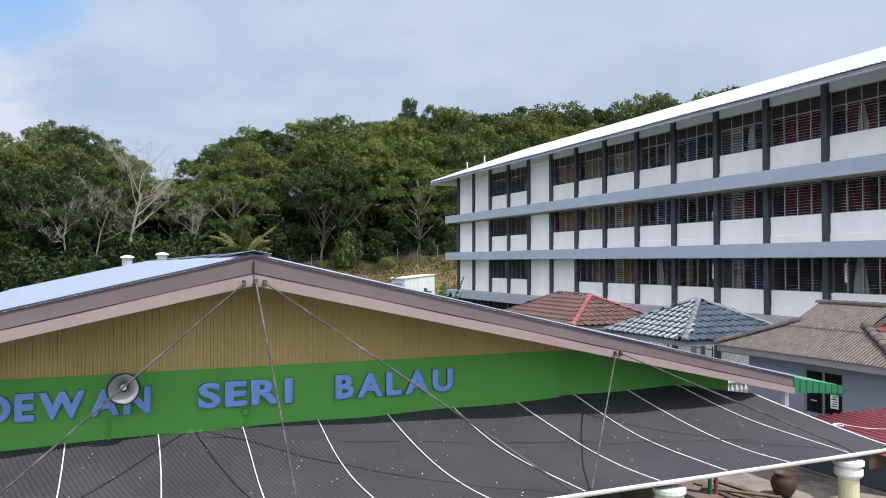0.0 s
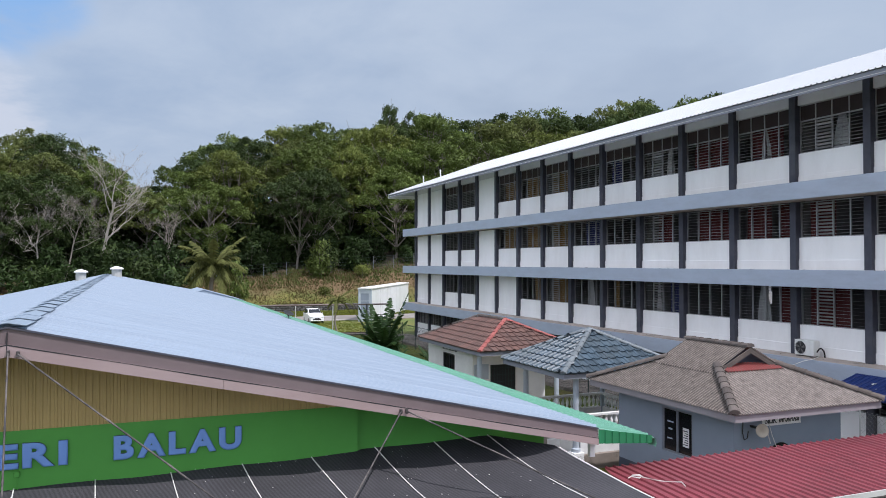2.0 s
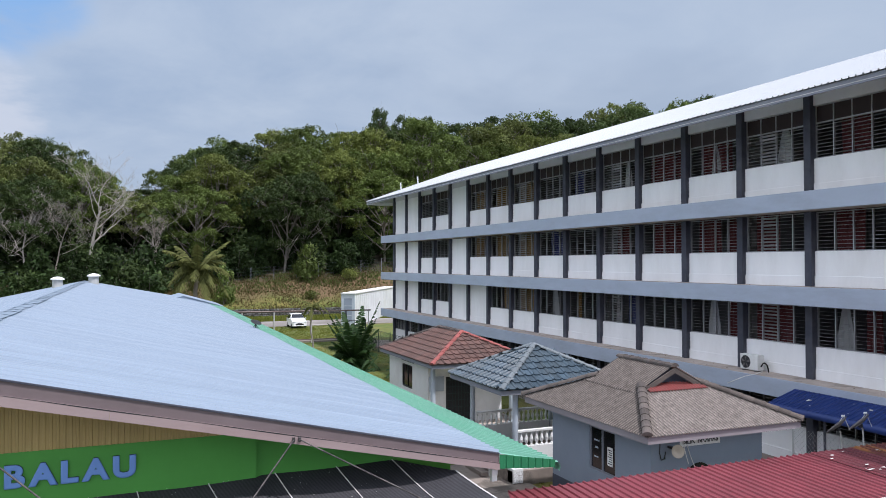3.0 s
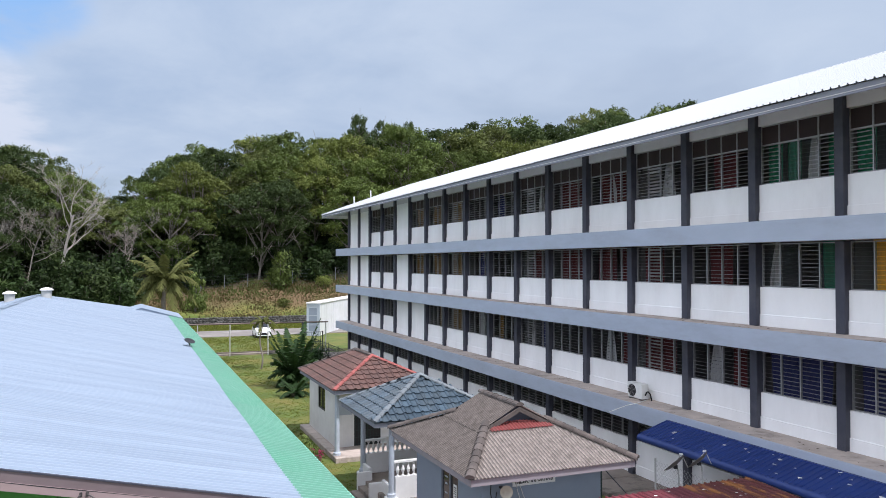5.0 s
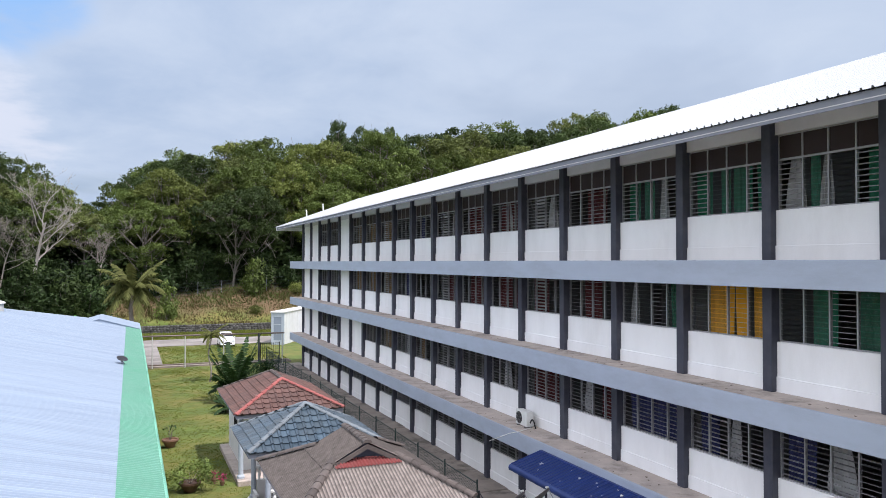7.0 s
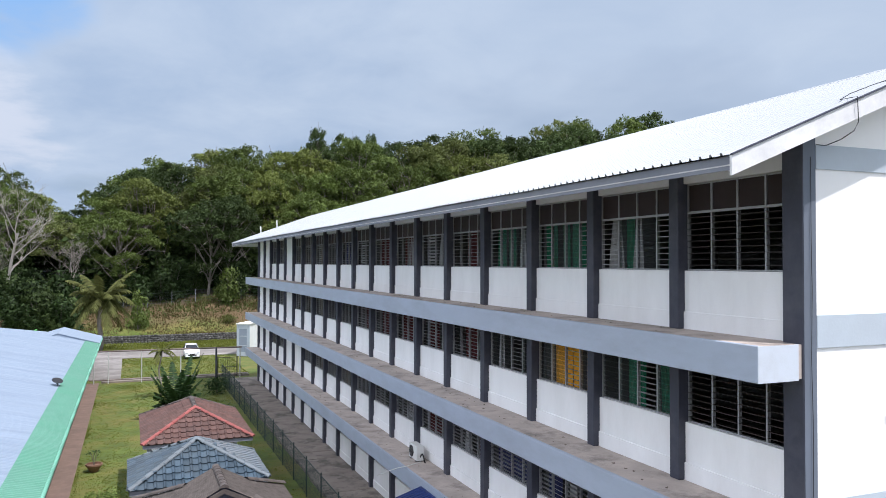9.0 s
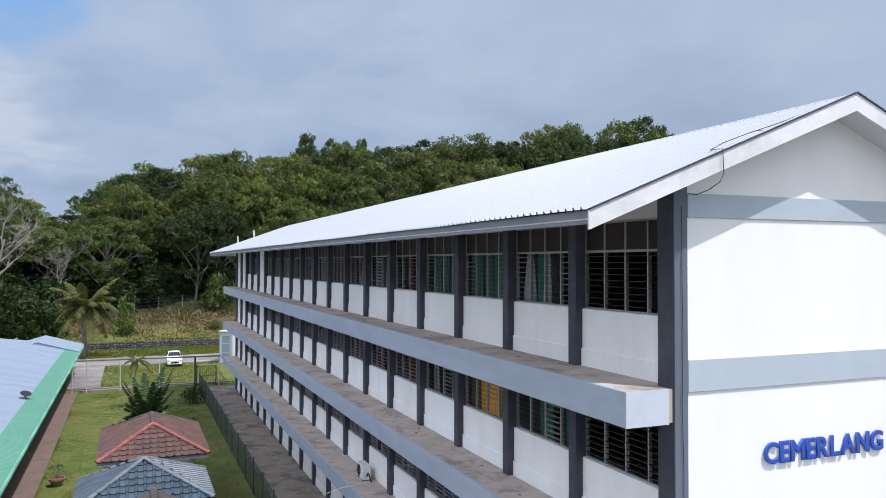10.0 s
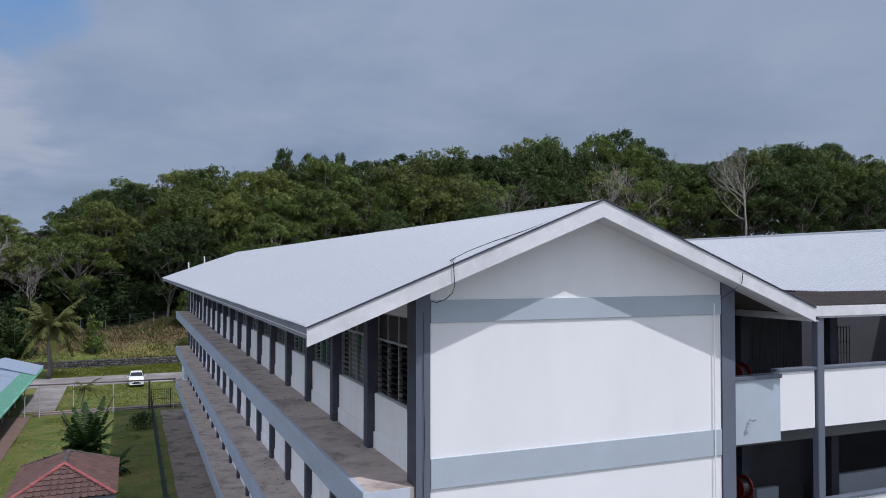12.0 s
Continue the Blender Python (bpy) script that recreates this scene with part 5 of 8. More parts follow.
def build_hall_front():
    split = 4.035
    part("front_wall", wedge(-9.6, 7.42, 12.05, 12.25, lambda x: 0.0, lambda x: min(split, hall_z(x) - 0.12)), GREEN_WALL, hall, "bright green painted wall")
    part("front_wall", wedge(7.42, 11.5, 12.17, 12.37, lambda x: 2.25, lambda x: min(split - 0.02, hall_z(x) - 0.12)), GREEN_WALL, hall, "bright green painted wall")
    # ribbed tan cladding up to the roof: upright ribs
    x = -9.5
    verts, faces = [], []
    n = 0
    while x < 11.8:
        for dx, d in ((0, 0), (0.05, 0), (0.06, 0.016), (0.09, 0.016)):
            xx = x + dx
            top = hall_z(xx) - 0.06
            if top > split:
                verts += [(xx, 12.07 - d, split - 0.01), (xx, 12.07 - d, top)]
                n += 1
        x += 0.105
    for i in range(n - 1):
        faces.append((2 * i, 2 * i + 2, 2 * i + 3, 2 * i + 1))
    raw("cladding", verts, faces, TAN, hall, "ribbed tan metal cladding")
    part("cladding_back", wedge(-9.0, 9.3, 12.09, 12.25, lambda x: split - 0.005, lambda x: max(hall_z(x) - 0.07, split)), TAN, hall)
    # barge: lower board proud, upper board behind the roof edge
    def foot(x):
        """Lower edge of the barge; the boards narrow towards the eaves."""
        return hall_z(x) - 0.42 + 0.0105 * abs(x - HX)

    def seam(x):
        return hall_z(x) - 0.235 + 0.006 * abs(x - HX)
    for a, b in ((-9.9, HX), (HX, 4.86), (4.864, 12.1)):
        part("barge_board", wedge(a, b, HY0 - 0.05, HY0, foot, seam), BARGE, hall, "dusty pink barge board")
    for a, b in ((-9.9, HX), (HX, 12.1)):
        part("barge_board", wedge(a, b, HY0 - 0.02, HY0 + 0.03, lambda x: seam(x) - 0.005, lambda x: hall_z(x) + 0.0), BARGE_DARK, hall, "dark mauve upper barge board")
        # a dark strip puts in the shadow line along the roof edge
        part("edge_trim", wedge(a, b, HY0 - 0.045, HY0 + 0.02, lambda x: hall_z(x) + 0.004, lambda x: hall_z(x) + 0.03), SLATE, hall, "dark strip standing for the shadow line at the roof edge")
        part("board_joint", wedge(a, b, HY0 - 0.053, HY0 - 0.045, lambda x: seam(x) - 0.012 + 0.006 * math.sin(x * 2.3), lambda x: seam(x) + 0.001), DARK, hall, "dark gap between the boards")
    # the boards of the two slopes meet in a ragged joint under the ridge
    part("apex_joint", boxes((HX - 0.006, HX + 0.006, HY0 - 0.056, HY0 - 0.02, HZ - 0.42, HZ - 0.06)), DARK, hall)
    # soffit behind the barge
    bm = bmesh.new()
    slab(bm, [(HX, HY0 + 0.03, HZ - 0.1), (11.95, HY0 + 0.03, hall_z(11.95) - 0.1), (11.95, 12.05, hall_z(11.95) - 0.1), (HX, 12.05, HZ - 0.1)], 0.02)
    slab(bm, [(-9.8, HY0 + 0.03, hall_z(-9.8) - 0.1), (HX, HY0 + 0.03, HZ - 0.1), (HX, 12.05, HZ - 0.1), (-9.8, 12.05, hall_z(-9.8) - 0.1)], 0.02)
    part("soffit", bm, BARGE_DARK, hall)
    # green ribbed end of the eave sheet, its shade put into a deeper green
    v, f = corrugated((12.1, HY0 - 0.03, hall_z(12.1) - 0.29), (1, 0, -HSLOPE * 0.35), (0, -0.02, 1), 1.3, lambda u: 0.0, lambda u: 0.29 * (1 - 0.45 * u / 1.3), 0.17, 0.02, "rib")
    raw("eave_end", v, f, EAVE_END, hall, "green ribbed end of the eave, its shade put into the colour")
    part("gutter_pipe", boxes((12.0, 12.11, HY0 + 0.1, HY0 + 0.2, 2.82, 3.12)), TRIM, hall, "white rainwater pipe")
    # side and back walls
    part("side_wall", boxes((7.45, 7.6, 12.38, 76.8, 0, 4.3)), GREEN_WALL, hall, "green side wall")
    part("side_wall", boxes((-9.6, -9.4, 12.26, 77.0, 0, 3.1)), GREEN_WALL, hall, "green side wall")
    part("back_wall", boxes((-9.4, 11.7, 76.8, 77.0, 0, 3.2)), GREEN_WALL, hall)
    for y in range(16, 74, 4):
        part("side_column", boxes((11.6, 11.75, y, y + 0.15, 0, 3.4)), PALE_POST, hall, "pale post under the eave")
    # conduit on the wall under the lettering
    bm = bmesh.new()
    path_rod(bm, [(1.80, 12.02, 3.1), (1.80, 12.02, 3.3)], 0.008)
    box(bm, 1.74, 1.83, 12.0, 12.05, 3.30, 3.39, 0.006)
    path_rod(bm, [(-0.16, 12.03, 3.08), (-0.16, 12.03, 3.42)], 0.016)
    part("conduit", bm, GREEN_WALL, hall)


build_hall_roof()
build_hall_front()

name_sign = thing("hall_sign", (1.6, 12.09, 3.3), "raised sky-blue capital letters on the green wall", "sign")
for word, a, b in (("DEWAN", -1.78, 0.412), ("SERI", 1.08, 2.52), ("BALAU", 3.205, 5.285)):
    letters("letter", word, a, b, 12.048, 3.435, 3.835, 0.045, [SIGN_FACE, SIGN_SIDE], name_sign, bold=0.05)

for x, y in ((-0.05, 64.3), (2.53, 64.8)):
    vent = thing("roof_ventilator", (x, y, hall_z(x) - 0.35), "pale grey round roof ventilator on the ridge", "ventilator", "ventilators on the hall roof")
    part("pipe", lathe(bmesh.new(), (x, y, hall_z(x) - 0.4), [(0.38, 0), (0.38, 1.0), (0.36, 1.02)], 20), PALE_POST, vent, smooth=False)
    part("cap", lathe(bmesh.new(), (x, y, hall_z(x) + 0.56), [(0.40, 0.06), (0.52, 0.08), (0.50, 0.16), (0.30, 0.27), (0.05, 0.32)], 20), TRIM, vent, "pale domed cap")

dish = thing("satellite_dish", (12.1, 43.0, hall_z(12.1)), "dark satellite dish on a short mast on the roof", "satellite dish")
x, y, z = dish["base"]
bm = bmesh.new()
rod(bm, (x, y, z - 0.02), (x, y, z + 0.32), 0.03)
rod(bm, (x - 0.2, y, z + 0.04), (x, y, z + 0.25), 0.015)
rod(bm, (x + 0.2, y, z - 0.05), (x, y, z + 0.25), 0.015)
part("mast", bm, DARK, dish)
bm = bmesh.new()
lathe(bm, (0, 0, 0), [(0.02, 0.0), (0.15, 0.012), (0.26, 0.04), (0.33, 0.07), (0.32, 0.08), (0.25, 0.052), (0.15, 0.024), (0.03, 0.012)], 22)
bm.transform(Matrix.Translation((x, y, z + 0.32)) @ Matrix.Rotation(radians(22), 4, "X") @ Matrix.Rotation(radians(15), 4, "Y"))
part("reflector", bm, DARK, dish, "dark dish reflector", smooth=True)
bm = bmesh.new()
rod(bm, (x, y, z + 0.33), (x + 0.05, y + 0.2, z + 0.45), 0.010)
part("feed_arm", bm, DARK, dish)

# struts from the barge down to the edge of the net
NET_FRONT = [(-9.0, 8.62, 2.55), (1.7, 8.72, 2.52), (12.1, 8.95, 2.52)]


def strut(a, b, label="weathered steel strut from barge to net edge"):
    s = thing("strut", b, label, "strut", "struts over the net")
    bm = bmesh.new()
    rod(bm, a, b, 0.0135, n=8)
    part("tube", bm, STRUT, s)
    for t in (0.12, 0.33, 0.55, 0.8):
        p, q = Vector(a).lerp(Vector(b), t), Vector(a).lerp(Vector(b), t + 0.012)
        bm = bmesh.new()
        rod(bm, p, q, 0.017, n=8)
        part("collar", bm, STRUT, s)
    bm = bmesh.new()
    box(bm, a[0] - 0.025, a[0] + 0.025, a[1] - 0.01, a[1] + 0.035, a[2] - 0.045, a[2] + 0.045, 0.008)
    part("bracket", bm, STRUT, s)


AP = (HX, HY0 - 0.09, HZ - 0.36)
strut((AP[0] - 0.14, AP[1], AP[2] - 0.02), (-1.98, 8.74, 2.56))
strut((AP[0] + 0.02, AP[1], AP[2]), (1.98, 8.74, 2.56))
strut((AP[0] + 0.15, AP[1], AP[2] - 0.02), (5.66, 8.78, 2.56))
strut((7.92, HY0 - 0.09, 4.07), (5.97, 8.80, 2.56))
strut((8.03, HY0 - 0.09, 4.07), (11.1, 8.93, 2.56))
strut((-4.4, HY0 - 0.09, hall_z(-4.4) - 0.30), (-2.6, 8.60, 2.56))

horn = thing("horn_loudspeaker", (0.04, 12.05, 3.75), "grey horn loudspeaker fixed to the hall wall", "loudspeaker")
bm = bmesh.new()
lathe(bm, (0, 0, 0), [(0.045, 0.26), (0.05, 0.17), (0.08, 0.07), (0.14, -0.05), (0.205, -0.12), (0.22, -0.135), (0.21, -0.145), (0.13, -0.04), (0.07, 0.07), (0.035, 0.14)], 28)
bm.transform(Matrix.Translation((0.04, 11.73, 3.875)) @ Matrix.Rotation(radians(-90), 4, "X") @ Matrix.Rotation(radians(8), 4, "Y"))
part("bell", bm, HORN_GREY, horn, "flared grey horn bell", smooth=True)
bm = bmesh.new()
path_rod(bm, [(0.04 + 0.215 * math.cos(i * math.pi / 18), 11.595 + 0.03 * math.cos(i * math.pi / 18), 3.875 + 0.215 * math.sin(i * math.pi / 18)) for i in range(37)], 0.014, 6)
part("rim", bm, DARK, horn, "dark rubber rim")
bm = bmesh.new()
rod(bm, (0.04, 11.62, 3.885), (0.04, 11.80, 3.875), 0.032, 0.05, n=16)
part("driver", bm, AC_WHITE, horn, "pale driver cone")
part("bracket", boxes((0.01, 0.07, 11.8, 12.045, 3.78, 3.83), (-0.03, 0.11, 12.02, 12.046, 3.68, 3.93)), DARK, horn)


# ---------------------------------------------------------------- shade net in front of the hall
def net_front(x):
    (xa, ya, za), (xb, yb, zb) = (NET_FRONT[0], NET_FRONT[1]) if x < NET_FRONT[1][0] else (NET_FRONT[1], NET_FRONT[2])
    t = (x - xa) / (xb - xa)
    return ya + (yb - ya) * t, za + (zb - za) * t


def net_point(u, v):
    """u counts seams along the net, v runs from wall to front edge."""
    pull = min(1.0, max(0.0, (u - 1.0) / 3.0)) * min(1.0, max(0.0, 9.93 - u))
    xb, xf = -0.729 + 1.204 * u + 0.06 * pull, -0.826 + 1.30 * u + 0.16 * pull
    x = xb + (xf - xb) * v + 0.05 * math.sin(3.1 * v + u)
    yb, zb = 12.04 + (0.12 if xb > 7.42 else 0) - max(0, xb - 10.2) * 0.95, 3.085 + 0.011 * xb + 0.008 * math.sin(u) - 0.06 * max(0, xb - 10.2)
    yf, zf = net_front(min(xf, 12.5))
    sag = 0.16 * (1 - 0.85 * min(1, max(0, (u - 8.0) / 1.6))) * math.sin(math.pi * v) + 0.035 * abs(math.sin(math.pi * u)) * math.sin(math.pi * min(1, v * 1.1 + 0.02))
    return (x, yb + (yf - yb) * v, zb + (zf - zb) * v - sag + 0.012 * math.sin(7 * v + 3 * u))


def build_net():
    nety = thing("shade_net", (2, 10, 0.0), "black shade net canopy with white seams in front of the hall", "shade net")
    n_u, per, n_v = 15, 8, 14
    u0, u1 = -5.0, 9.93
    nu = int((u1 - u0) * per)
    verts = [net_point(u0 + (u1 - u0) * i / nu, j / n_v) for i in range(nu + 1) for j in range(n_v + 1)]
    verts += [(x, y, z - 0.008) for x, y, z in verts]
    m, half = n_v + 1, len(verts) // 2
    faces = []
    for i in range(nu):
        for j in range(n_v):
            a = i * m + j
            faces.append((a, a + 1, a + m + 1, a + m))
            faces.append((half + a, half + a + m, half + a + m + 1, half + a + 1))
    raw("net", verts, faces, NET, nety, "black woven net", smooth=True)
    for u in range(-5, 10):
        v, f = tube([(x, y, z + 0.010) for x, y, z in (net_point(u, j / 20) for j in range(21))], 0.011)
        raw("seam_cord", v, f, CORD, nety, "white seam cord", smooth=True)
    v, f = tube([net_point(u1, j / 20) for j in range(21)], 0.016)
    raw("side_cord", v, f, CORD, nety, "white edge cord", smooth=True)
    bm = bmesh.new()
    pts = [net_front(x) for x in (-9.0, 1.7, 12.1)]
    for (xa, xb), (pa, pb) in zip(((-9.0, 1.7), (1.7, 12.1)), zip(pts[:-1], pts[1:])):
        rod(bm, (xa, pa[0] - 0.03, pa[1] - 0.02), (xb, pb[0] - 0.03, pb[1] - 0.02), 0.035, n=10)
    part("edge_tube", bm, PALE_POST, nety, "white painted edge tube")
    bm = bmesh.new()
    slab(bm, [(11.45, 8.92, 2.22), (12.10, 8.94, 2.20), (12.10, 8.95, 2.50), (11.45, 8.93, 2.50)], 0.012)
    part("hanging_flap", bm, JAR, nety, "dark brown flap hanging from the net corner")
    # wire across the net, fallen leaves
    v, f = tube([(1.0 + 0.6 * i, 11.9 - 0.13 * i + 0.02 * math.sin(i), net_point((1.0 + 0.6 * i + 0.9) / 1.3, min(1, (0.2 + 0.13 * i) / 3.3))[2] + 0.02) for i in range(16)], 0.004, 4)
    raw("wire", v, f, DARK, nety)
    rng = random.Random(8)
    bits_v, bits_f = [], []
    for i in range(260):
        u, v = rng.uniform(-4, 9.4), rng.random() ** 1.8
        x, y, z = net_point(u, v)
        s, a = rng.uniform(0.006, 0.02), rng.uniform(0, 6.3)
        k = len(bits_v)
        for q in range(4):
            bits_v.append((x + s * math.cos(a + q * 1.57) * (1 if q % 2 else 0.5), y + s * math.sin(a + q * 1.57), z + 0.016 + 0.008 * (q % 2)))
        bits_f.append((k, k + 1, k + 2, k + 3))
    lt = raw("leaf_litter", bits_v, bits_f, CORD)
    tagged(lt, "pale dry bits scattered on the black net", "litter", kind="stuff")
    # posts that carry the front edge
    for x in (-7.5, -3.8, -0.1, 3.6, 7.35, 11.05):
        y, z = net_front(x)
        post = thing("net_post", (x, y + 0.05, 0), "cream painted round pillar under the net edge", "pillar", "pillars under the net")
        part("shaft", lathe(bmesh.new(), (x, y + 0.05, 0), [(0.16, 0.0), (0.16, 2.1), (0.15, 2.12)], 18), CREAM, post)
        part("capital", lathe(bmesh.new(), (x, y + 0.05, 2.12), [(0.17, 0), (0.22, 0.06), (0.22, 0.14), (0.18, 0.17), (0.24, 0.22), (0.24, 0.28)], 18), AC_WHITE, post, "pale moulded capital")


build_net()

# ---------------------------------------------------------------- the three huts
def tile_mesh(w, l, mat):
    """One interlocking roof tile: a flat pan with a roll at one side and a thick lower lip."""
    prof = [(-w / 2, 0.012), (-w / 2 + 0.05, 0.0), (w / 2 - 0.12, 0.0), (w / 2 - 0.09, 0.04), (w / 2 - 0.045, 0.055), (w / 2, 0.012)]
    verts, faces = [], []
    for v, lift in ((0.0, 0.052), (l, 0.004)):
        for x, z in prof:
            verts.append((x, v, z + lift))
    for x, z in prof:
        verts.append((x, 0.0, z + 0.002))
    n = len(prof)
    for i in range(n - 1):
        faces.append((i, i + 1, n + i + 1, n + i))
        faces.append((2 * n + i, 2 * n + i + 1, i + 1, i))
    me = bpy.data.meshes.new("roof_tile")
    me.from_pydata(verts, [], faces)
    me.materials.append(mat)
    return me


def basis(origin, along, up):
    a, u = Vector(along).normalized(), Vector(up).normalized()
    n = a.cross(u)
    m = Matrix((a, u, n)).transposed().to_4x4()
    m.translation = origin
    return m


def tile_slope(parent, origin, along, up, length, slope_len, top, mesh, w, l, seed):
    """Lays tiles row by row where the slope reaches; along x up must point outwards."""
    m = basis(origin, along, up)
    rng = random.Random(seed)
    base = Vector(parent["base"])
    rows = int(slope_len / l) + 1
    bm = bmesh.new()
    c = [(0, 0), (length, 0)]
    us = [length * i / 12 for i in range(13)]
    pts = [(0, 0), (length, 0)] + [(u, top(u)) for u in reversed(us)]
    clean = []
    for p in pts:
        if not clean or (Vector(p) - Vector(clean[-1])).length > 1e-4:
            clean.append(p)
    if (Vector(clean[0]) - Vector(clean[-1])).length < 1e-4:
        clean.pop()
    bm.faces.new([bm.verts.new(m @ Vector((u, v, -0.01))) for u, v in clean])
    part("roof_deck", bm, mesh.materials[0], parent)
    for r in range(rows):
        v = r * l
        shift = 0.0
        k = 0
        while True:
            u = shift + (k + 0.5) * w
            k += 1
            if u > length:
                break
            if v + l * 0.45 > top(u):
                continue
            ob = new("roof_tile", mesh)
            ob.parent = parent
            t = m @ Matrix.Translation((u, v - 0.02, rng.uniform(0, 0.006))) @ Matrix.Rotation(rng.uniform(-0.012, 0.012), 4, "Z")
            t.translation -= base
            ob.matrix_basis = t


def cap_row(parent, a, b, r, mat, step=0.36, name="ridge_tile"):
    """Half-round caps along a ridge or hip, each lapping over the next."""
    a, b = Vector(a), Vector(b)
    d = b - a
    n = max(1, int(d.length / step))
    q = d.to_track_quat("Y", "Z").to_matrix().to_4x4()
    verts, faces = [], []
    seg = 7
    for y, k in ((0.0, 1.12), (d.length / n + 0.03, 0.92)):
        for i in range(seg):
            t = math.pi * i / (seg - 1)
            verts.append((r * k * math.cos(t), y, r * k * 0.75 * math.sin(t)))
    for i in range(seg - 1):
        faces.append((i, i + 1, seg + i + 1, seg + i))
    faces.append(tuple(range(seg))[::-1])
    me = bpy.data.meshes.new(name)
    me.from_pydata(verts, [], faces)
    me.materials.append(mat)
    base = Vector(parent["base"])
    for i in range(n):
        ob = new(name, me)
        ob.parent = parent
        t = Matrix.Translation(a + d * (i / n) - base) @ q
        ob.matrix_basis = t


def hip_roof(hut, x0, x1, y0, y1, ze, zr, ry0, ry1, tile, cap, w, l, seed, old=None):
    rx = (x0 + x1) / 2
    half, rise = (x1 - x0) / 2, zr - ze
    ls = math.hypot(half, rise)
    mesh = tile_mesh(w, l * 1.12, tile)

    def side(u):
        yy = u
        if yy < ry0 - y0:
            return ls * max(0.0, yy / (ry0 - y0))
        if yy > ry1 - y0:
            return ls * max(0.0, (y1 - y0 - yy) / (y1 - ry1))
        return ls
    tile_slope(hut, (x0, y1, ze), (0, -1, 0), (half, 0, rise), y1 - y0, ls, lambda u: side(y1 - y0 - u), mesh, w, l, seed)
    tile_slope(hut, (x1, y0, ze), (0, 1, 0), (-half, 0, rise), y1 - y0, ls, side, mesh, w, l, seed + 1)
    for yy, s, run in ((y0, 1, ry0 - y0), (y1, -1, y1 - ry1)):
        le = math.hypot(run, rise)
        o, al = ((x0, yy, ze), (1, 0, 0)) if s > 0 else ((x1, yy, ze), (-1, 0, 0))
        tile_slope(hut, o, al, (0, s * run, rise), x1 - x0, le, lambda u, le=le: le * max(0.0, 1 - abs(u - half) / half), mesh, w, l, seed + 2)
    for cx, cy, ry in ((x0, y0, ry0), (x1, y0, ry0), (x0, y1, ry1), (x1, y1, ry1)):
        cap_row(hut, (cx, cy, ze + 0.03), (rx, ry, zr + 0.03), 0.10, old if old and cy == y1 else cap)
    if ry1 - ry0 > 0.2:
        cap_row(hut, (rx, ry0, zr + 0.03), (rx, ry1, zr + 0.03), 0.11, old or cap)
    part("eave_board", boxes((x0 + 0.04, x0 + 0.08, y0 + 0.04, y1 - 0.04, ze - 0.17, ze - 0.012), (x1 - 0.08, x1 - 0.04, y0 + 0.04, y1 - 0.04, ze - 0.17, ze - 0.012),
                             (x0 + 0.08, x1 - 0.08, y0 + 0.04, y0 + 0.08, ze - 0.17, ze - 0.012), (x0 + 0.08, x1 - 0.08, y1 - 0.08, y1 - 0.04, ze - 0.17, ze - 0.012)), FASCIA, hut, "grey eave board")
    part("ceiling", boxes((x0 + 0.1, x1 - 0.1, y0 + 0.1, y1 - 0.1, ze - 0.1, ze - 0.06)), SOFFIT, hut)


def round_column(hut, x, y, z0, z1, r, mat):
    part("column", lathe(bmesh.new(), (x, y, z0), [(r * 1.5, 0), (r * 1.5, 0.10), (r * 1.1, 0.14), (r, 0.2), (r * 0.92, z1 - z0 - 0.12), (r * 1.2, z1 - z0 - 0.08), (r * 1.3, z1 - z0)], 14), mat, hut, "pale round column")


def baluster_mesh(mat):
    bm = lathe(bmesh.new(), (0, 0, 0), [(0.05, 0), (0.05, 0.03), (0.025, 0.06), (0.045, 0.13), (0.065, 0.21), (0.045, 0.29), (0.024, 0.37), (0.05, 0.41), (0.05, 0.45)], 10)
    me = bpy.data.meshes.new("baluster")
    bm.to_mesh(me)
    bm.free()
    me.materials.append(mat)
    return me


BALUSTER = baluster_mesh(HUT_WHITE)


def balustrade(hut, a, b, z, step=0.19):
    a, b = Vector((*a, z)), Vector((*b, z))
    n = max(2, int((b - a).length / step))
    base = Vector(hut["base"])
    for i in range(n):
        ob = new("baluster", BALUSTER)
        ob.parent = hut
        ob.location = a.lerp(b, (i + 0.5) / n) - base
    x0, x1 = sorted((a.x, b.x))
    y0, y1 = sorted((a.y, b.y))
    part("handrail", boxes((x0 - 0.07, x1 + 0.07, y0 - 0.07, y1 + 0.07, z + 0.45, z + 0.53), bevel=0.01), HUT_WHITE, hut, "white handrail")


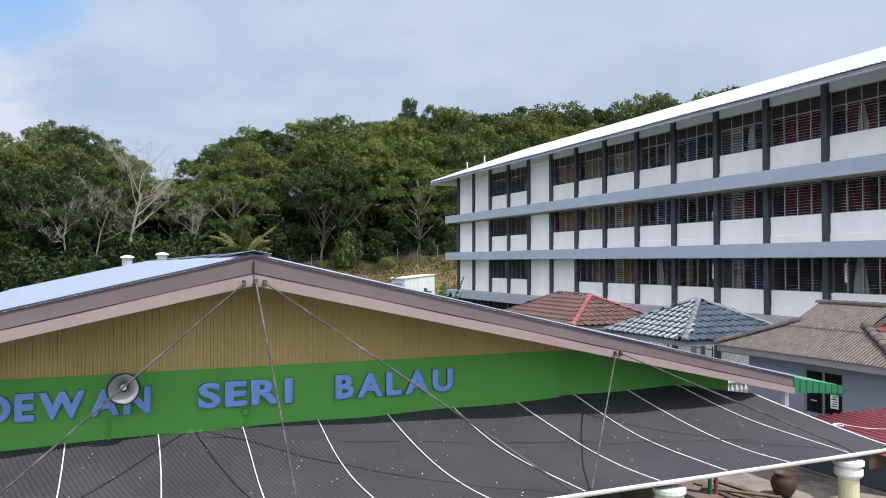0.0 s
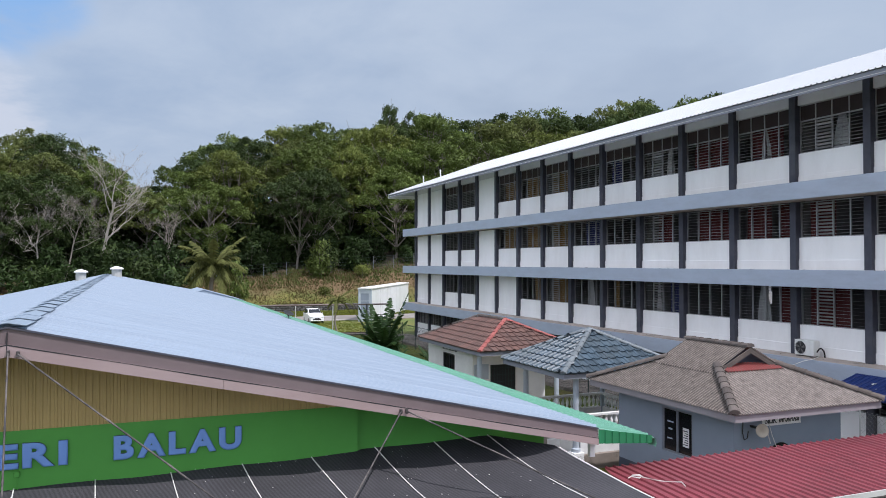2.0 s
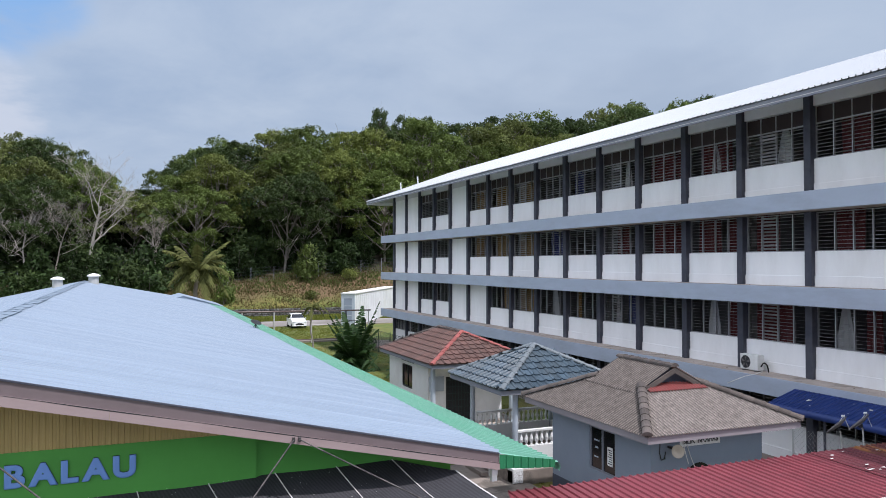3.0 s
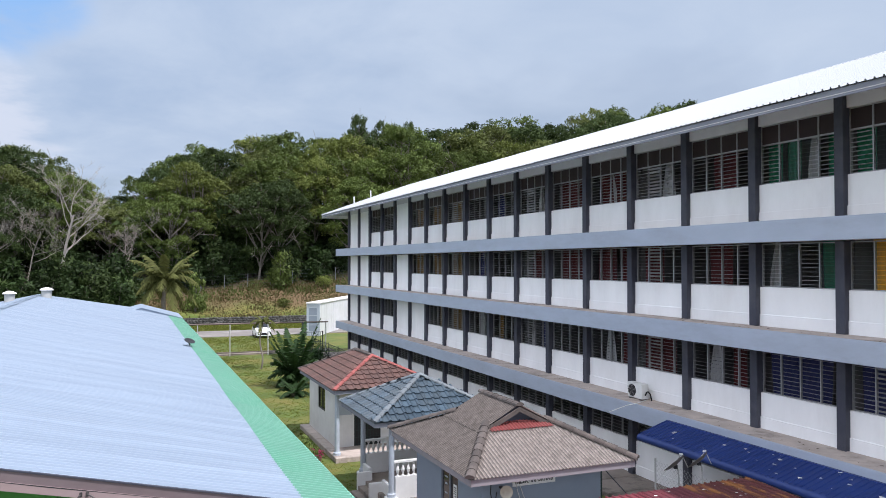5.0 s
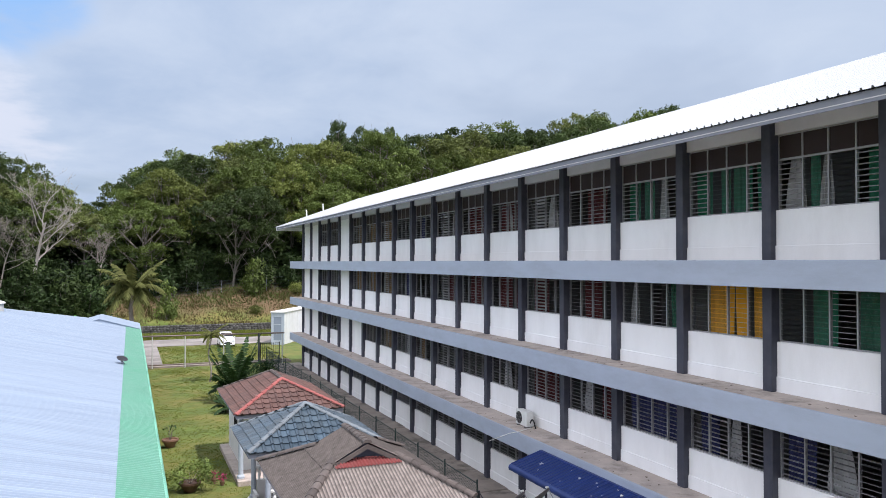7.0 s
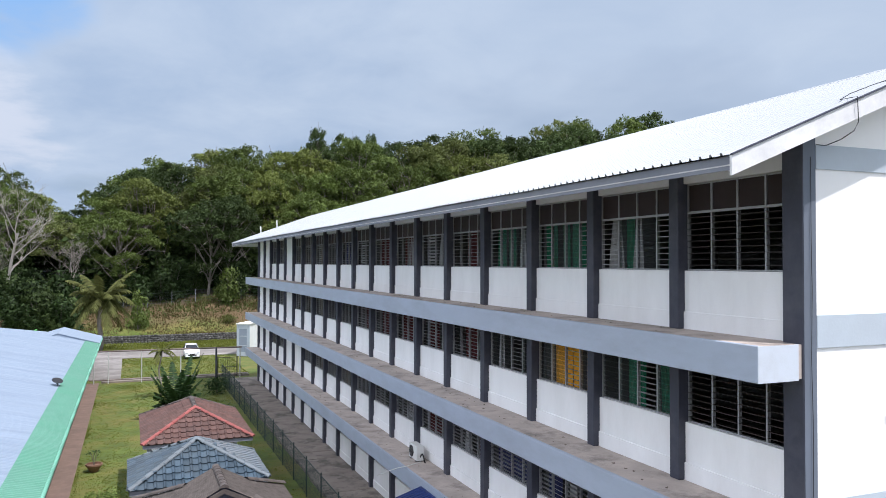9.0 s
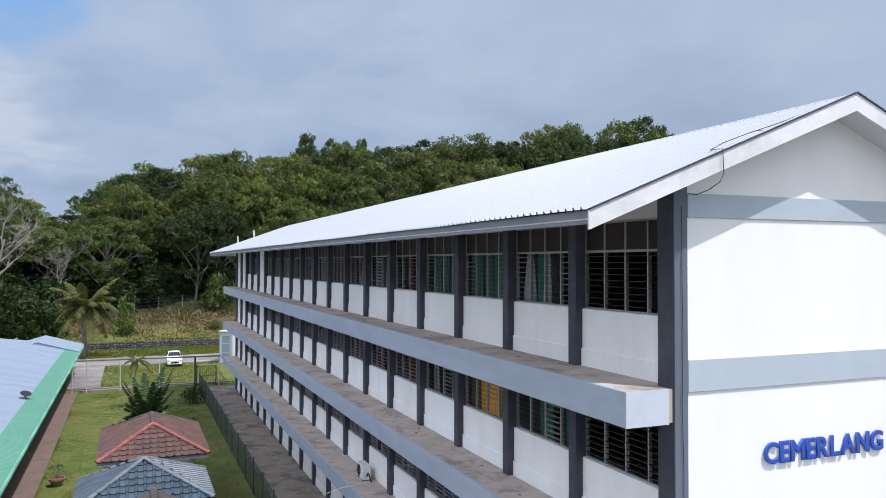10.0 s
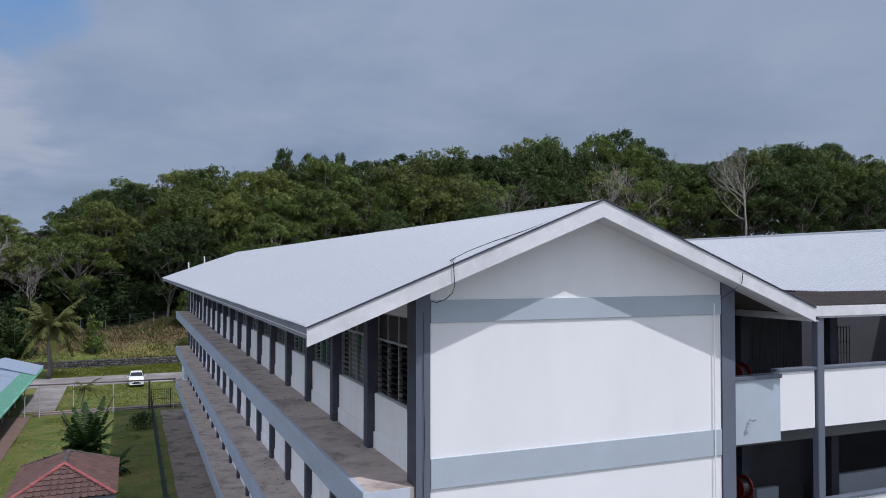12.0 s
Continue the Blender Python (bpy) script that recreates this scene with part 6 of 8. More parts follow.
def build_red_hut():
    hut = thing("red_roofed_hut", (18.8, 29.6, 0), "small white hut with a red-brown tiled hip roof", "hut")
    part("floor", boxes((16.55, 21.2, 26.2, 33.5, -0.2, 0.12), bevel=0.02), CONCRETE, hut, "pale concrete plinth")
    # walls with a window opening on the long side
    part("wall", boxes((17.0, 17.15, 28.0, 30.0, 0.12, 2.82), (17.0, 17.15, 31.4, 33.3, 0.12, 2.82), (17.0, 17.15, 30.0, 31.4, 0.12, 1.35), (17.0, 17.15, 30.0, 31.4, 2.42, 2.82)), HUT_WHITE, hut, "white plastered wall")
    part("wall", boxes((17.15, 17.85, 28.0, 28.15, 0.12, 2.82), (19.1, 20.6, 28.0, 28.15, 0.12, 2.82), (17.85, 19.1, 28.0, 28.15, 2.15, 2.82)), HUT_WHITE, hut, "white plastered wall")
    part("wall", boxes((20.45, 20.6, 28.15, 33.3, 0.12, 2.82), (17.15, 20.45, 33.15, 33.3, 0.12, 2.82)), HUT_WHITE, hut, "white plastered wall")
    win = part("window", boxes((17.02, 17.10, 30.0, 30.06, 1.35, 2.42), (17.02, 17.10, 31.34, 31.4, 1.35, 2.42), (17.02, 17.10, 30.06, 31.34, 1.35, 1.41), (17.02, 17.10, 30.06, 31.34, 2.36, 2.42), (17.03, 17.09, 30.68, 30.72, 1.41, 2.36)), DARK, hut, "dark framed window")
    part("pane", boxes((17.06, 17.07, 30.06, 30.68, 1.41, 2.36)), GLASS_DARK, win)
    part("pane", boxes((17.06, 17.07, 30.72, 31.34, 1.41, 2.36)), GLASS_DARK, win)
    door = part("door", boxes((17.85, 19.1, 28.04, 28.10, 0.12, 2.15)), DARK, hut, "dark barred door")
    bm = bmesh.new()
    for i in range(9):
        rod(bm, (17.91 + i * 0.14, 28.02, 0.15), (17.91 + i * 0.14, 28.02, 2.1), 0.012, n=6)
    for j in range(7):
        rod(bm, (17.86, 28.01, 0.2 + j * 0.3), (19.09, 28.01, 0.2 + j * 0.3), 0.012, n=6)
    part("grille", bm, FENCE, door)
    part("notice_board", boxes((17.06, 17.74, 27.96, 28.0, 1.55, 2.2)), PILLAR, hut, "grey board")
    bm = bmesh.new()
    for i in range(5):
        box(bm, 16.985, 16.999, 29.75 + i * 0.36, 29.98 + i * 0.36, 2.56, 2.62)
    part("vent", bm, DARK, hut)
    for x in (16.74, 20.45):
        round_column(hut, x, 26.75, 0.12, 2.82, 0.11, PILLAR)
    hip_roof(hut, 16.42, 21.2, 26.1, 33.2, 2.97, 4.07, 28.45, 31.2, TILE_RED, CAP_RED, 0.33, 0.36, 3, CAP_GREY)
    pot_plant("flower_pot", (15.95, 27.4, 0.0), 0.13, "small pot of magenta flowers beside the hut", PETAL, 0)
    pot_plant("flower_pot", (16.25, 27.0, 0.0), 0.10, "small pot of magenta flowers beside the hut", PETAL, 1)
    return hut


def pot_plant(name, at, r, label, leaf, seed):
    p = thing(name, at, label, "potted plant", "flower pots by the hut")
    x, y, z = at
    part("pot", lathe(bmesh.new(), at, [(r * 0.7, 0), (r, r * 1.2), (r * 1.12, r * 1.35), (r * 1.12, r * 1.6), (r * 0.9, r * 1.6), (r * 0.85, r * 1.3)], 14), POT, p)
    rng = random.Random(seed + 50)
    verts, faces = [], []
    for i in range(70):
        a, h, s = rng.uniform(0, 6.3), rng.uniform(0.05, 0.35), rng.uniform(0.03, 0.06)
        d = rng.uniform(0, r * 1.6)
        c = Vector((x + d * math.cos(a), y + d * math.sin(a), z + r * 1.5 + h))
        t = Vector((rng.gauss(0, 1), rng.gauss(0, 1), rng.gauss(0, 0.6))).normalized()
        b = t.orthogonal().normalized()
        k = len(verts)
        verts += [c - t * s, c + b * s * 0.5, c + t * s, c - b * s * 0.5]
        faces.append((k, k + 1, k + 2, k + 3))
    raw("bloom", verts, faces, leaf, p)


def build_blue_hut():
    hut = thing("blue_roofed_pavilion", (18.5, 21.1, 0), "open pavilion with a blue tiled pyramid roof and white balustrades", "pavilion")
    xa, xb, ya, yb = 16.92, 20.25, 19.42, 22.80
    part("floor", boxes((xa - 0.2, xb + 0.2, ya - 0.2, yb + 0.2, -0.2, 0.42), bevel=0.02), APRON, hut, "grey raised floor")
    for x in (xa, xb):
        for y in (ya, yb):
            part("plinth", boxes((x - 0.2, x + 0.2, y - 0.2, y + 0.2, 0.0, 0.5), bevel=0.02), HUT_WHITE, hut)
            round_column(hut, x, y, 0.5, 3.0, 0.10, PILLAR)
    for y in (ya, yb):
        part("low_wall", boxes((xa + 0.12, xb - 0.12, y - 0.08, y + 0.08, 0.42, 1.17)), HUT_WHITE, hut, "white low wall")
        balustrade(hut, (xa + 0.12, y), (xb - 0.12, y), 1.17)
    part("low_wall", boxes((xb - 0.08, xb + 0.08, ya + 0.12, yb - 0.12, 0.42, 1.17)), HUT_WHITE, hut, "white low wall")
    balustrade(hut, (xb, ya + 0.12), (xb, yb - 0.12), 1.17)
    for row in ((xa - 0.5, xa + 0.06, ya + 0.9, ya + 1.02, 0, 0.75), (xa - 0.5, xa + 0.06, yb - 1.0, yb - 0.88, 0, 0.75), (xa - 0.06, xa + 0.06, ya + 0.15, ya + 0.9, 0.42, 0.85), (xa - 0.06, xa + 0.06, yb - 0.88, yb - 0.15, 0.42, 0.85)):
        part("low_wall", boxes(row, bevel=0.015), HUT_WHITE, hut, "white stair wall")
    part("step", boxes((xa - 0.48, xa - 0.2, ya + 1.02, yb - 1.0, 0, 0.28), (xa - 0.76, xa - 0.48, ya + 1.02, yb - 1.0, 0, 0.14), bevel=0.01), APRON, hut, "concrete steps")
    hip_roof(hut, 16.15, 20.95, 18.95, 23.25, 3.12, 4.28, 21.05, 21.15, TILE_BLUE, CAP_BLUE, 0.31, 0.34, 9)
    return hut


def build_grey_hut():
    hut = thing("grey_hut", (18.6, 14.7, 0), "grey-blue painted office hut with a weathered corrugated gablet roof", "hut")
    x0, x1, y0, y1 = 16.78, 20.35, 12.42, 17.1
    wy0, wy1, wz0, wz1 = 13.9, 15.12, 1.60, 2.80
    part("floor", boxes((x0 - 0.15, x1 + 0.15, y0 - 0.15, y1 + 0.15, -0.2, 0.1)), APRON, hut)
    part("wall", boxes((x0, x0 + 0.15, y0, wy0, 0.95, 3.1), (x0, x0 + 0.15, wy1, y1, 0.95, 3.1), (x0, x0 + 0.15, wy0, wy1, 0.95, wz0), (x0, x0 + 0.15, wy0, wy1, wz1, 3.1)), HUT_GREY, hut, "grey-blue painted wall")
    part("wall", boxes((x0 + 0.15, x1, y0, y0 + 0.15, 0.95, 3.1)), HUT_GREY, hut, "grey-blue painted wall")
    part("wall", boxes((x1 - 0.15, x1, y0 + 0.15, y1, 0.95, 3.1), (x0 + 0.15, x1 - 0.15, y1 - 0.15, y1, 0.95, 3.1)), HUT_GREY, hut, "grey-blue painted wall")
    part("base_wall", boxes((x0 - 0.006, x1 + 0.006, y0 - 0.006, y1 + 0.006, 0.1, 0.95)), HUT_BASE, hut, "dark painted base")
    win = part("window", boxes((x0 + 0.02, x0 + 0.09, wy0, wy0 + 0.05, wz0, wz1), (x0 + 0.02, x0 + 0.09, wy1 - 0.05, wy1, wz0, wz1), (x0 + 0.02, x0 + 0.09, wy0 + 0.05, wy1 - 0.05, wz0, wz0 + 0.05), (x0 + 0.02, x0 + 0.09, wy0 + 0.05, wy1 - 0.05, wz1 - 0.05, wz1), (x0 + 0.01, x0 + 0.09, 14.49, 14.54, wz0 + 0.05, wz1 - 0.05)), FASCIA, hut, "grey framed sliding window")
    part("pane", boxes((x0 + 0.05, x0 + 0.058, wy0 + 0.05, 14.49, wz0 + 0.05, wz1 - 0.05)), GLASS_DARK, win)
    part("pane", boxes((x0 + 0.05, x0 + 0.058, 14.54, wy1 - 0.05, wz0 + 0.05, wz1 - 0.05)), GLASS_DARK, win)
    notice = part("notice", boxes((x0 + 0.042, x0 + 0.047, 14.08, 14.32, 1.85, 2.35)), PAPER, win, "white printed notice")
    bm = bmesh.new()
    for j in range(7):
        box(bm, x0 + 0.038, x0 + 0.0415, 14.11, 14.29 - 0.03 * (j % 3), 1.90 + j * 0.06, 1.925 + j * 0.06)
    part("print", bm, INK, win, "lines of print")
    for ya, yb, za, zb in ((14.75, 14.95, 1.95, 1.98), (14.75, 14.9, 2.2, 2.25), (14.7, 14.95, 2.4, 2.44)):
        part("sticker", boxes((x0 + 0.044, x0 + 0.049, ya, yb, za, zb)), PILLAR, win)
    # arched opening on the front
    bm = bmesh.new()
    n = 16
    ring = [bm.verts.new((18.25 + 0.42 * math.cos(math.pi * i / n), y0 - 0.012, 1.85 + 0.40 * math.sin(math.pi * i / n))) for i in range(n + 1)]
    ring += [bm.verts.new((17.83, y0 - 0.012, 1.05)), bm.verts.new((18.67, y0 - 0.012, 1.05))]
    bm.faces.new(ring)
    part("arched_window", bm, GLASS_DARK, hut, "dark arched window")
    part("poster", boxes((18.0, 18.25, y0 - 0.03, y0 - 0.015, 1.9, 2.06), (18.3, 18.5, y0 - 0.03, y0 - 0.015, 1.88, 2.0)), PILLAR, hut)
    # roof: four corrugated slopes, the end slopes stop at small gablets
    ex0, ex1, ey0, ey1, ze, zr = 16.12, 21.02, 11.68, 17.78, 3.20, 4.46
    rx, half = (ex0 + ex1) / 2, (ex1 - ex0) / 2
    ls = math.hypot(half, zr - ze)
    g0, g1, gz = 13.93, 15.95, 3.98
    cut = (gz - ze) / (zr - ze)

    def side(u):
        y = ey0 + u
        if y < g0 - 0.18:
            return ls * cut * (y - ey0) / (g0 - ey0)
        if y > g1 + 0.18:
            return ls * cut * (ey1 - y) / (ey1 - g1)
        return ls
    lap = ls * 0.52
    v, f = corrugated((ex0, ey0, ze), (0, 1, 0), (half, 0, zr - ze), ey1 - ey0, lambda u: 0.0, lambda u: max(0.02, min(lap, side(u))), 0.1, 0.042, "sine", 0.008, rows=3)
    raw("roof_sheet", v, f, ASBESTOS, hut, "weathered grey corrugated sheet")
    v, f = corrugated((ex0, ey0 + 1.7, ze + 0.028), (0, 1, 0), (half, 0, zr - ze), ey1 - ey0 - 3.3, lambda u: min(lap - 0.1, side(u + 1.7) - 0.02), lambda u: side(u + 1.7), 0.1, 0.042, "sine", 0.008, rows=3)
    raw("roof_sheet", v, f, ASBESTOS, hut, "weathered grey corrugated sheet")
    lap = ls * 0.52
    v, f = corrugated((ex1, ey0, ze), (0, 1, 0), (-half, 0, zr - ze), ey1 - ey0, lambda u: 0.0, lambda u: max(0.02, min(lap, side(u))), 0.1, 0.042, "sine", 0.008, rows=3)
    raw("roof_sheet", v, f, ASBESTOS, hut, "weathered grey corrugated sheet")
    v, f = corrugated((ex1, ey0 + 1.7, ze + 0.028), (0, 1, 0), (-half, 0, zr - ze), ey1 - ey0 - 3.3, lambda u: min(lap - 0.1, side(u + 1.7) - 0.02), lambda u: side(u + 1.7), 0.1, 0.042, "sine", 0.008, rows=3)
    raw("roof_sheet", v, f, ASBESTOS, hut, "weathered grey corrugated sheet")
    w = half * (1 - cut)
    for yy, gy, s in ((ey0, g0, 1), (ey1, g1, -1)):
        run = abs(gy - yy)
        le = math.hypot(run, gz - ze)

        def end(u):
            d = abs(u - half)
            return le if d < w else le * max(0.02, (half - d) / (half - w))
        v, f = corrugated((ex0, yy, ze), (1, 0, 0), (0, s * run, gz - ze), 2 * half, lambda u: 0.0, end, 0.1, 0.042, "sine", 0.008, rows=3)
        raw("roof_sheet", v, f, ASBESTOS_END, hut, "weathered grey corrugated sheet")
        bm = bmesh.new()
        y = gy + s * 0.04
        a = [bm.verts.new((x, y, z)) for x, z in ((rx - w, gz - 0.02), (rx + w, gz - 0.02), (rx, zr - 0.02))]
        b = [bm.verts.new((x, y + s * 0.05, z)) for x, z in ((rx - w, gz - 0.02), (rx + w, gz - 0.02), (rx, zr - 0.02))]
        bm.faces.new(a), bm.faces.new(b[::-1])
        for i in range(3):
            j = (i + 1) % 3
            bm.faces.new((a[j], a[i], b[i], b[j]))
        bmesh.ops.recalc_face_normals(bm, faces=bm.faces)
        part("gablet", bm, HUT_BASE, hut, "dark gablet board")
        # red sheet at the head of the end slope
        v, f = corrugated((rx - w - 0.05, gy - s * 0.42, gz - 0.42 * (gz - ze) / run + 0.045), (1, 0, 0), (0, s * run, gz - ze), 2 * w + 0.1, lambda u: 0.0, lambda u: 0.44 - 0.34 * abs(u / (w + 0.05) - 1) ** 2, 0.1, 0.034, "sine", 0.008)
        raw("flashing", v, f, FLASH_RED, hut, "faded red flashing sheet")
        for sx in (-1, 1):
            bm = bmesh.new()
            a, b = Vector((rx, gy - s * 0.25, zr - 0.01)), Vector((rx + sx * (w + 0.1), gy - s * 0.2, gz - 0.06))
            d = Vector((0, 0, -0.14))
            e = Vector((0, s * 0.03, 0))
            q = [bm.verts.new(p) for p in (a, b, b + d, a + d, a + e, b + e, b + d + e, a + d + e)]
            for ids in ((0, 1, 2, 3), (7, 6, 5, 4), (0, 4, 5, 1), (3, 2, 6, 7), (0, 3, 7, 4), (1, 5, 6, 2)):
                bm.faces.new([q[i] for i in ids])
            part("gablet_barge", bm, CAP_GREY, hut, "weathered gablet barge")
        for sx in (-1, 1):
            cap_row(hut, (rx + sx * half, yy, ze + 0.05), (rx + sx * w, gy, gz + 0.05), 0.12, CAP_GREY, 0.3)
    cap_row(hut, (rx, g0 - 0.25, zr + 0.02), (rx, g1 + 0.25, zr + 0.02), 0.12, CAP_GREY, 0.3)
    part("eave_board", boxes((ex0 + 0.05, ex0 + 0.08, ey0 + 0.05, ey1 - 0.05, ze - 0.18, ze - 0.005), (ex1 - 0.08, ex1 - 0.05, ey0 + 0.05, ey1 - 0.05, ze - 0.18, ze - 0.005),
                             (ex0 + 0.08, ex1 - 0.08, ey0 + 0.05, ey0 + 0.08, ze - 0.18, ze - 0.005), (ex0 + 0.08, ex1 - 0.08, ey1 - 0.08, ey1 - 0.05, ze - 0.18, ze - 0.005)), HUT_EAVE, hut, "dusty mauve eave board")
    part("ceiling", boxes((ex0 + 0.09, ex1 - 0.09, ey0 + 0.09, ey1 - 0.09, ze - 0.1, ze - 0.07)), SOFFIT, hut)
    board = thing("hut_sign", (18.5, y0 - 0.03, 2.75), "white board lettered in black on the hut wall", "sign")
    part("board", boxes((17.66, 18.92, y0 - 0.03, y0 - 0.006, 2.69, 2.97)), PAPER, board)
    letters("letter", "BILIK", 17.73, 18.12, y0 - 0.031, 2.75, 2.90, 0.008, [INK], board, bold=0.02)
    letters("letter", "INFORMASI", 18.20, 18.85, y0 - 0.031, 2.75, 2.90, 0.008, [INK], board, bold=0.02)
    hs = thing("horn_loudspeaker", (17.3, y0, 2.8), "cream horn loudspeaker under the hut eave", "loudspeaker")
    bm = bmesh.new()
    lathe(bm, (0, 0, 0), [(0.035, 0.20), (0.04, 0.12), (0.075, 0.03), (0.155, -0.05), (0.165, -0.06), (0.15, -0.06), (0.06, 0.04), (0.025, 0.10)], 22)
    bm.transform(Matrix.Translation((17.32, y0 - 0.32, 2.68)) @ Matrix.Rotation(radians(-100), 4, "X") @ Matrix.Rotation(radians(18), 4, "Y"))
    part("bell", bm, HORN_CREAM, hs, smooth=True)
    part("bracket", boxes((17.28, 17.36, y0 - 0.2, y0 - 0.004, 2.70, 2.75)), DARK, hs)
    cb = black_cable = thing("loose_cable", (17.0, y0, 2.4), "loose black cable hanging on the hut wall", "cable")
    bm = bmesh.new()
    path_rod(bm, [(17.05, y0 - 0.02, 2.95), (17.02, y0 - 0.03, 2.6), (17.07, y0 - 0.03, 2.42), (17.17, y0 - 0.03, 2.45), (17.2, y0 - 0.03, 2.62)], 0.012)
    part("cable", bm, DARK, cb)
    cb = thing("loose_cable", (17.9, y0, 2.3), "pale cable hanging on the hut wall", "cable")
    bm = bmesh.new()
    path_rod(bm, [(17.72, y0 - 0.04, 2.95), (17.78, y0 - 0.05, 2.6), (17.9, y0 - 0.04, 2.25)], 0.01)
    path_rod(bm, [(17.85, y0 - 0.04, 2.75), (17.95, y0 - 0.05, 2.45), (18.1, y0 - 0.04, 2.15)], 0.01)
    part("cable", bm, CORD, cb)
    return hut, board, hs, black_cable, cb


build_red_hut().location += Vector((0.3, 0.35, 0.07))
build_blue_hut().location += Vector((0.05, 0.15, 0.04))
HUT_SHIFT = Vector((0.24, 0.16, -0.02))
for ob in build_grey_hut():
    ob.location += HUT_SHIFT

# ---------------------------------------------------------------- walkway roofs, awning and ledge things
def build_walkway():
    wk = thing("walkway_roof", (17.5, 8.9, 0), "red ribbed metal walkway roof on steel posts", "canopy")
    ang = radians(-0.5)
    al, up = Vector((math.cos(ang), math.sin(ang), 0)), Vector((-math.sin(ang), math.cos(ang), 0.035))
    corner = Vector((11.65, 8.32, 2.43))
    # the near end is cut aslant along the edge of the net
    v, f = corrugated(tuple(corner), al, up, 9.2, lambda u: 0.0, lambda u: min(3.0, 0.75 + 3.0 * u), 0.20, 0.035, "rib", rows=3, wobble=0.006)
    raw("roof_sheet", v, f, RED_ROOF, wk, "red ribbed metal sheet")
    v, f = corrugated(tuple(corner + al * 9.1 + Vector((0, 0.03, 0.018))), al, up, 1.5, lambda u: 0.0, lambda u: 2.98, 0.20, 0.022, "rib", rows=3, wobble=0.008)
    raw("roof_sheet", v, f, MAROON_ROOF, wk, "dull maroon metal sheet")
    v, f = corrugated(tuple(corner + al * 10.5 + Vector((0, 0.05, 0.03))), al, up, 2.3, lambda u: 0.0, lambda u: 2.95, 0.20, 0.035, "rib", rows=3, wobble=0.01)
    raw("roof_sheet", v, f, RUST_ROOF, wk, "rusted red metal sheet")
    bm = bmesh.new()
    a = corner + Vector((0, -0.03, -0.08))
    b, d, h = a + al * 12.8, up * 0.03, Vector((0, 0, 0.1))
    q = [bm.verts.new(p) for p in (a, b, b + h, a + h, a + d, b + d, b + d + h, a + d + h)]
    for ids in ((0, 1, 2, 3), (7, 6, 5, 4), (0, 4, 5, 1), (3, 2, 6, 7), (0, 3, 7, 4), (1, 5, 6, 2)):
        bm.faces.new([q[i] for i in ids])
    part("edge_board", bm, PALE_POST, wk, "white edge board")
    for i in range(5):
        for s in (0.12, 2.8):
            if i == 0 and s > 1:
                continue
            p = corner + al * (0.4 + i * 3.1) + Vector((up.x, up.y, 0)) * s
            bm = bmesh.new()
            rod(bm, (p.x, p.y, 0), (p.x, p.y, 2.39 + 0.035 * s), 0.04, n=10)
            part("post", bm, PIPE, wk, "steel post")
    for s, first in ((0.15, 0.1), (1.5, 0.6), (2.85, 1.0)):
        bm = bmesh.new()
        a = corner + al * first + up * s - Vector((0, 0, 0.045))
        rod(bm, a, a + al * (12.7 - first), 0.03, n=6)
        part("purlin", bm, PIPE, wk)
    cord = thing("rope", (12.5, 10.3, 2.52), "loose white rope lying on the red roof", "rope")
    v, f = tube([(12.5 + dx, 10.3 + dy, 2.565 + dz) for dx, dy, dz in ((-0.16, 0.1, 0), (-0.05, 0.16, 0.01), (0.04, 0.02, 0), (0.16, 0.1, 0.01), (0.0, 0.2, 0.015), (0.2, 0.22, 0), (0.1, 0.0, 0.02), (0.3, -0.3, 0), (0.62, -0.5, 0), (0.5, -0.75, 0))], 0.012)
    raw("strand", v, f, CORD, cord)
    # torn scraps and sticks strewn on the dull sheets
    rng = random.Random(14)
    verts, faces = [], []
    for i in range(26):
        u, w = (rng.uniform(8.9, 10.4), rng.uniform(0.9, 2.9)) if i < 10 else (rng.uniform(10.6, 12.6), rng.uniform(0.3, 2.8))
        c = corner + al * u + up * w + Vector((0, 0, 0.062 + 0.004 * (i % 3)))
        s, a, k = rng.uniform(0.025, 0.10), rng.uniform(0, 6.3), len(verts)
        for q in range(6):
            d = s * rng.uniform(0.35, 1.2)
            verts.append(tuple(c + Vector((d * math.cos(a + q * 1.047), 0.5 * d * math.sin(a + q * 1.047), 0.02 * rng.random()))))
        faces.append(tuple(range(k, k + 6)))
    tagged(raw("litter", verts, faces, CORD), "white torn scraps strewn on the walkway roof", "litter", kind="stuff")


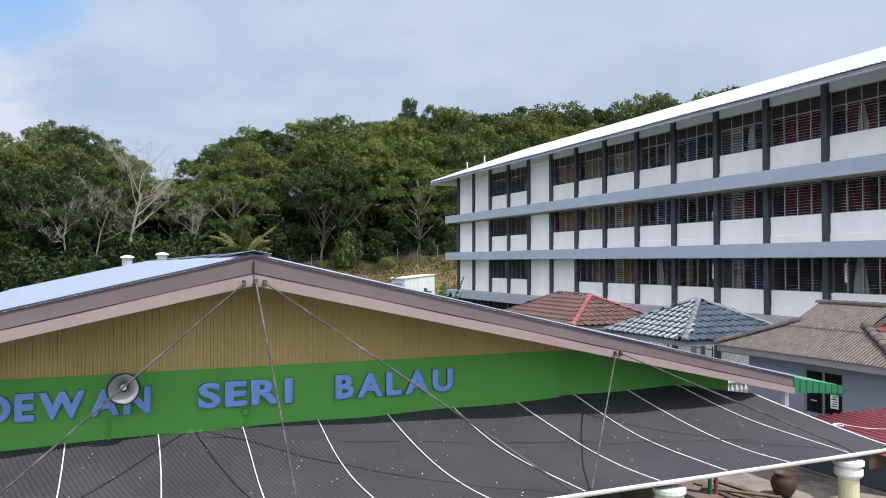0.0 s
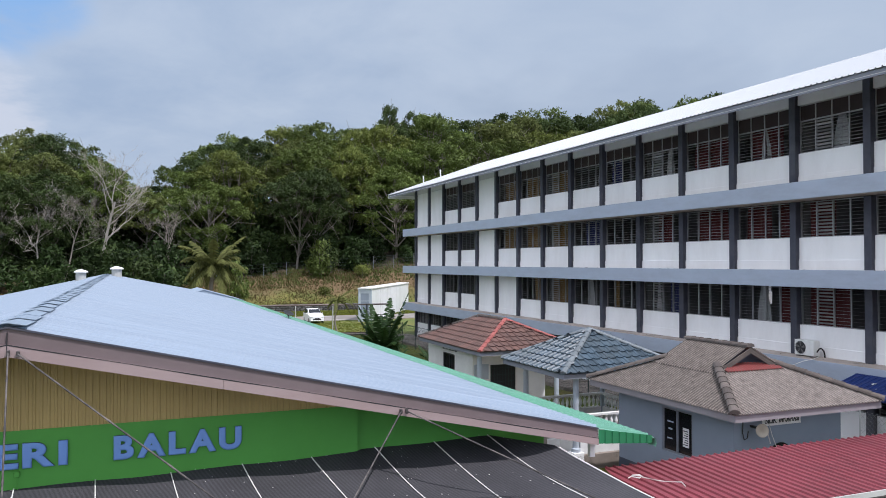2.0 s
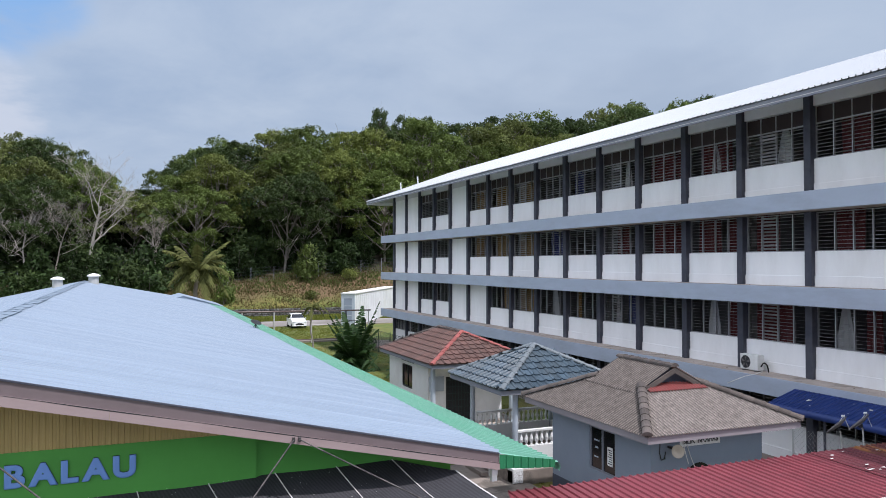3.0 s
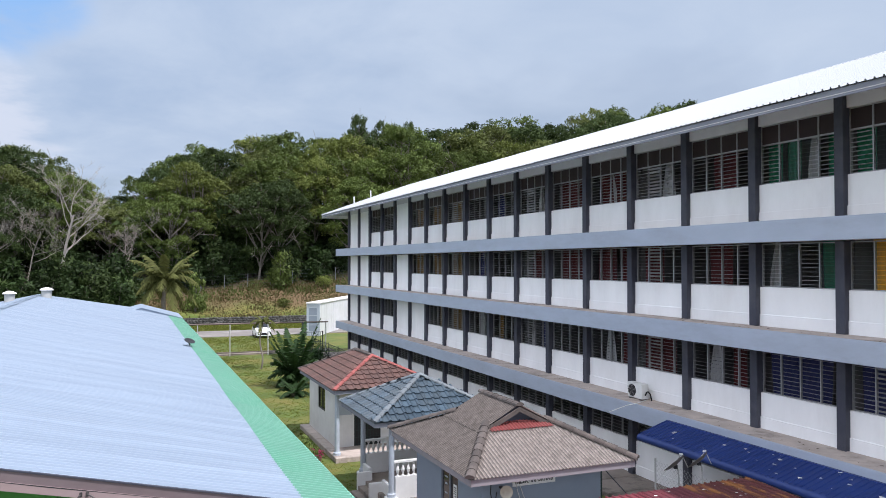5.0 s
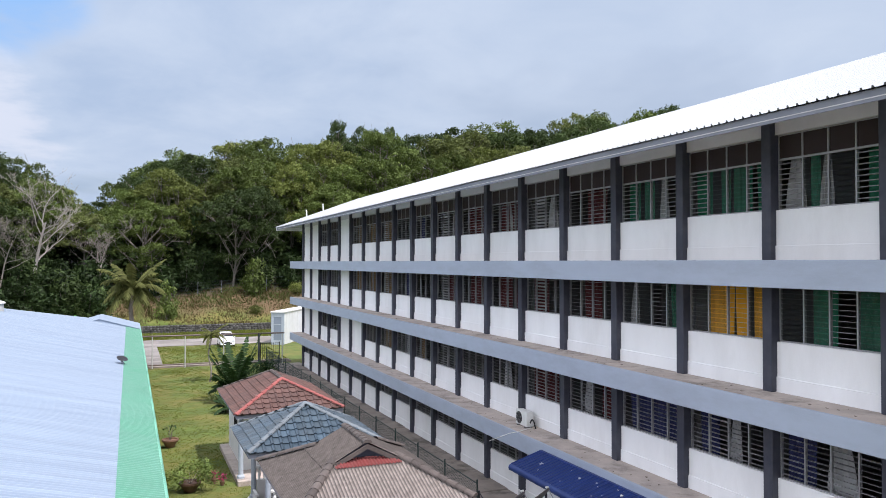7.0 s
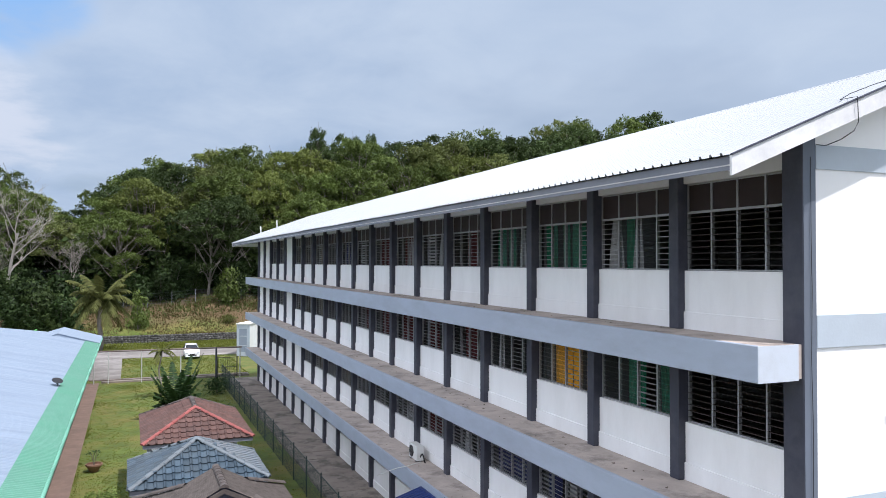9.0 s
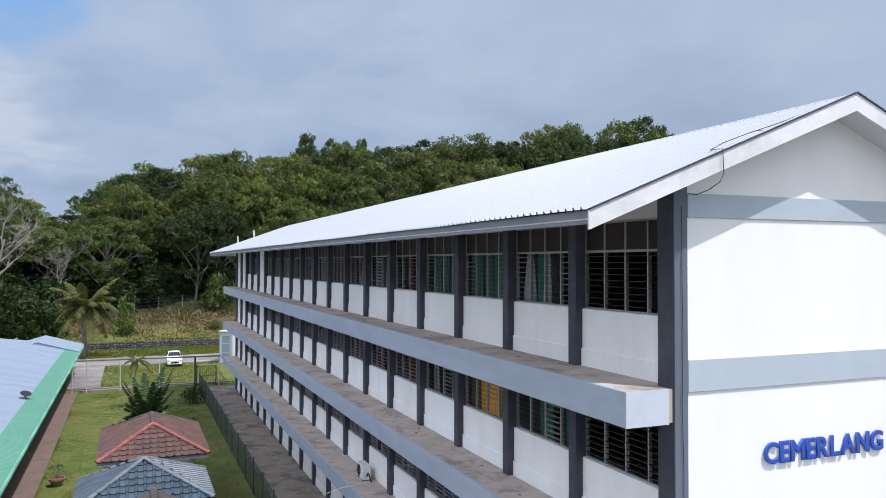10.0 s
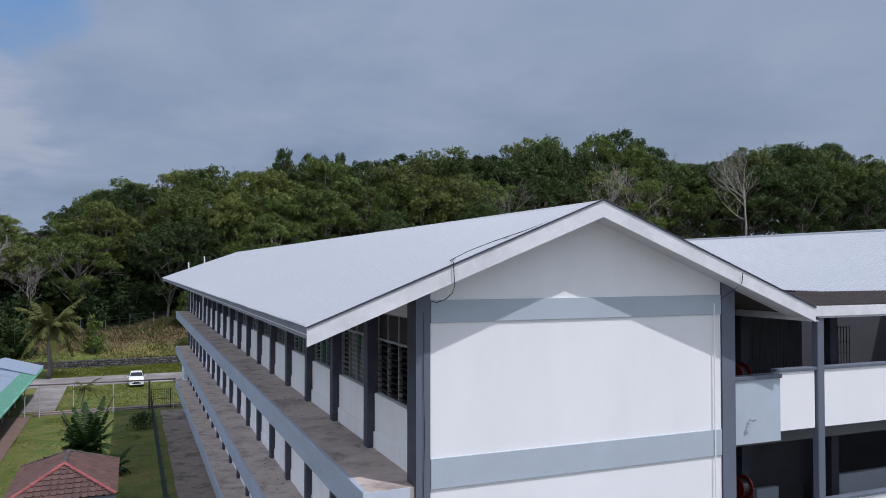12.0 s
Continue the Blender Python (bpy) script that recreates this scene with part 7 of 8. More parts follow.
def build_awning():
    aw = thing("blue_awning", (25.3, 9, 0), "royal blue metal awning along the classroom block", "awning")
    v, f = corrugated((24.72, 1.2, 2.65), (0, 1, 0), (1.14, 0, 0.34), 15.2, lambda u: 0.0, lambda u: 1.19, 0.19, 0.03, "rib", rows=3, wobble=0.005)
    raw("roof_sheet", v, f, BLUE_ROOF, aw, "royal blue ribbed sheet")
    prof = [(0.0, 0.0), (-0.05, -0.03), (-0.085, -0.08), (-0.10, -0.15), (-0.085, -0.22), (-0.05, -0.26)]
    verts = [(24.72 + px, 1.2 + 15.2 * i / 80 + (0.02 if i % 2 else 0), 2.655 + pz * 0.85 + (0.012 if i % 2 else 0)) for i in range(81) for px, pz in prof]
    raw("rolled_edge", verts, [(i * 6 + j, i * 6 + j + 1, i * 6 + j + 7, i * 6 + j + 6) for i in range(80) for j in range(5)], BLUE_ROOF, aw, "rolled blue edge of the sheets", smooth=True)
    part("edge_board", boxes((25.84, 25.93, 1.2, 16.4, 2.93, 3.02)), BLUE_ROOF, aw, "blue flashing")
    for y in (2.0, 6.2, 10.3, 14.4):
        bm = bmesh.new()
        rod(bm, (24.95, y, 0.1), (24.95, y, 2.69), 0.04, n=10)
        part("post", bm, SLATE, aw, "dark post")
    bm = bmesh.new()
    rod(bm, (24.9, 1.3, 2.66), (24.9, 16.3, 2.66), 0.03, n=6)
    part("purlin", bm, SLATE, aw)
    rng = random.Random(3)
    verts, faces = [], []
    for i in range(46):
        y, t = 1.5 + 14.3 * rng.random() ** 1.3, 0.15 + 0.8 * rng.random()
        c = Vector((24.72 + 1.14 * t, y, 2.65 + 0.34 * t + 0.036))
        s, a = rng.uniform(0.012, 0.055), rng.uniform(0, 6)
        k = len(verts)
        for q in range(7):
            d = s * rng.uniform(0.3, 1.3)
            ex, ey = d * math.cos(a + q * 0.898), 1.7 * d * math.sin(a + q * 0.898)
            verts.append((c.x + ex, c.y + ey, c.z + 0.30 * ex + 0.006 * rng.random()))
        faces.append(tuple(range(k, k + 7)))
    tagged(raw("droppings", verts, faces, CORD), "white scraps and droppings on the blue awning", "litter", kind="stuff")


def build_aircon():
    ac = thing("air_conditioner", (26.78, 19.2, FLOOR[1]), "off-white outdoor air conditioner unit on the ledge", "air conditioner")
    x, y, z = ac["base"]
    part("casing", boxes((x - 0.16, x + 0.16, y - 0.44, y + 0.44, z + 0.05, z + 0.62), bevel=0.02), AC_WHITE, ac)
    bm = bmesh.new()
    rod(bm, (x - 0.175, y + 0.14, z + 0.335), (x - 0.158, y + 0.14, z + 0.335), 0.225, n=28)
    part("fan_opening", bm, DARK, ac, "dark fan opening")
    bm = bmesh.new()
    for r in (0.07, 0.13, 0.19, 0.235):
        pts = [(x - 0.182, y + 0.14 + r * math.cos(i * math.pi / 14), z + 0.335 + r * math.sin(i * math.pi / 14)) for i in range(29)]
        path_rod(bm, pts, 0.005, 4)
    for i in range(8):
        a = i * math.pi / 4
        rod(bm, (x - 0.182, y + 0.14, z + 0.335), (x - 0.182, y + 0.14 + 0.235 * math.cos(a), z + 0.335 + 0.235 * math.sin(a)), 0.004, n=4)
    part("fan_guard", bm, DARK, ac)
    for k in range(5):
        a = k * 2 * math.pi / 5
        bm = bmesh.new()
        pts = [(0.03, 0), (0.2, 0.02), (0.2, 0.12), (0.05, 0.05)]
        bm.faces.new([bm.verts.new((x - 0.178, y + 0.14 + p * math.cos(a) - q * math.sin(a), z + 0.335 + p * math.sin(a) + q * math.cos(a))) for p, q in pts])
        part("fan_blade", bm, HORN, ac)
    for d in (-0.3, 0.3):
        part("foot", boxes((x - 0.17, x + 0.17, y + d - 0.04, y + d + 0.04, z, z + 0.05)), HORN, ac)
    bm = bmesh.new()
    path_rod(bm, [(x, y - 0.44, z + 0.2), (x, y - 0.54, z + 0.33), (x, y - 0.63, z + 0.36), (x + 0.02, y - 0.72, z + 0.28), (x + 0.05, y - 0.74, z + 0.12), (x + 0.1, y - 0.70, z + 0.03)], 0.026, 8)
    part("pipe", bm, RUBBER, ac, "black insulated pipe")
    bm = bmesh.new()
    path_rod(bm, [(x, y - 0.5, z + 0.03), (XLIP + 0.1, y - 0.9, z + 0.035), (XLIP - 0.3, y - 0.8, z - 0.03), (XLIP - 1.04, y - 0.71, z - 0.25)], 0.015, 6)
    part("drain_pipe", bm, AC_WHITE, ac, "white drain pipe")


def build_dishes():
    """Two small satellite dishes on bent tube masts at the end of the walkway roof."""
    face = Vector((-0.36, 0.56, 0.70)).normalized()
    q = face.to_track_quat("Z", "Y").to_matrix().to_4x4()
    for x, y, z in ((22.54, 11.92, 2.95), (23.30, 11.86, 2.98)):
        dish = thing("satellite_dish", (x, y, 0), "dark thin satellite dish on a pale tube mast", "satellite dish", "dishes by the awning")
        c = Vector((x, y, z))
        bm = lathe(bmesh.new(), (0, 0, 0), [(0.02, -0.055), (0.16, -0.04), (0.27, -0.012), (0.345, 0.022), (0.35, 0.03), (0.34, 0.03), (0.26, -0.002), (0.15, -0.028), (0.02, -0.042)], 28)
        bm.transform(Matrix.Translation(c) @ q)
        part("reflector", bm, HORN, dish, "grey dished reflector", smooth=True)
        bm = bmesh.new()
        path_rod(bm, [(x + 0.16, y + 0.02, 0.0), (x + 0.16, y + 0.02, z - 0.42), (x + 0.12, y, z - 0.2), (x + 0.02, y - 0.02, z - 0.07)], 0.022, 8)
        part("mast", bm, PALE_POST, dish, "pale bent tube mast")
        tip = c + Vector((0.22, -0.02, 0.24))
        bm = bmesh.new()
        path_rod(bm, [tip, c + Vector((0.42, -0.04, -0.14))], 0.013, 6)
        path_rod(bm, [tip, c + Vector((0.10, 0.0, 0.10))], 0.009, 6)
        part("feed_arm", bm, PALE_POST, dish, "pale feed arm")
        part("receiver", boxes((tip.x - 0.07, tip.x + 0.03, tip.y - 0.03, tip.y + 0.03, tip.z - 0.025, tip.z + 0.025), bevel=0.01), AC_WHITE, dish, "white receiver")
        part("clamp", boxes((x - 0.03, x + 0.07, y - 0.05, y + 0.03, z - 0.14, z - 0.04), bevel=0.008), DARK, dish)


build_walkway()
build_awning()
build_aircon()
build_dishes()


# ---------------------------------------------------------------- car, cabin, fences
def build_car():
    """Small white hatchback parked nose towards the school."""
    car = thing("car", (22.75, 83.3, 0.03), "small white hatchback parked on the road verge", "car")
    x, y, z = car["base"]
    # cross-sections along the length: (y, half width low, half width belt, belt z, half width roof, roof z)
    rows = [(-1.80, 0.66, 0.68, 0.62, 0.60, 0.66), (-1.68, 0.78, 0.79, 0.74, 0.70, 0.78), (-1.0, 0.82, 0.82, 0.90, 0.74, 0.96), (-0.72, 0.82, 0.82, 0.94, 0.72, 1.02),
            (-0.05, 0.82, 0.82, 0.95, 0.60, 1.46), (0.5, 0.82, 0.82, 0.96, 0.60, 1.52), (1.2, 0.82, 0.81, 0.97, 0.58, 1.47), (1.66, 0.80, 0.79, 0.97, 0.62, 1.10), (1.82, 0.72, 0.72, 0.80, 0.62, 0.86)]
    bm = bmesh.new()
    rings = []
    for yy, a, b, bz, c, rz in rows:
        prof = [(-a, 0.22), (-b - 0.01, bz * 0.6), (-b, bz), (-c, rz), (0, rz + 0.03), (c, rz), (b, bz), (b + 0.01, bz * 0.6), (a, 0.22)]
        rings.append([bm.verts.new((x + px, y + yy, z + pz)) for px, pz in prof])
    for p, q in zip(rings[:-1], rings[1:]):
        for i in range(len(p) - 1):
            bm.faces.new((p[i], p[i + 1], q[i + 1], q[i]))
        bm.faces.new((p[-1], p[0], q[0], q[-1]))
    bm.faces.new(rings[0][::-1]), bm.faces.new(rings[-1])
    bmesh.ops.recalc_face_normals(bm, faces=bm.faces)
    part("body", bm, CAR_WHITE, car, smooth=False)

    def quad(pts, name, mat, lift, label=""):
        bm2 = bmesh.new()
        slab(bm2, pts, 0.008)
        for v in bm2.verts:
            v.co += Vector(lift)
        part(name, bm2, mat, car, label)
    quad([(x - 0.70, y - 0.66, z + 1.06), (x + 0.70, y - 0.66, z + 1.06), (x + 0.56, y - 0.10, z + 1.42), (x - 0.56, y - 0.10, z + 1.42)], "windscreen", GLASS_DARK, (0, -0.03, 0.03), "dark windscreen")
    quad([(x + 0.58, y + 1.62, z + 1.12), (x - 0.58, y + 1.62, z + 1.12), (x - 0.55, y + 1.25, z + 1.42), (x + 0.55, y + 1.25, z + 1.42)], "rear_window", GLASS_DARK, (0, 0.03, 0.03))
    for s in (-1, 1):
        p = [(x + s * 0.82, y - 0.55, z + 0.98), (x + s * 0.82, y + 1.1, z + 1.0), (x + s * 0.62, y + 1.05, z + 1.42), (x + s * 0.63, y - 0.05, z + 1.40)]
        quad(p if s < 0 else p[::-1], "side_window", GLASS_DARK, (s * 0.012, 0, 0.005))
        part("mirror", boxes((x + s * 0.84, x + s * 0.98, y - 0.55, y - 0.45, z + 0.95, z + 1.07), bevel=0.02), CAR_WHITE, car)
        part("headlight", boxes((x + s * 0.48, x + s * 0.74, y - 1.82, y - 1.66, z + 0.60, z + 0.74), bevel=0.03), LAMP_GLASS, car, "clear headlight")
        part("tail_light", boxes((x + s * 0.60, x + s * 0.76, y + 1.70, y + 1.80, z + 0.80, z + 1.0), bevel=0.02), TAIL_RED, car, "red tail light")
        for yy in (-1.15, 1.15):
            bm = bmesh.new()
            rod(bm, (x + s * 0.66, y + yy, z + 0.27), (x + s * 0.83, y + yy, z + 0.27), 0.27, n=22)
            wheel = part("wheel", bm, RUBBER, car, "black tyre")
            bm = bmesh.new()
            rod(bm, (x + s * 0.82, y + yy, z + 0.27), (x + s * 0.838, y + yy, z + 0.27), 0.17, n=16)
            part("rim", bm, CHROME, wheel, "silver rim")
    part("grille", boxes((x - 0.45, x + 0.45, y - 1.84, y - 1.78, z + 0.32, z + 0.48), bevel=0.02), DARK, car, "dark lower grille")
    part("number_plate", boxes((x - 0.26, x + 0.26, y - 1.855, y - 1.845, z + 0.45, z + 0.56)), INK, car)
    part("bumper", boxes((x - 0.70, x + 0.70, y - 1.86, y - 1.76, z + 0.24, z + 0.32), bevel=0.02), CAR_WHITE, car)


def build_cabin():
    """A long white panelled cabin standing aslant beyond the lawn; its near end is a grey door."""
    cb = thing("site_cabin", (29.0, 81.8, 0), "long white panelled cabin standing aslant by the road", "cabin")
    turn = Matrix.Translation((29.0, 81.8, 0)) @ Matrix.Rotation(radians(-30), 4, "Z")

    def piece(name, rows, mat, label="", bevel=0.0, under=None):
        bm = boxes(*rows, bevel=bevel)
        bm.transform(turn)
        return part(name, bm, mat, under or cb, label)
    piece("wall", [(0.0, 0.1, 0.0, 24, 0, 3.7), (-1.4, -1.3, 0.0, 24, 0, 3.7), (-1.3, 0.0, 23.9, 24, 0, 3.7)], TANK, "white panel walls")
    piece("end_wall", [(-1.3, 0.0, 0.0, 0.1, 0, 0.5), (-1.3, 0.0, 0.0, 0.1, 3.2, 3.7), (-0.2, 0.0, 0.0, 0.1, 0.5, 3.2), (-1.3, -1.15, 0.0, 0.1, 0.5, 3.2)], PILLAR, "grey end wall")
    piece("roof", [(-1.5, 0.2, -0.1, 24.1, 3.702, 3.84)], TRIM, "pale flat roof", 0.02)
    door = piece("door", [(-1.15, -0.2, 0.03, 0.08, 0.5, 3.2)], HUT_GREY, "blue-grey panel door")
    piece("door_rail", [(-1.13, -0.22, 0.015, 0.03, 2.3, 2.38)], PILLAR, under=door)
    piece("door_rail", [(-1.13, -0.22, 0.015, 0.03, 1.2, 1.28)], PILLAR, under=door)
    for x in (-1.42, 0.0):
        piece("corner_post", [(x, x + 0.14, -0.04, 0.08, 0, 3.7)], PILLAR, "grey corner post")
    for i in range(23):
        piece("panel_rib", [(0.1, 0.125, 0.9 + i, 0.95 + i, 0.05, 3.6)], TANK)


def wire_panel(x0, y0, x1, y1, z0, z1, step, r):
    """Crossed wires of a chain-link panel between two posts."""
    d = Vector((x1 - x0, y1 - y0, 0))
    length, h = d.length, z1 - z0
    d.normalize()
    side = Vector((-d.y, d.x, 0)) * r
    verts, faces = [], []

    def wire(s0, za, s1, zb):
        a, b = Vector((x0, y0, za)) + d * s0, Vector((x0, y0, zb)) + d * s1
        k = len(verts)
        off = Vector((0, 0, r * 1.2))
        verts.extend([a + side, a - side + off, a - side - off, b + side, b - side + off, b - side - off])
        faces.extend([(k, k + 1, k + 4, k + 3), (k + 1, k + 2, k + 5, k + 4), (k + 2, k, k + 3, k + 5)])
    s = -h
    while s < length:
        a0, a1 = max(s, 0), min(s + h, length)
        if a1 > a0:
            wire(a0, z0 + a0 - s, a1, z0 + a1 - s)
            wire(a0, z1 - (a0 - s), a1, z1 - (a1 - s))
        s += step
    return verts, faces


def build_fences():
    fc = thing("chain_link_fence", (23.95, 40, 0), "dark green chain-link fence along the concrete apron", "fence")
    ys = [17.5 + 3.0 * i for i in range(16)]
    for a, b in zip(ys[:-1], ys[1:]):
        v, f = wire_panel(23.95, a, 23.95, b, 0.05, 1.75, 0.12, 0.003)
        raw("mesh_panel", v, f, FENCE, fc)
    for y in ys:
        bm = bmesh.new()
        rod(bm, (23.95, y, 0), (23.95, y, 1.9), 0.03, n=8)
        part("post", bm, FENCE, fc)
    bm = bmesh.new()
    rod(bm, (23.95, ys[0], 1.76), (23.95, ys[-1], 1.76), 0.02, n=6)
    part("top_rail", bm, FENCE, fc)
    rl = thing("pipe_frame", (20, 66.0, 0), "brown pipe on pale posts across the lawn", "railing")
    bm = bmesh.new()
    rod(bm, (12.8, 66.0, 2.95), (26.2, 66.0, 2.85), 0.07, n=10)
    part("top_pipe", bm, PIPE, rl, "brown painted pipe")
    bm = bmesh.new()
    rod(bm, (12.8, 66.0, 0.35), (26.2, 66.0, 0.3), 0.04, n=8)
    part("low_pipe", bm, PIPE, rl)
    for x in (13.2, 14.4, 17.2, 20.6, 23.8, 26.0):
        bm = bmesh.new()
        rod(bm, (x, 66.0, 0), (x, 66.0, 2.9), 0.05 if x != 23.8 else 0.09, n=10)
        part("post", bm, PALE_POST if x != 23.8 else SLATE, rl, "pale post" if x != 23.8 else "dark post")
    gt = thing("metal_gate", (24.9, 66.1, 0), "small dark metal gate by the apron", "gate")
    bm = bmesh.new()
    for i in range(11):
        rod(bm, (24.0 + i * 0.17, 66.1, 0.15), (24.0 + i * 0.17, 66.1, 1.95), 0.015, n=6)
    part("grille", bm, DARK, gt)
    bm = bmesh.new()
    for z in (0.2, 1.0, 1.9):
        rod(bm, (23.95, 66.1, z), (25.75, 66.1, z), 0.025, n=8)
    for xx in (23.95, 25.75):
        rod(bm, (xx, 66.1, 0), (xx, 66.1, 2.0), 0.035, n=8)
    part("gate_frame", bm, DARK, gt)
    ff = thing("forest_fence", (30, 113, ground_height(30, 113)), "wire fence with thin posts at the forest edge", "fence")
    last = None
    for i in range(22):
        x = -12 + 3.4 * i
        z = ground_height(x, 113)
        bm = bmesh.new()
        rod(bm, (x, 113, z - 0.2), (x, 113, z + 2.1), 0.035, n=6)
        part("post", bm, FASCIA, ff)
        if last:
            bm = bmesh.new()
            for h in (0.5, 1.0, 1.5, 2.0):
                rod(bm, (last[0], 113, last[1] + h), (x, 113, z + h), 0.012, n=4)
            part("wire", bm, FENCE, ff)
        last = (x, z)


build_car()
def build_braced_fence():
    """A short run of pale chain-link between the huts and the awning, with one braced dark post."""
    fc = thing("braced_fence", (24.3, 16, 0), "pale chain-link fence with a braced dark steel post", "fence")
    for y in (12.2, 15.0):
        bm = bmesh.new()
        rod(bm, (24.3, y, 0), (24.3, y, 2.2), 0.03, n=8)
        part("post", bm, PALE_POST, fc)
    bm = bmesh.new()
    rod(bm, (24.3, 18.1, 0), (24.3, 18.1, 1.3), 0.04, n=8)
    part("post", bm, DARK, fc, "dark steel post")
    for foot in (14.95, 19.95):
        bm = bmesh.new()
        rod(bm, (24.3, 18.1, 1.25), (24.3, foot, 0.03), 0.022, n=6)
        part("brace", bm, DARK, fc, "dark slanting brace")
    v, f = wire_panel(24.3, 12.2, 24.3, 15.0, 0.05, 2.15, 0.16, 0.003)
    raw("wire_mesh", v, f, PALE_POST, fc)


build_cabin()
build_fences()
build_braced_fence()


def build_yard_clutter():
    """What lies between the hall and the huts under the net's edge."""
    jar = thing("clay_jar", (14.7, 13.8, 0.03), "large dark clay water jar standing in the yard", "jar")
    part("body", lathe(bmesh.new(), (14.7, 13.8, 0.03), [(0.17, 0), (0.26, 0.14), (0.30, 0.29), (0.27, 0.42), (0.20, 0.50), (0.23, 0.55), (0.20, 0.55), (0.18, 0.5)], 22), JAR, jar, smooth=True)
    stack = thing("plank_stack", (13.9, 14.1, 0.04), "weathered planks lying loose on the yard", "planks")
    for i, (x, y, a, l) in enumerate(((13.6, 14.3, 12, 2.2), (13.85, 14.1, 18, 2.0), (14.15, 14.2, 8, 2.3), (13.75, 14.2, 40, 1.8), (13.3, 13.7, -5, 1.7))):
        bm = bmesh.new()
        box(bm, -0.08, 0.08, -l / 2, l / 2, 0, 0.04, 0.006)
        bm.transform(Matrix.Translation((x, y, 0.045 + (0.045 if i == 3 else 0))) @ Matrix.Rotation(radians(a), 4, "Z"))
        part("plank", bm, PLANK, stack)
    for x, y, h, mat, label in ((13.13, 14.55, 1.5, EAVE_END, "green painted post beside the planks"), (13.27, 14.5, 1.4, CAP_RED, "orange painted post beside the planks")):
        p = thing("yard_post", (x, y, 0.03), label, "post")
        bm = bmesh.new()
        rod(bm, (x, y, 0.03), (x, y, h), 0.05, n=10)
        part("shaft", bm, mat, p)


build_yard_clutter()


def build_ledge_litter():
    """Dry leaves and scraps that have gathered on the concrete ledges."""
    rng = random.Random(44)
    verts, faces = [], []
    for i in range(220):
        z = FLOOR[1 + i % 3] + 0.006
        x, y = rng.uniform(XLIP + 0.2, 26.9), rng.uniform(1.0, 45)
        s, a = rng.uniform(0.02, 0.07), rng.uniform(0, 6)
        k = len(verts)
        for q in range(5):
            d = s * rng.uniform(0.4, 1.2)
            verts.append((x + d * math.cos(a + q * 1.257), y + d * math.sin(a + q * 1.257), z + 0.012 * (q % 2)))
        faces.append(tuple(range(k, k + 5)))
    tagged(raw("ledge_litter", verts, faces, PLANK), "dry brown leaves and scraps on the ledges", "litter", kind="stuff")


build_ledge_litter()

# ---------------------------------------------------------------- trees and plants
def leaf_cloud(rng, centres, per, size, spread, flat=0.55):
    """Small leaves strewn through clumps: corners and faces. centres: (x, y, z, radius)."""
    verts, faces = [], []
    for cx, cy, cz, r in centres:
        n = int(per * (r / 1.5) ** 1.6) + 6
        d = rng.normal(size=(n, 3))
        d /= np.linalg.norm(d, axis=1)[:, None] + 1e-9
        rad = r * (rng.uniform(0.3, 1.0, size=(n, 1)) ** 0.6 + rng.exponential(0.09, size=(n, 1)))
        # each clump is a ragged umbrella: stretched one way, fuller above than below
        ax, st = rng.uniform(0, 3.14), rng.uniform(0.75, 1.35)
        d[:, 2] = np.where(rng.uniform(size=n) < 0.45, np.abs(d[:, 2]), d[:, 2])
        q = d * rad
        c, s0 = math.cos(ax), math.sin(ax)
        q = np.stack([(q[:, 0] * c - q[:, 1] * s0) * st, (q[:, 0] * s0 + q[:, 1] * c) / st, q[:, 2] * flat], 1)
        p = q + np.array([cx, cy, cz])
        p[:, 2] -= 0.15 * r * (np.hypot(d[:, 0], d[:, 1]) ** 2) * spread
        nr = d * np.array([0.7, 0.7, 0.6]) + rng.normal(scale=0.55, size=(n, 3)) + np.array([0, 0, 0.55])
        nr /= np.linalg.norm(nr, axis=1)[:, None]
        t = np.cross(nr, rng.normal(size=(n, 3)))
        t /= np.linalg.norm(t, axis=1)[:, None] + 1e-9
        b = np.cross(nr, t)
        s = size * rng.uniform(0.6, 1.35, size=(n, 1))
        k = len(verts)
        tris = np.stack([p - t * s * 0.8 + b * s * 0.42, p - t * s * 0.5 - b * s * 0.5, p + t * s - nr * s * 0.2], 1).reshape(-1, 3)
        verts.extend(map(tuple, tris))
        faces.extend((k + 3 * i, k + 3 * i + 1, k + 3 * i + 2) for i in range(n))
    return verts, faces


def limb(verts, faces, pts, radii, n=6):
    """A tapered tube through pts."""
    k0 = len(verts)
    for i, (p, r) in enumerate(zip(pts, radii)):
        p = Vector(p)
        d = (Vector(pts[min(i + 1, len(pts) - 1)]) - Vector(pts[max(i - 1, 0)])).normalized()
        a = d.orthogonal().normalized()
        b = d.cross(a)
        for j in range(n):
            t = 2 * math.pi * j / n
            verts.append(tuple(p + (a * math.cos(t) + b * math.sin(t)) * r))
    for i in range(len(pts) - 1):
        for j in range(n):
            q = (j + 1) % n
            faces.append((k0 + i * n + j, k0 + i * n + q, k0 + (i + 1) * n + q, k0 + (i + 1) * n + j))


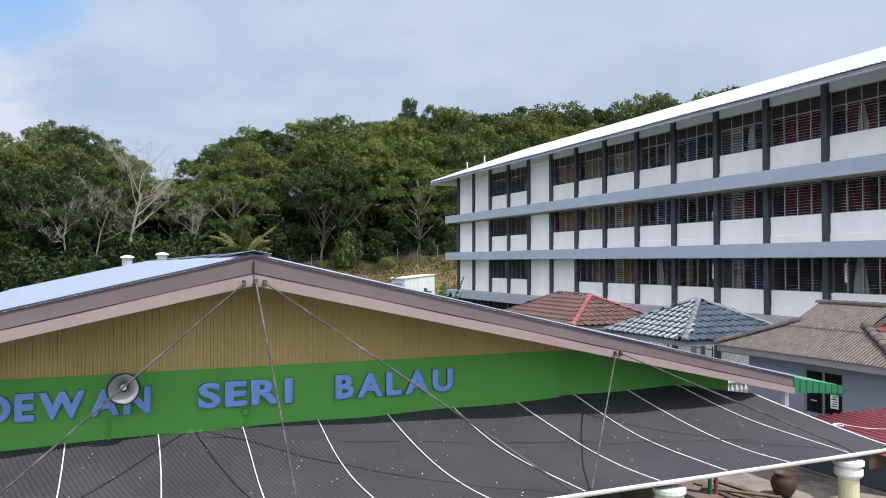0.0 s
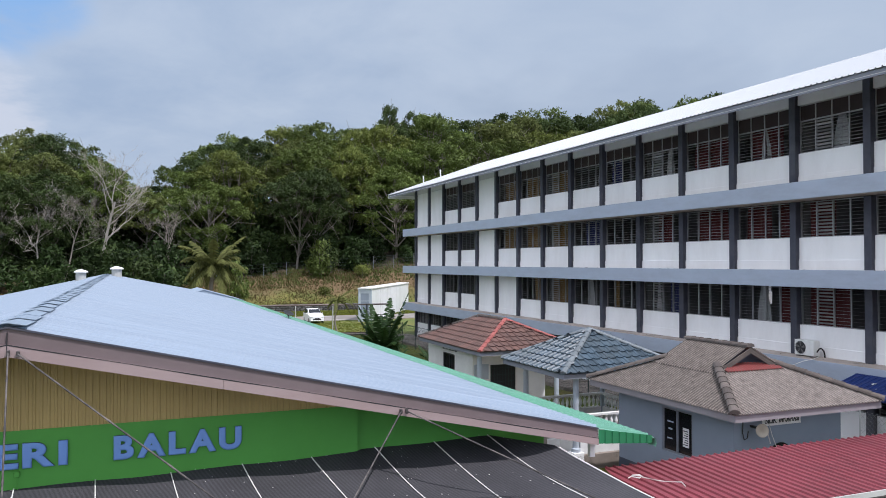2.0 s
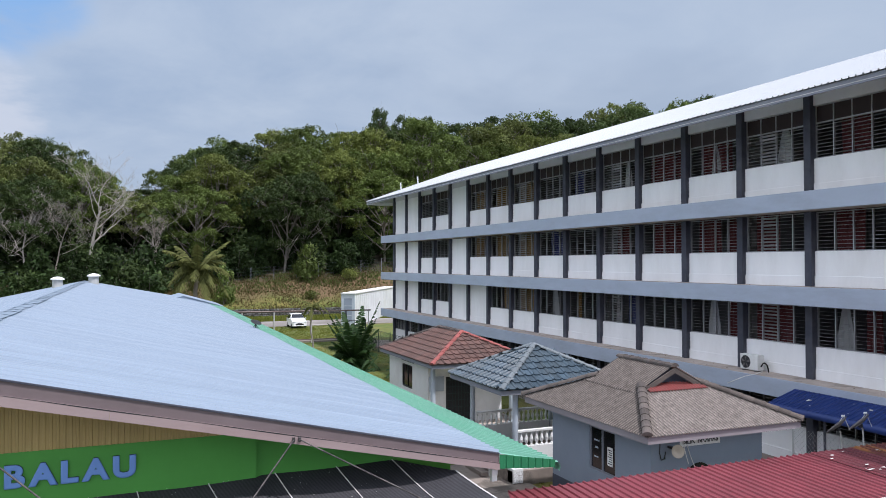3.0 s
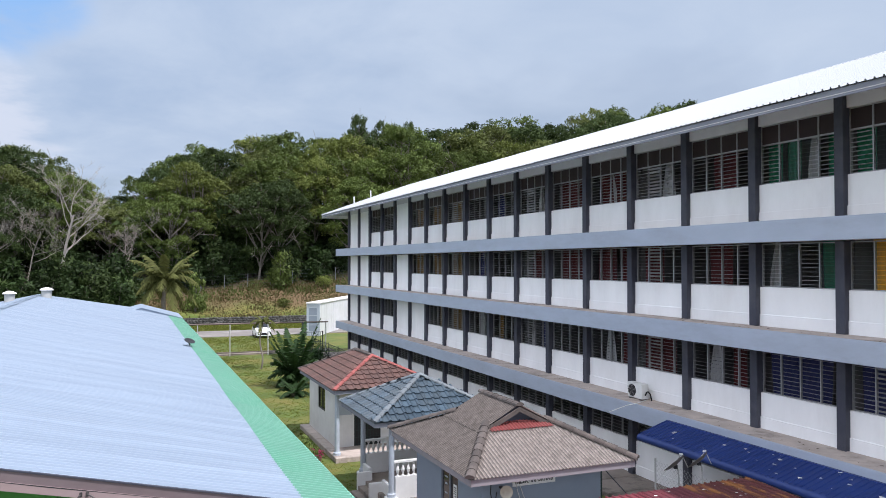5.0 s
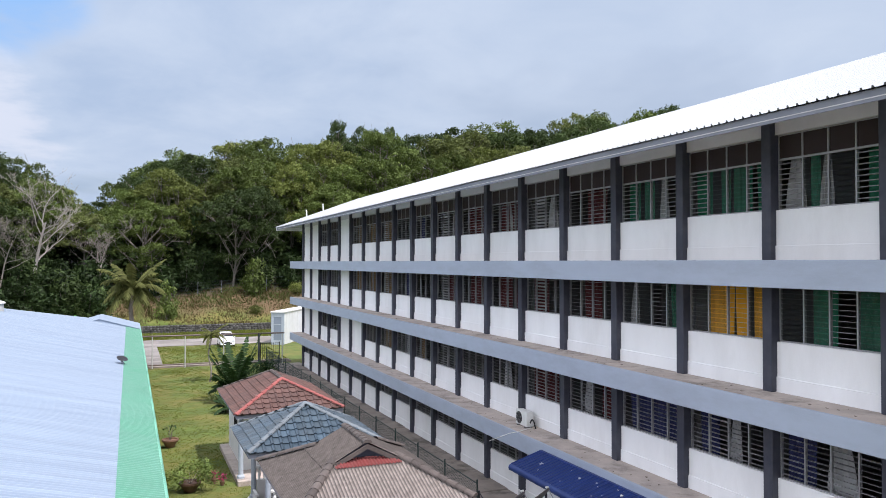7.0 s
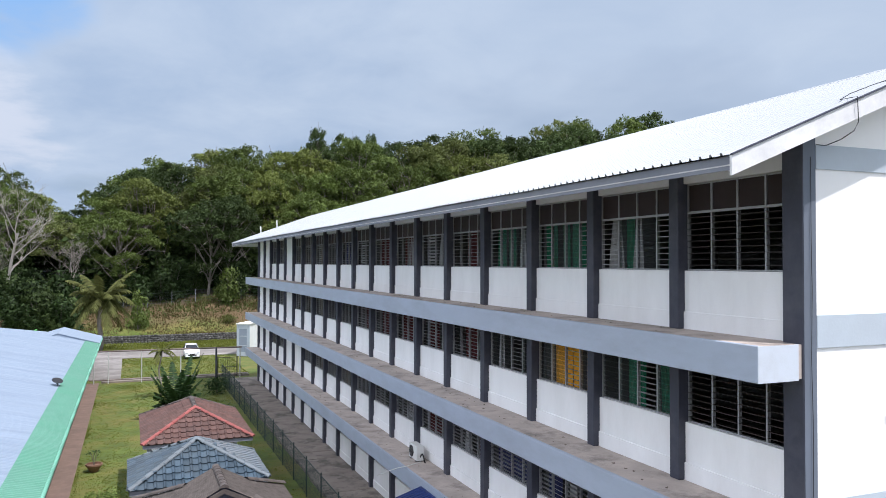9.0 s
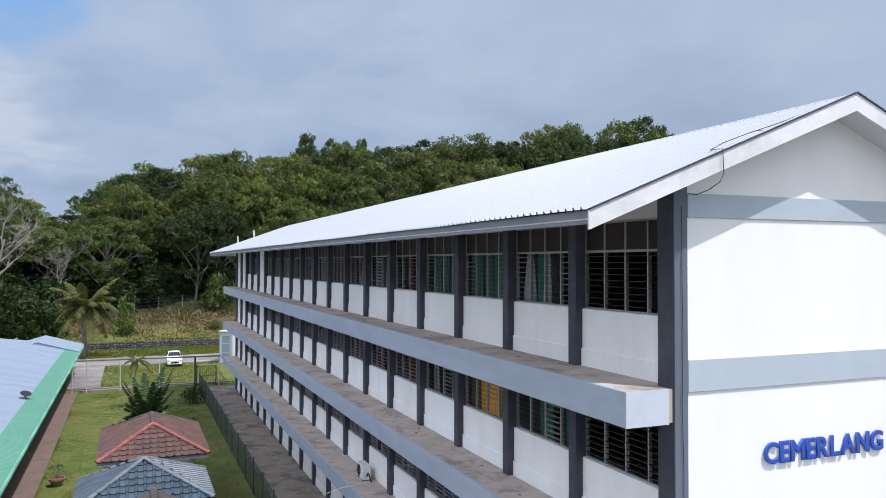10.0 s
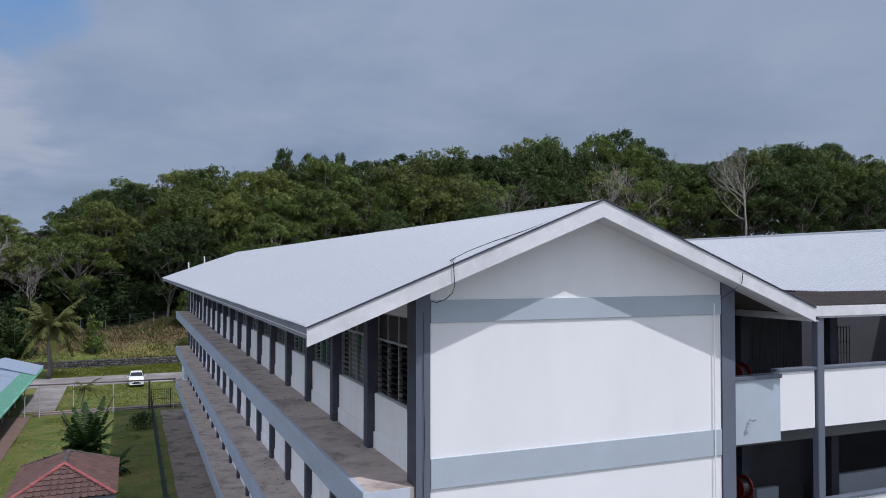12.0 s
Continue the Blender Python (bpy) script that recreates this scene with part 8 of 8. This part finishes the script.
def make_tree(seed, height, leaf, bare=0.42, width=0.30, per=132, size=0.225):
    """A forest tree: bent trunk, rising limbs, and a crown of domed lobes clad in small leafy clumps."""
    rng = np.random.RandomState(seed)
    tree = thing("forest_tree", (0, 0, 0), "tall broadleaf tree with a rounded green crown on the hillside", "tree", "trees of the forest edge")
    verts, faces, clumps = [], [], []
    lean = rng.uniform(-0.05, 0.05, 2)
    trunk = [(lean[0] * h * height + 0.25 * math.sin(h * 5 + seed), lean[1] * h * height, h * height * 0.86) for h in np.linspace(0, 1, 8)]
    limb(verts, faces, trunk, [height * 0.012 * (1 - 0.8 * i / 7) for i in range(8)], 7)
    # lobes: rings round the stem, wide in the middle and closing to the top
    lobes = [(0.0, 0.0, 0.88, 0.12)]
    for level, (h, share, count) in enumerate(((0.81, 0.6, 4), (0.70, 0.95, 6), (0.57, 1.05, 6), (0.43, 0.9, 4), (0.29, 0.7, 3))):
        if h < bare - 0.04:
            continue
        for i in range(count):
            a = 6.283 * (i + rng.uniform(-0.3, 0.3)) / count + level
            r = width * share * rng.uniform(0.6, 1.1)
            lobes.append((r * math.cos(a), r * math.sin(a), h + rng.uniform(-0.06, 0.06), rng.uniform(0.09, 0.155)))
    for lx, ly, lh, lr in lobes:
        j = min(6, max(1, int((lh - 0.16) * 7)))
        root = Vector(trunk[j])
        tip = Vector((trunk[-1][0] + lx * height, trunk[-1][1] + ly * height, lh * height))
        mid = root.lerp(tip, 0.55) + Vector(rng.normal(scale=0.35, size=3))
        limb(verts, faces, [root, mid, tip], [height * 0.007, height * 0.0045, height * 0.002], 5)
        for t in range(3):
            side = tip + Vector(rng.normal(scale=lr * height * 0.6, size=3))
            limb(verts, faces, [mid.lerp(tip, 0.4 + 0.2 * t), side], [height * 0.003, height * 0.0012], 4)
        # a domed tuft: leafy above and at the rim, open below
        tiltx, tilty = rng.uniform(-0.25, 0.25, 2)
        for c in range(int(15 * (lr / 0.1) ** 1.7)):
            a, q = rng.uniform(0, 6.283), math.sqrt(rng.rand())
            ragged = lr * height * rng.uniform(0.85, 1.12)
            dx, dy = q * math.cos(a) * ragged, q * math.sin(a) * ragged
            up = (math.sqrt(max(0.0, 1 - q * q)) * 0.62 - 0.10 * q) * ragged + tiltx * dx + tilty * dy
            clumps.append((tip.x + dx, tip.y + dy, tip.z + up, height * rng.uniform(0.022, 0.042)))
    raw("trunk", verts, faces, BARK, tree, smooth=True)
    v, f = leaf_cloud(rng, clumps, per, size, 0.7, 0.9)
    raw("crown", v, f, leaf, tree)
    return tree


def make_bush(seed, leaf, name="forest_bush", label="leafy shrub at the forest edge, shade put into its dark leaf colour"):
    rng = np.random.RandomState(seed)
    bush = thing(name, (0, 0, 0), label, "shrub", "shrubs under the forest")
    verts, faces, clumps = [], [], []
    for i in range(9):
        a, r, h = rng.uniform(0, 6.3), rng.uniform(0.2, 1.3), rng.uniform(1.0, 3.4)
        limb(verts, faces, [(0, 0, 0), (r * 0.4 * math.cos(a), r * 0.4 * math.sin(a), h * 0.5), (r * math.cos(a), r * math.sin(a), h)], [0.06, 0.04, 0.015], 5)
        clumps.append((r * math.cos(a), r * math.sin(a), h, rng.uniform(0.6, 1.0)))
        clumps.append((r * 1.1 * math.cos(a + 0.7), r * 1.1 * math.sin(a + 0.7), h * 0.55, rng.uniform(0.5, 0.95)))
    raw("stem", verts, faces, BARK, bush)
    v, f = leaf_cloud(rng, clumps, 150, 0.25, 0.6, 0.8)
    raw("foliage", v, f, leaf, bush)
    return bush


def make_dead_tree(seed, height, at, label, wood, stout):
    rng = np.random.RandomState(seed)
    tree = thing("dead_tree", at, label, "dead tree")
    verts, faces = [], []

    def grow(p, d, length, r, depth):
        pts, rad = [p], [r]
        q, v = Vector(p), Vector(d).normalized()
        n = 5 if depth < 3 else 3
        for i in range(n):
            v = (v + Vector(rng.normal(scale=0.09 if depth == 0 else 0.17, size=3)) + Vector((0, 0, 0.06))).normalized()
            q = q + v * length / n
            pts.append(tuple(q))
            rad.append(max(0.011, r * (1 - 0.55 * (i + 1) / n)))
        limb(verts, faces, pts, rad, (7, 6, 5, 4, 3, 3)[depth])
        if depth >= 4:
            return
        for i in range((8, 5, 4, 3)[depth]):
            t = rng.uniform(0.35 if depth else 0.45, 1.0)
            j = min(n - 1, int(t * n))
            b = Vector(pts[j]).lerp(Vector(pts[j + 1]), min(1.0, t * n - j))
            side = Vector(rng.normal(size=3))
            side.z *= 0.5
            nd = (v * 0.65 + side.normalized() * 0.92 + Vector((0, 0, 0.36))).normalized()
            grow(tuple(b), nd, length * rng.uniform(0.40, 0.60), max(0.012, rad[j] * 0.5), depth + 1)
    grow(at, (0.03, 0, 1), height * 0.55, height * stout, 0)
    raw("trunk", verts, faces, wood, tree)
    return tree


# height of the canopy against the sky, over a line 130 m back
SKYLINE = [(-60, 27), (-18, 25.5), (-13, 26.4), (-8, 27), (-1.6, 26.2), (1.8, 24.2), (4.2, 21), (6.5, 19), (9.5, 23), (12, 26.2), (17.6, 28), (23, 27.4), (27, 29.4), (34, 31.2), (42, 31.6), (50, 33.2), (56, 33), (64, 34), (75, 35.8), (87, 37.4), (95, 38.6), (107, 40), (118, 41.8), (134, 43), (138, 38), (143, 36.8), (152, 38.4), (160, 42.8), (172, 44.4), (183, 46.2), (191, 44), (196, 40.6), (205, 43.5), (240, 45)]


def skyline(x, y):
    """Height that a tree at x, y needs to reach the canopy's outline."""
    k = (y + 6) / 136
    return 9.5 + (float(np.interp(11 + (x - 11) / k, [a for a, _ in SKYLINE], [b for _, b in SKYLINE])) - 9.5) * k


def build_forest():
    rng = random.Random(21)
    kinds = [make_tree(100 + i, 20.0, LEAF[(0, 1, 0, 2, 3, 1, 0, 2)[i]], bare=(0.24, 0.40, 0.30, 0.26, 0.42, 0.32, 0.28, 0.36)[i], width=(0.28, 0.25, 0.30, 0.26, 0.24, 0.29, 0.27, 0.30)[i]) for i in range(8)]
    used = [False] * len(kinds)

    def put(x, y, top, choice):
        z = ground_height(x, y) - 0.2
        h = max(7.0, top - z)
        i = rng.choice(choice)
        s = h / 20.0
        w = min(1.25, max(0.75, s)) * rng.uniform(0.9, 1.12)
        m = Matrix.Translation((x, y, z)) @ Matrix.Rotation(rng.uniform(0, 6.28), 4, "Z")
        if used[i]:
            ob = copy_thing(kinds[i], m)
        else:
            used[i] = True
            ob = kinds[i]
            ob.matrix_basis = m
        ob.scale = (w, w, s)

    # rows of trees up the hill; the back rows make the skyline
    for row in range(4):
        y = 117 + row * 8.0
        step = 5.8 + 0.3 * row
        x = -26 + rng.uniform(0, 4) - row * 2
        while x < 215:
            xx, yy = x + rng.uniform(-1.8, 1.8), y + rng.uniform(-2.2, 2.2)
            share = (0.66, 0.88, 1.03, 1.06)[row] * rng.uniform(0.93, 1.04)
            top = 9.5 + (min(skyline(xx + d, yy) for d in (-3.0, 0.0, 3.0)) - 9.5) * share
            if row < 1 and (rng.random() < 0.25 or xx > 90):
                x += step
                continue
            # front row takes the dark crowns to stand in for shade under the canopy
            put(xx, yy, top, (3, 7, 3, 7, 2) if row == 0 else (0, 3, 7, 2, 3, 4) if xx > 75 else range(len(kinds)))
            x += step * rng.uniform(0.8, 1.2) * (1.0 if xx < 70 else 1.25)
    # tall dark crowns that stand out of the canopy
    tall = make_tree(140, 20.0, LEAF[2], bare=0.66, width=0.20)
    tall.name = "emergent_tree"
    tagged(tall, "tall dark tree standing out above the canopy", "tree", "trees above the canopy")
    for i, (x, y, top) in enumerate(((49.5, 138, 38.2), (55.0, 140, 37.8), (64.5, 148, 39.6), (60.0, 146, 38.4))):
        z = ground_height(x, y) - 0.2
        m = Matrix.Translation((x, y, z)) @ Matrix.Rotation(i * 1.7, 4, "Z")
        ob = tall if i == 0 else copy_thing(tall, m)
        ob.matrix_basis = m
        s = (top - z) / 20.0
        ob.scale = (s * (0.5, 0.42, 0.4, 0.36)[i], s * (0.5, 0.42, 0.4, 0.36)[i], s)
    # most shrubs get the leaf that carries forest shade in its colour
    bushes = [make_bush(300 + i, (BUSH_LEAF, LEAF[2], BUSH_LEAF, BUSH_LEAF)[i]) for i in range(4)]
    fresh = [True] * 4
    for i in range(175):
        x, y = -26 + 105 * (i + rng.random()) / 120, rng.choice((114, 116, 119, 123, 129)) + rng.uniform(-1, 1.5)
        s = rng.uniform(0.7, 1.5) * (1.0 if y < 120 else 1.9)
        k = rng.randrange(4)
        m = Matrix.Translation((x, y, ground_height(x, y) - 0.15)) @ Matrix.Rotation(rng.uniform(0, 6.28), 4, "Z")
        if i >= 120:
            x, y = -26 + 36 * rng.random(), 104 + 9 * rng.random()
            m = Matrix.Translation((x, y, ground_height(x, y) - 0.15)) @ Matrix.Rotation(rng.uniform(0, 6.28), 4, "Z")
            s = rng.uniform(0.9, 1.5)
        if fresh[k]:
            fresh[k] = False
            ob = bushes[k]
            ob.matrix_basis = m
        else:
            ob = copy_thing(bushes[k], m)
        ob.scale = (s, s, s * rng.uniform(0.8, 1.2))


build_forest()
for seed, x, y, h, wood, stout, label in (
        (7, -0.6, 113.5, 21.0, DEADWOOD, 0.013, "bleached bare dead tree with many fine branches"), (9, 8.6, 112.0, 13.5, GREY_WOOD, 0.010, "grey leafless tree with drooping branches"),
        (12, -7.8, 113.0, 16.0, DEADWOOD, 0.009, "bare grey tree with a slender trunk among the shrubs"), (23, -4.4, 114.0, 16.0, GREY_WOOD, 0.008, "slender bare trunk among the shrubs"),
        (15, 111.0, 117, 30.0, DEADWOOD, 0.009, "bare pale tree standing in the forest"), (18, 118.0, 117, 28.0, DEADWOOD, 0.009, "bare pale tree standing in the forest"),
        (27, 86.0, 117, 28.0, GREY_WOOD, 0.008, "thin bare tree in front of the canopy"), (33, 147.0, 117, 30.0, DEADWOOD, 0.009, "bare pale tree standing in the forest")):
    make_dead_tree(seed, h, (x, y, ground_height(x, y) - 0.2), label, wood, stout)


for x, y, wide, tall, seed in ((30.1, 111.5, 1.05, 1.45, 341), (17.2, 104.8, 0.85, 1.5, 342)):
    sapling = make_bush(seed, LEAF[0], "sapling", "fresh green sapling standing before the dark forest")
    sapling.matrix_basis = Matrix.Translation((x, y, ground_height(x, y) - 0.1))
    sapling.scale = (wide, wide, tall)


def frond(verts, faces, root, az, rise, length, droop, width, leaflets, rng):
    """A feather frond: an arched rib with leaflets hanging on both sides."""
    d = Vector((math.cos(az), math.sin(az), 0))
    s = Vector((-math.sin(az), math.cos(az), 0))
    rib = []
    for i in range(leaflets + 1):
        t = i / leaflets
        rib.append(Vector(root) + d * (length * t * (1 - 0.15 * t)) + Vector((0, 0, rise * length * t - droop * length * t * t)))
    limb(verts, faces, [tuple(p) for p in rib[::3]], [0.03 * (1 - 0.8 * i / len(rib[::3])) + 0.004 for i in range(len(rib[::3]))], 4)
    for i in range(2, leaflets):
        t = i / leaflets
        w = width * math.sin(math.pi * min(1, 0.12 + t * 0.86)) ** 0.7
        fwd = (rib[i] - rib[i - 1]).normalized()
        for sg in (-1, 1):
            tip = rib[i] + s * sg * w * 0.85 + fwd * w * 0.55 + Vector((0, 0, -w * rng.uniform(0.4, 1.2) * max(0.5, droop * 1.25)))
            k = len(verts)
            off = fwd * 0.075 * length / 3
            mid = rib[i].lerp(tip, 0.5) + Vector((0, 0, 0.06 * w))
            verts.extend([tuple(rib[i] - off), tuple(rib[i] + off), tuple(mid + off * 1.1), tuple(tip), tuple(mid - off * 1.1)])
            faces.append((k, k + 1, k + 2, k + 3, k + 4))


def make_palm(at, trunk_h, n, length, name, label, leaf, seed, rise=0.75, droop=0.95, width=0.62, trunk_r=0.17):
    rng = random.Random(seed)
    palm = thing(name, at, label, "palm")
    verts, faces = [], []
    x, y, z = at
    pts = [(x + 0.12 * math.sin(i), y, z + trunk_h * i / 8) for i in range(9)]
    limb(verts, faces, pts, [trunk_r * (1.25 - 0.45 * i / 8) * (1.08 if i % 2 else 0.96) for i in range(9)], 10)
    raw("trunk", verts, faces, BARK, palm, smooth=True)
    for i in range(n):
        verts, faces = [], []
        k = i / n
        frond(verts, faces, (pts[-1][0], pts[-1][1], pts[-1][2]), i * 2.399 + rng.uniform(-0.2, 0.2), rise * (1.35 - 1.35 * k), length * rng.uniform(0.8, 1.08), droop * (0.55 + 0.5 * k), width * length / 3.2, 28, rng)
        raw("frond", verts, faces, leaf, palm)
    return palm


make_palm((12.75, 94.0, 0.0), 6.2, 26, 4.5, "coconut_palm", "coconut palm with arching fronds behind the hall", PALM_LEAF, 5, rise=1.05, droop=1.05, width=0.62, trunk_r=0.25)
make_palm((18.5, 56.6, 0.0), 3.8, 9, 1.5, "young_palm", "slender young palm on the lawn", PALM_LEAF, 6, width=0.5, trunk_r=0.06)
make_palm((19.1, 47.2, 0.0), 0.6, 42, 2.05, "bushy_palm", "dense dark bushy palm growing on the lawn", PLANT_LEAF, 8, rise=1.7, droop=0.75, width=0.8, trunk_r=0.2)
make_palm((18.4, 43.2, 0.0), 0.2, 20, 1.4, "bushy_palm", "low dark bushy palm behind the hut", PLANT_LEAF, 11, rise=1.0, droop=0.9, width=0.5, trunk_r=0.12)
make_palm((21.0, 42.6, 0.0), 0.3, 20, 1.5, "bushy_palm", "low dark bushy palm behind the hut", PLANT_LEAF, 13, rise=1.1, droop=0.8, width=0.5, trunk_r=0.12)


def round_bush(at, r, label, leaf, seed):
    rng = np.random.RandomState(seed)
    b = thing("round_shrub", at, label, "shrub")
    x, y, z = at
    cl = [(x + rng.uniform(-0.5, 0.5) * r, y + rng.uniform(-0.5, 0.5) * r, z + r * rng.uniform(0.35, 0.9), r * rng.uniform(0.5, 0.75)) for _ in range(9)]
    v, f = leaf_cloud(rng, cl, 600, 0.09, 0.4, 0.9)
    raw("foliage", v, f, leaf, b)
    verts, faces = [], []
    limb(verts, faces, [(x, y, z - 0.1), (x, y, z + r * 0.8)], [0.07, 0.03], 6)
    raw("stem", verts, faces, BARK, b)


round_bush((23.0, 57.5, 0), 1.0, "rounded dark shrub on the lawn", PLANT_LEAF, 4)
round_bush((36.5, 110.5, ground_height(36.5, 110.5)), 1.3, "bright green shrub on the bank", LEAF[1], 6)
round_bush((29.5, 105.5, ground_height(29.5, 105.5)), 1.0, "bright green shrub on the bank", LEAF[1], 7)

pt = thing("potted_plant", (14.5, 35.0, 0), "clay pot with a sparse small plant on the lawn", "potted plant")
part("pot", lathe(bmesh.new(), (14.5, 35.0, 0), [(0.2, 0), (0.34, 0.25), (0.42, 0.34), (0.42, 0.42), (0.36, 0.42), (0.34, 0.33)], 18), POT, pt)
v, f = [], []
rr = random.Random(2)
for i in range(7):
    a = i * 0.9
    limb(v, f, [(14.5, 35.0, 0.3), (14.5 + 0.12 * math.cos(a), 35.0 + 0.12 * math.sin(a), 0.8), (14.5 + 0.22 * math.cos(a), 35.0 + 0.22 * math.sin(a), 0.95 + 0.2 * rr.random())], [0.015, 0.01, 0.006], 4)
raw("stem", v, f, BARK, pt)
v, f = leaf_cloud(np.random.RandomState(3), [(14.5, 35.0, 1.0, 0.3)], 500, 0.07, 0.3)
raw("foliage", v, f, PLANT_LEAF, pt)


bowl = thing("potted_shrub", (14.9, 26.6, 0), "dark clay bowl with a spreading green shrub on the lawn", "potted plant")
part("pot", lathe(bmesh.new(), (14.9, 26.6, 0), [(0.22, 0), (0.36, 0.22), (0.44, 0.32), (0.44, 0.40), (0.38, 0.40), (0.35, 0.31)], 18), JAR, bowl)
rr = np.random.RandomState(9)
v, f = leaf_cloud(rr, [(14.9 + rr.uniform(-0.7, 0.7), 26.6 + rr.uniform(-0.5, 0.7), rr.uniform(0.5, 0.95), rr.uniform(0.3, 0.45)) for _ in range(9)], 900, 0.075, 0.4, 0.8)
raw("foliage", v, f, LEAF[0], bowl)
v, f = [], []
for i in range(8):
    limb(v, f, [(14.9, 26.6, 0.3), (14.9 + 0.5 * math.cos(i * 0.8), 26.6 + 0.45 * math.sin(i * 0.8), 0.75)], [0.015, 0.007], 4)
raw("stem", v, f, BARK, bowl)


# ---------------------------------------------------------------- grass
def tufts(name, label, areas, mat, seed, blades=4):
    """Bent blades strewn over rectangles: (x0, x1, y0, y1, count, height)."""
    rng = np.random.RandomState(seed)
    verts, faces = [], []
    for x0, x1, y0, y1, n, h in areas:
        patches = rng.uniform(size=(40, 2)) * np.array([x1 - x0, y1 - y0]) + np.array([x0, y0])
        for i in range(n):
            if rng.rand() < 0.55:
                c = patches[rng.randint(40)] + rng.normal(scale=1.0, size=2)
            else:
                c = rng.uniform(size=2) * np.array([x1 - x0, y1 - y0]) + np.array([x0, y0])
            x, y = min(max(c[0], x0), x1), min(max(c[1], y0), y1)
            z = ground_height(x, y) - 0.04
            for b in range(blades):
                a, hh = rng.uniform(0, 6.283), h * rng.uniform(0.5, 1.3)
                w, o = 0.025 + 0.05 * hh, rng.normal(scale=0.06, size=2)
                dx, dy = math.cos(a), math.sin(a)
                lean = hh * rng.uniform(0.1, 0.6)
                k = len(verts)
                verts += [(x + o[0] - dy * w, y + o[1] + dx * w, z), (x + o[0] + dy * w, y + o[1] - dx * w, z), (x + o[0] + dx * lean, y + o[1] + dy * lean, z + hh)]
                faces.append((k, k + 1, k + 2))
    tagged(raw(name, verts, faces, mat), label, "grass", kind="stuff")


tufts("lawn_grass", "short uneven green lawn grass", [(13.7, 23.8, 18.5, 66, 12500, 0.05), (15.5, 27.0, 68.3, 84.8, 4500, 0.09), (12.5, 40, 92.8, 102.3, 8000, 0.20)], BLADE, 31)
tufts("bank_grass", "dry tangled grass on the earth bank", [(9, 50, 102.9, 115, 7500, 0.26)], DRY, 32)
tufts("bank_weeds", "green weeds on the earth bank", [(9, 50, 108.5, 117, 3000, 0.36), (9, 50, 102.9, 108, 500, 0.3)], LEAF[0], 33)
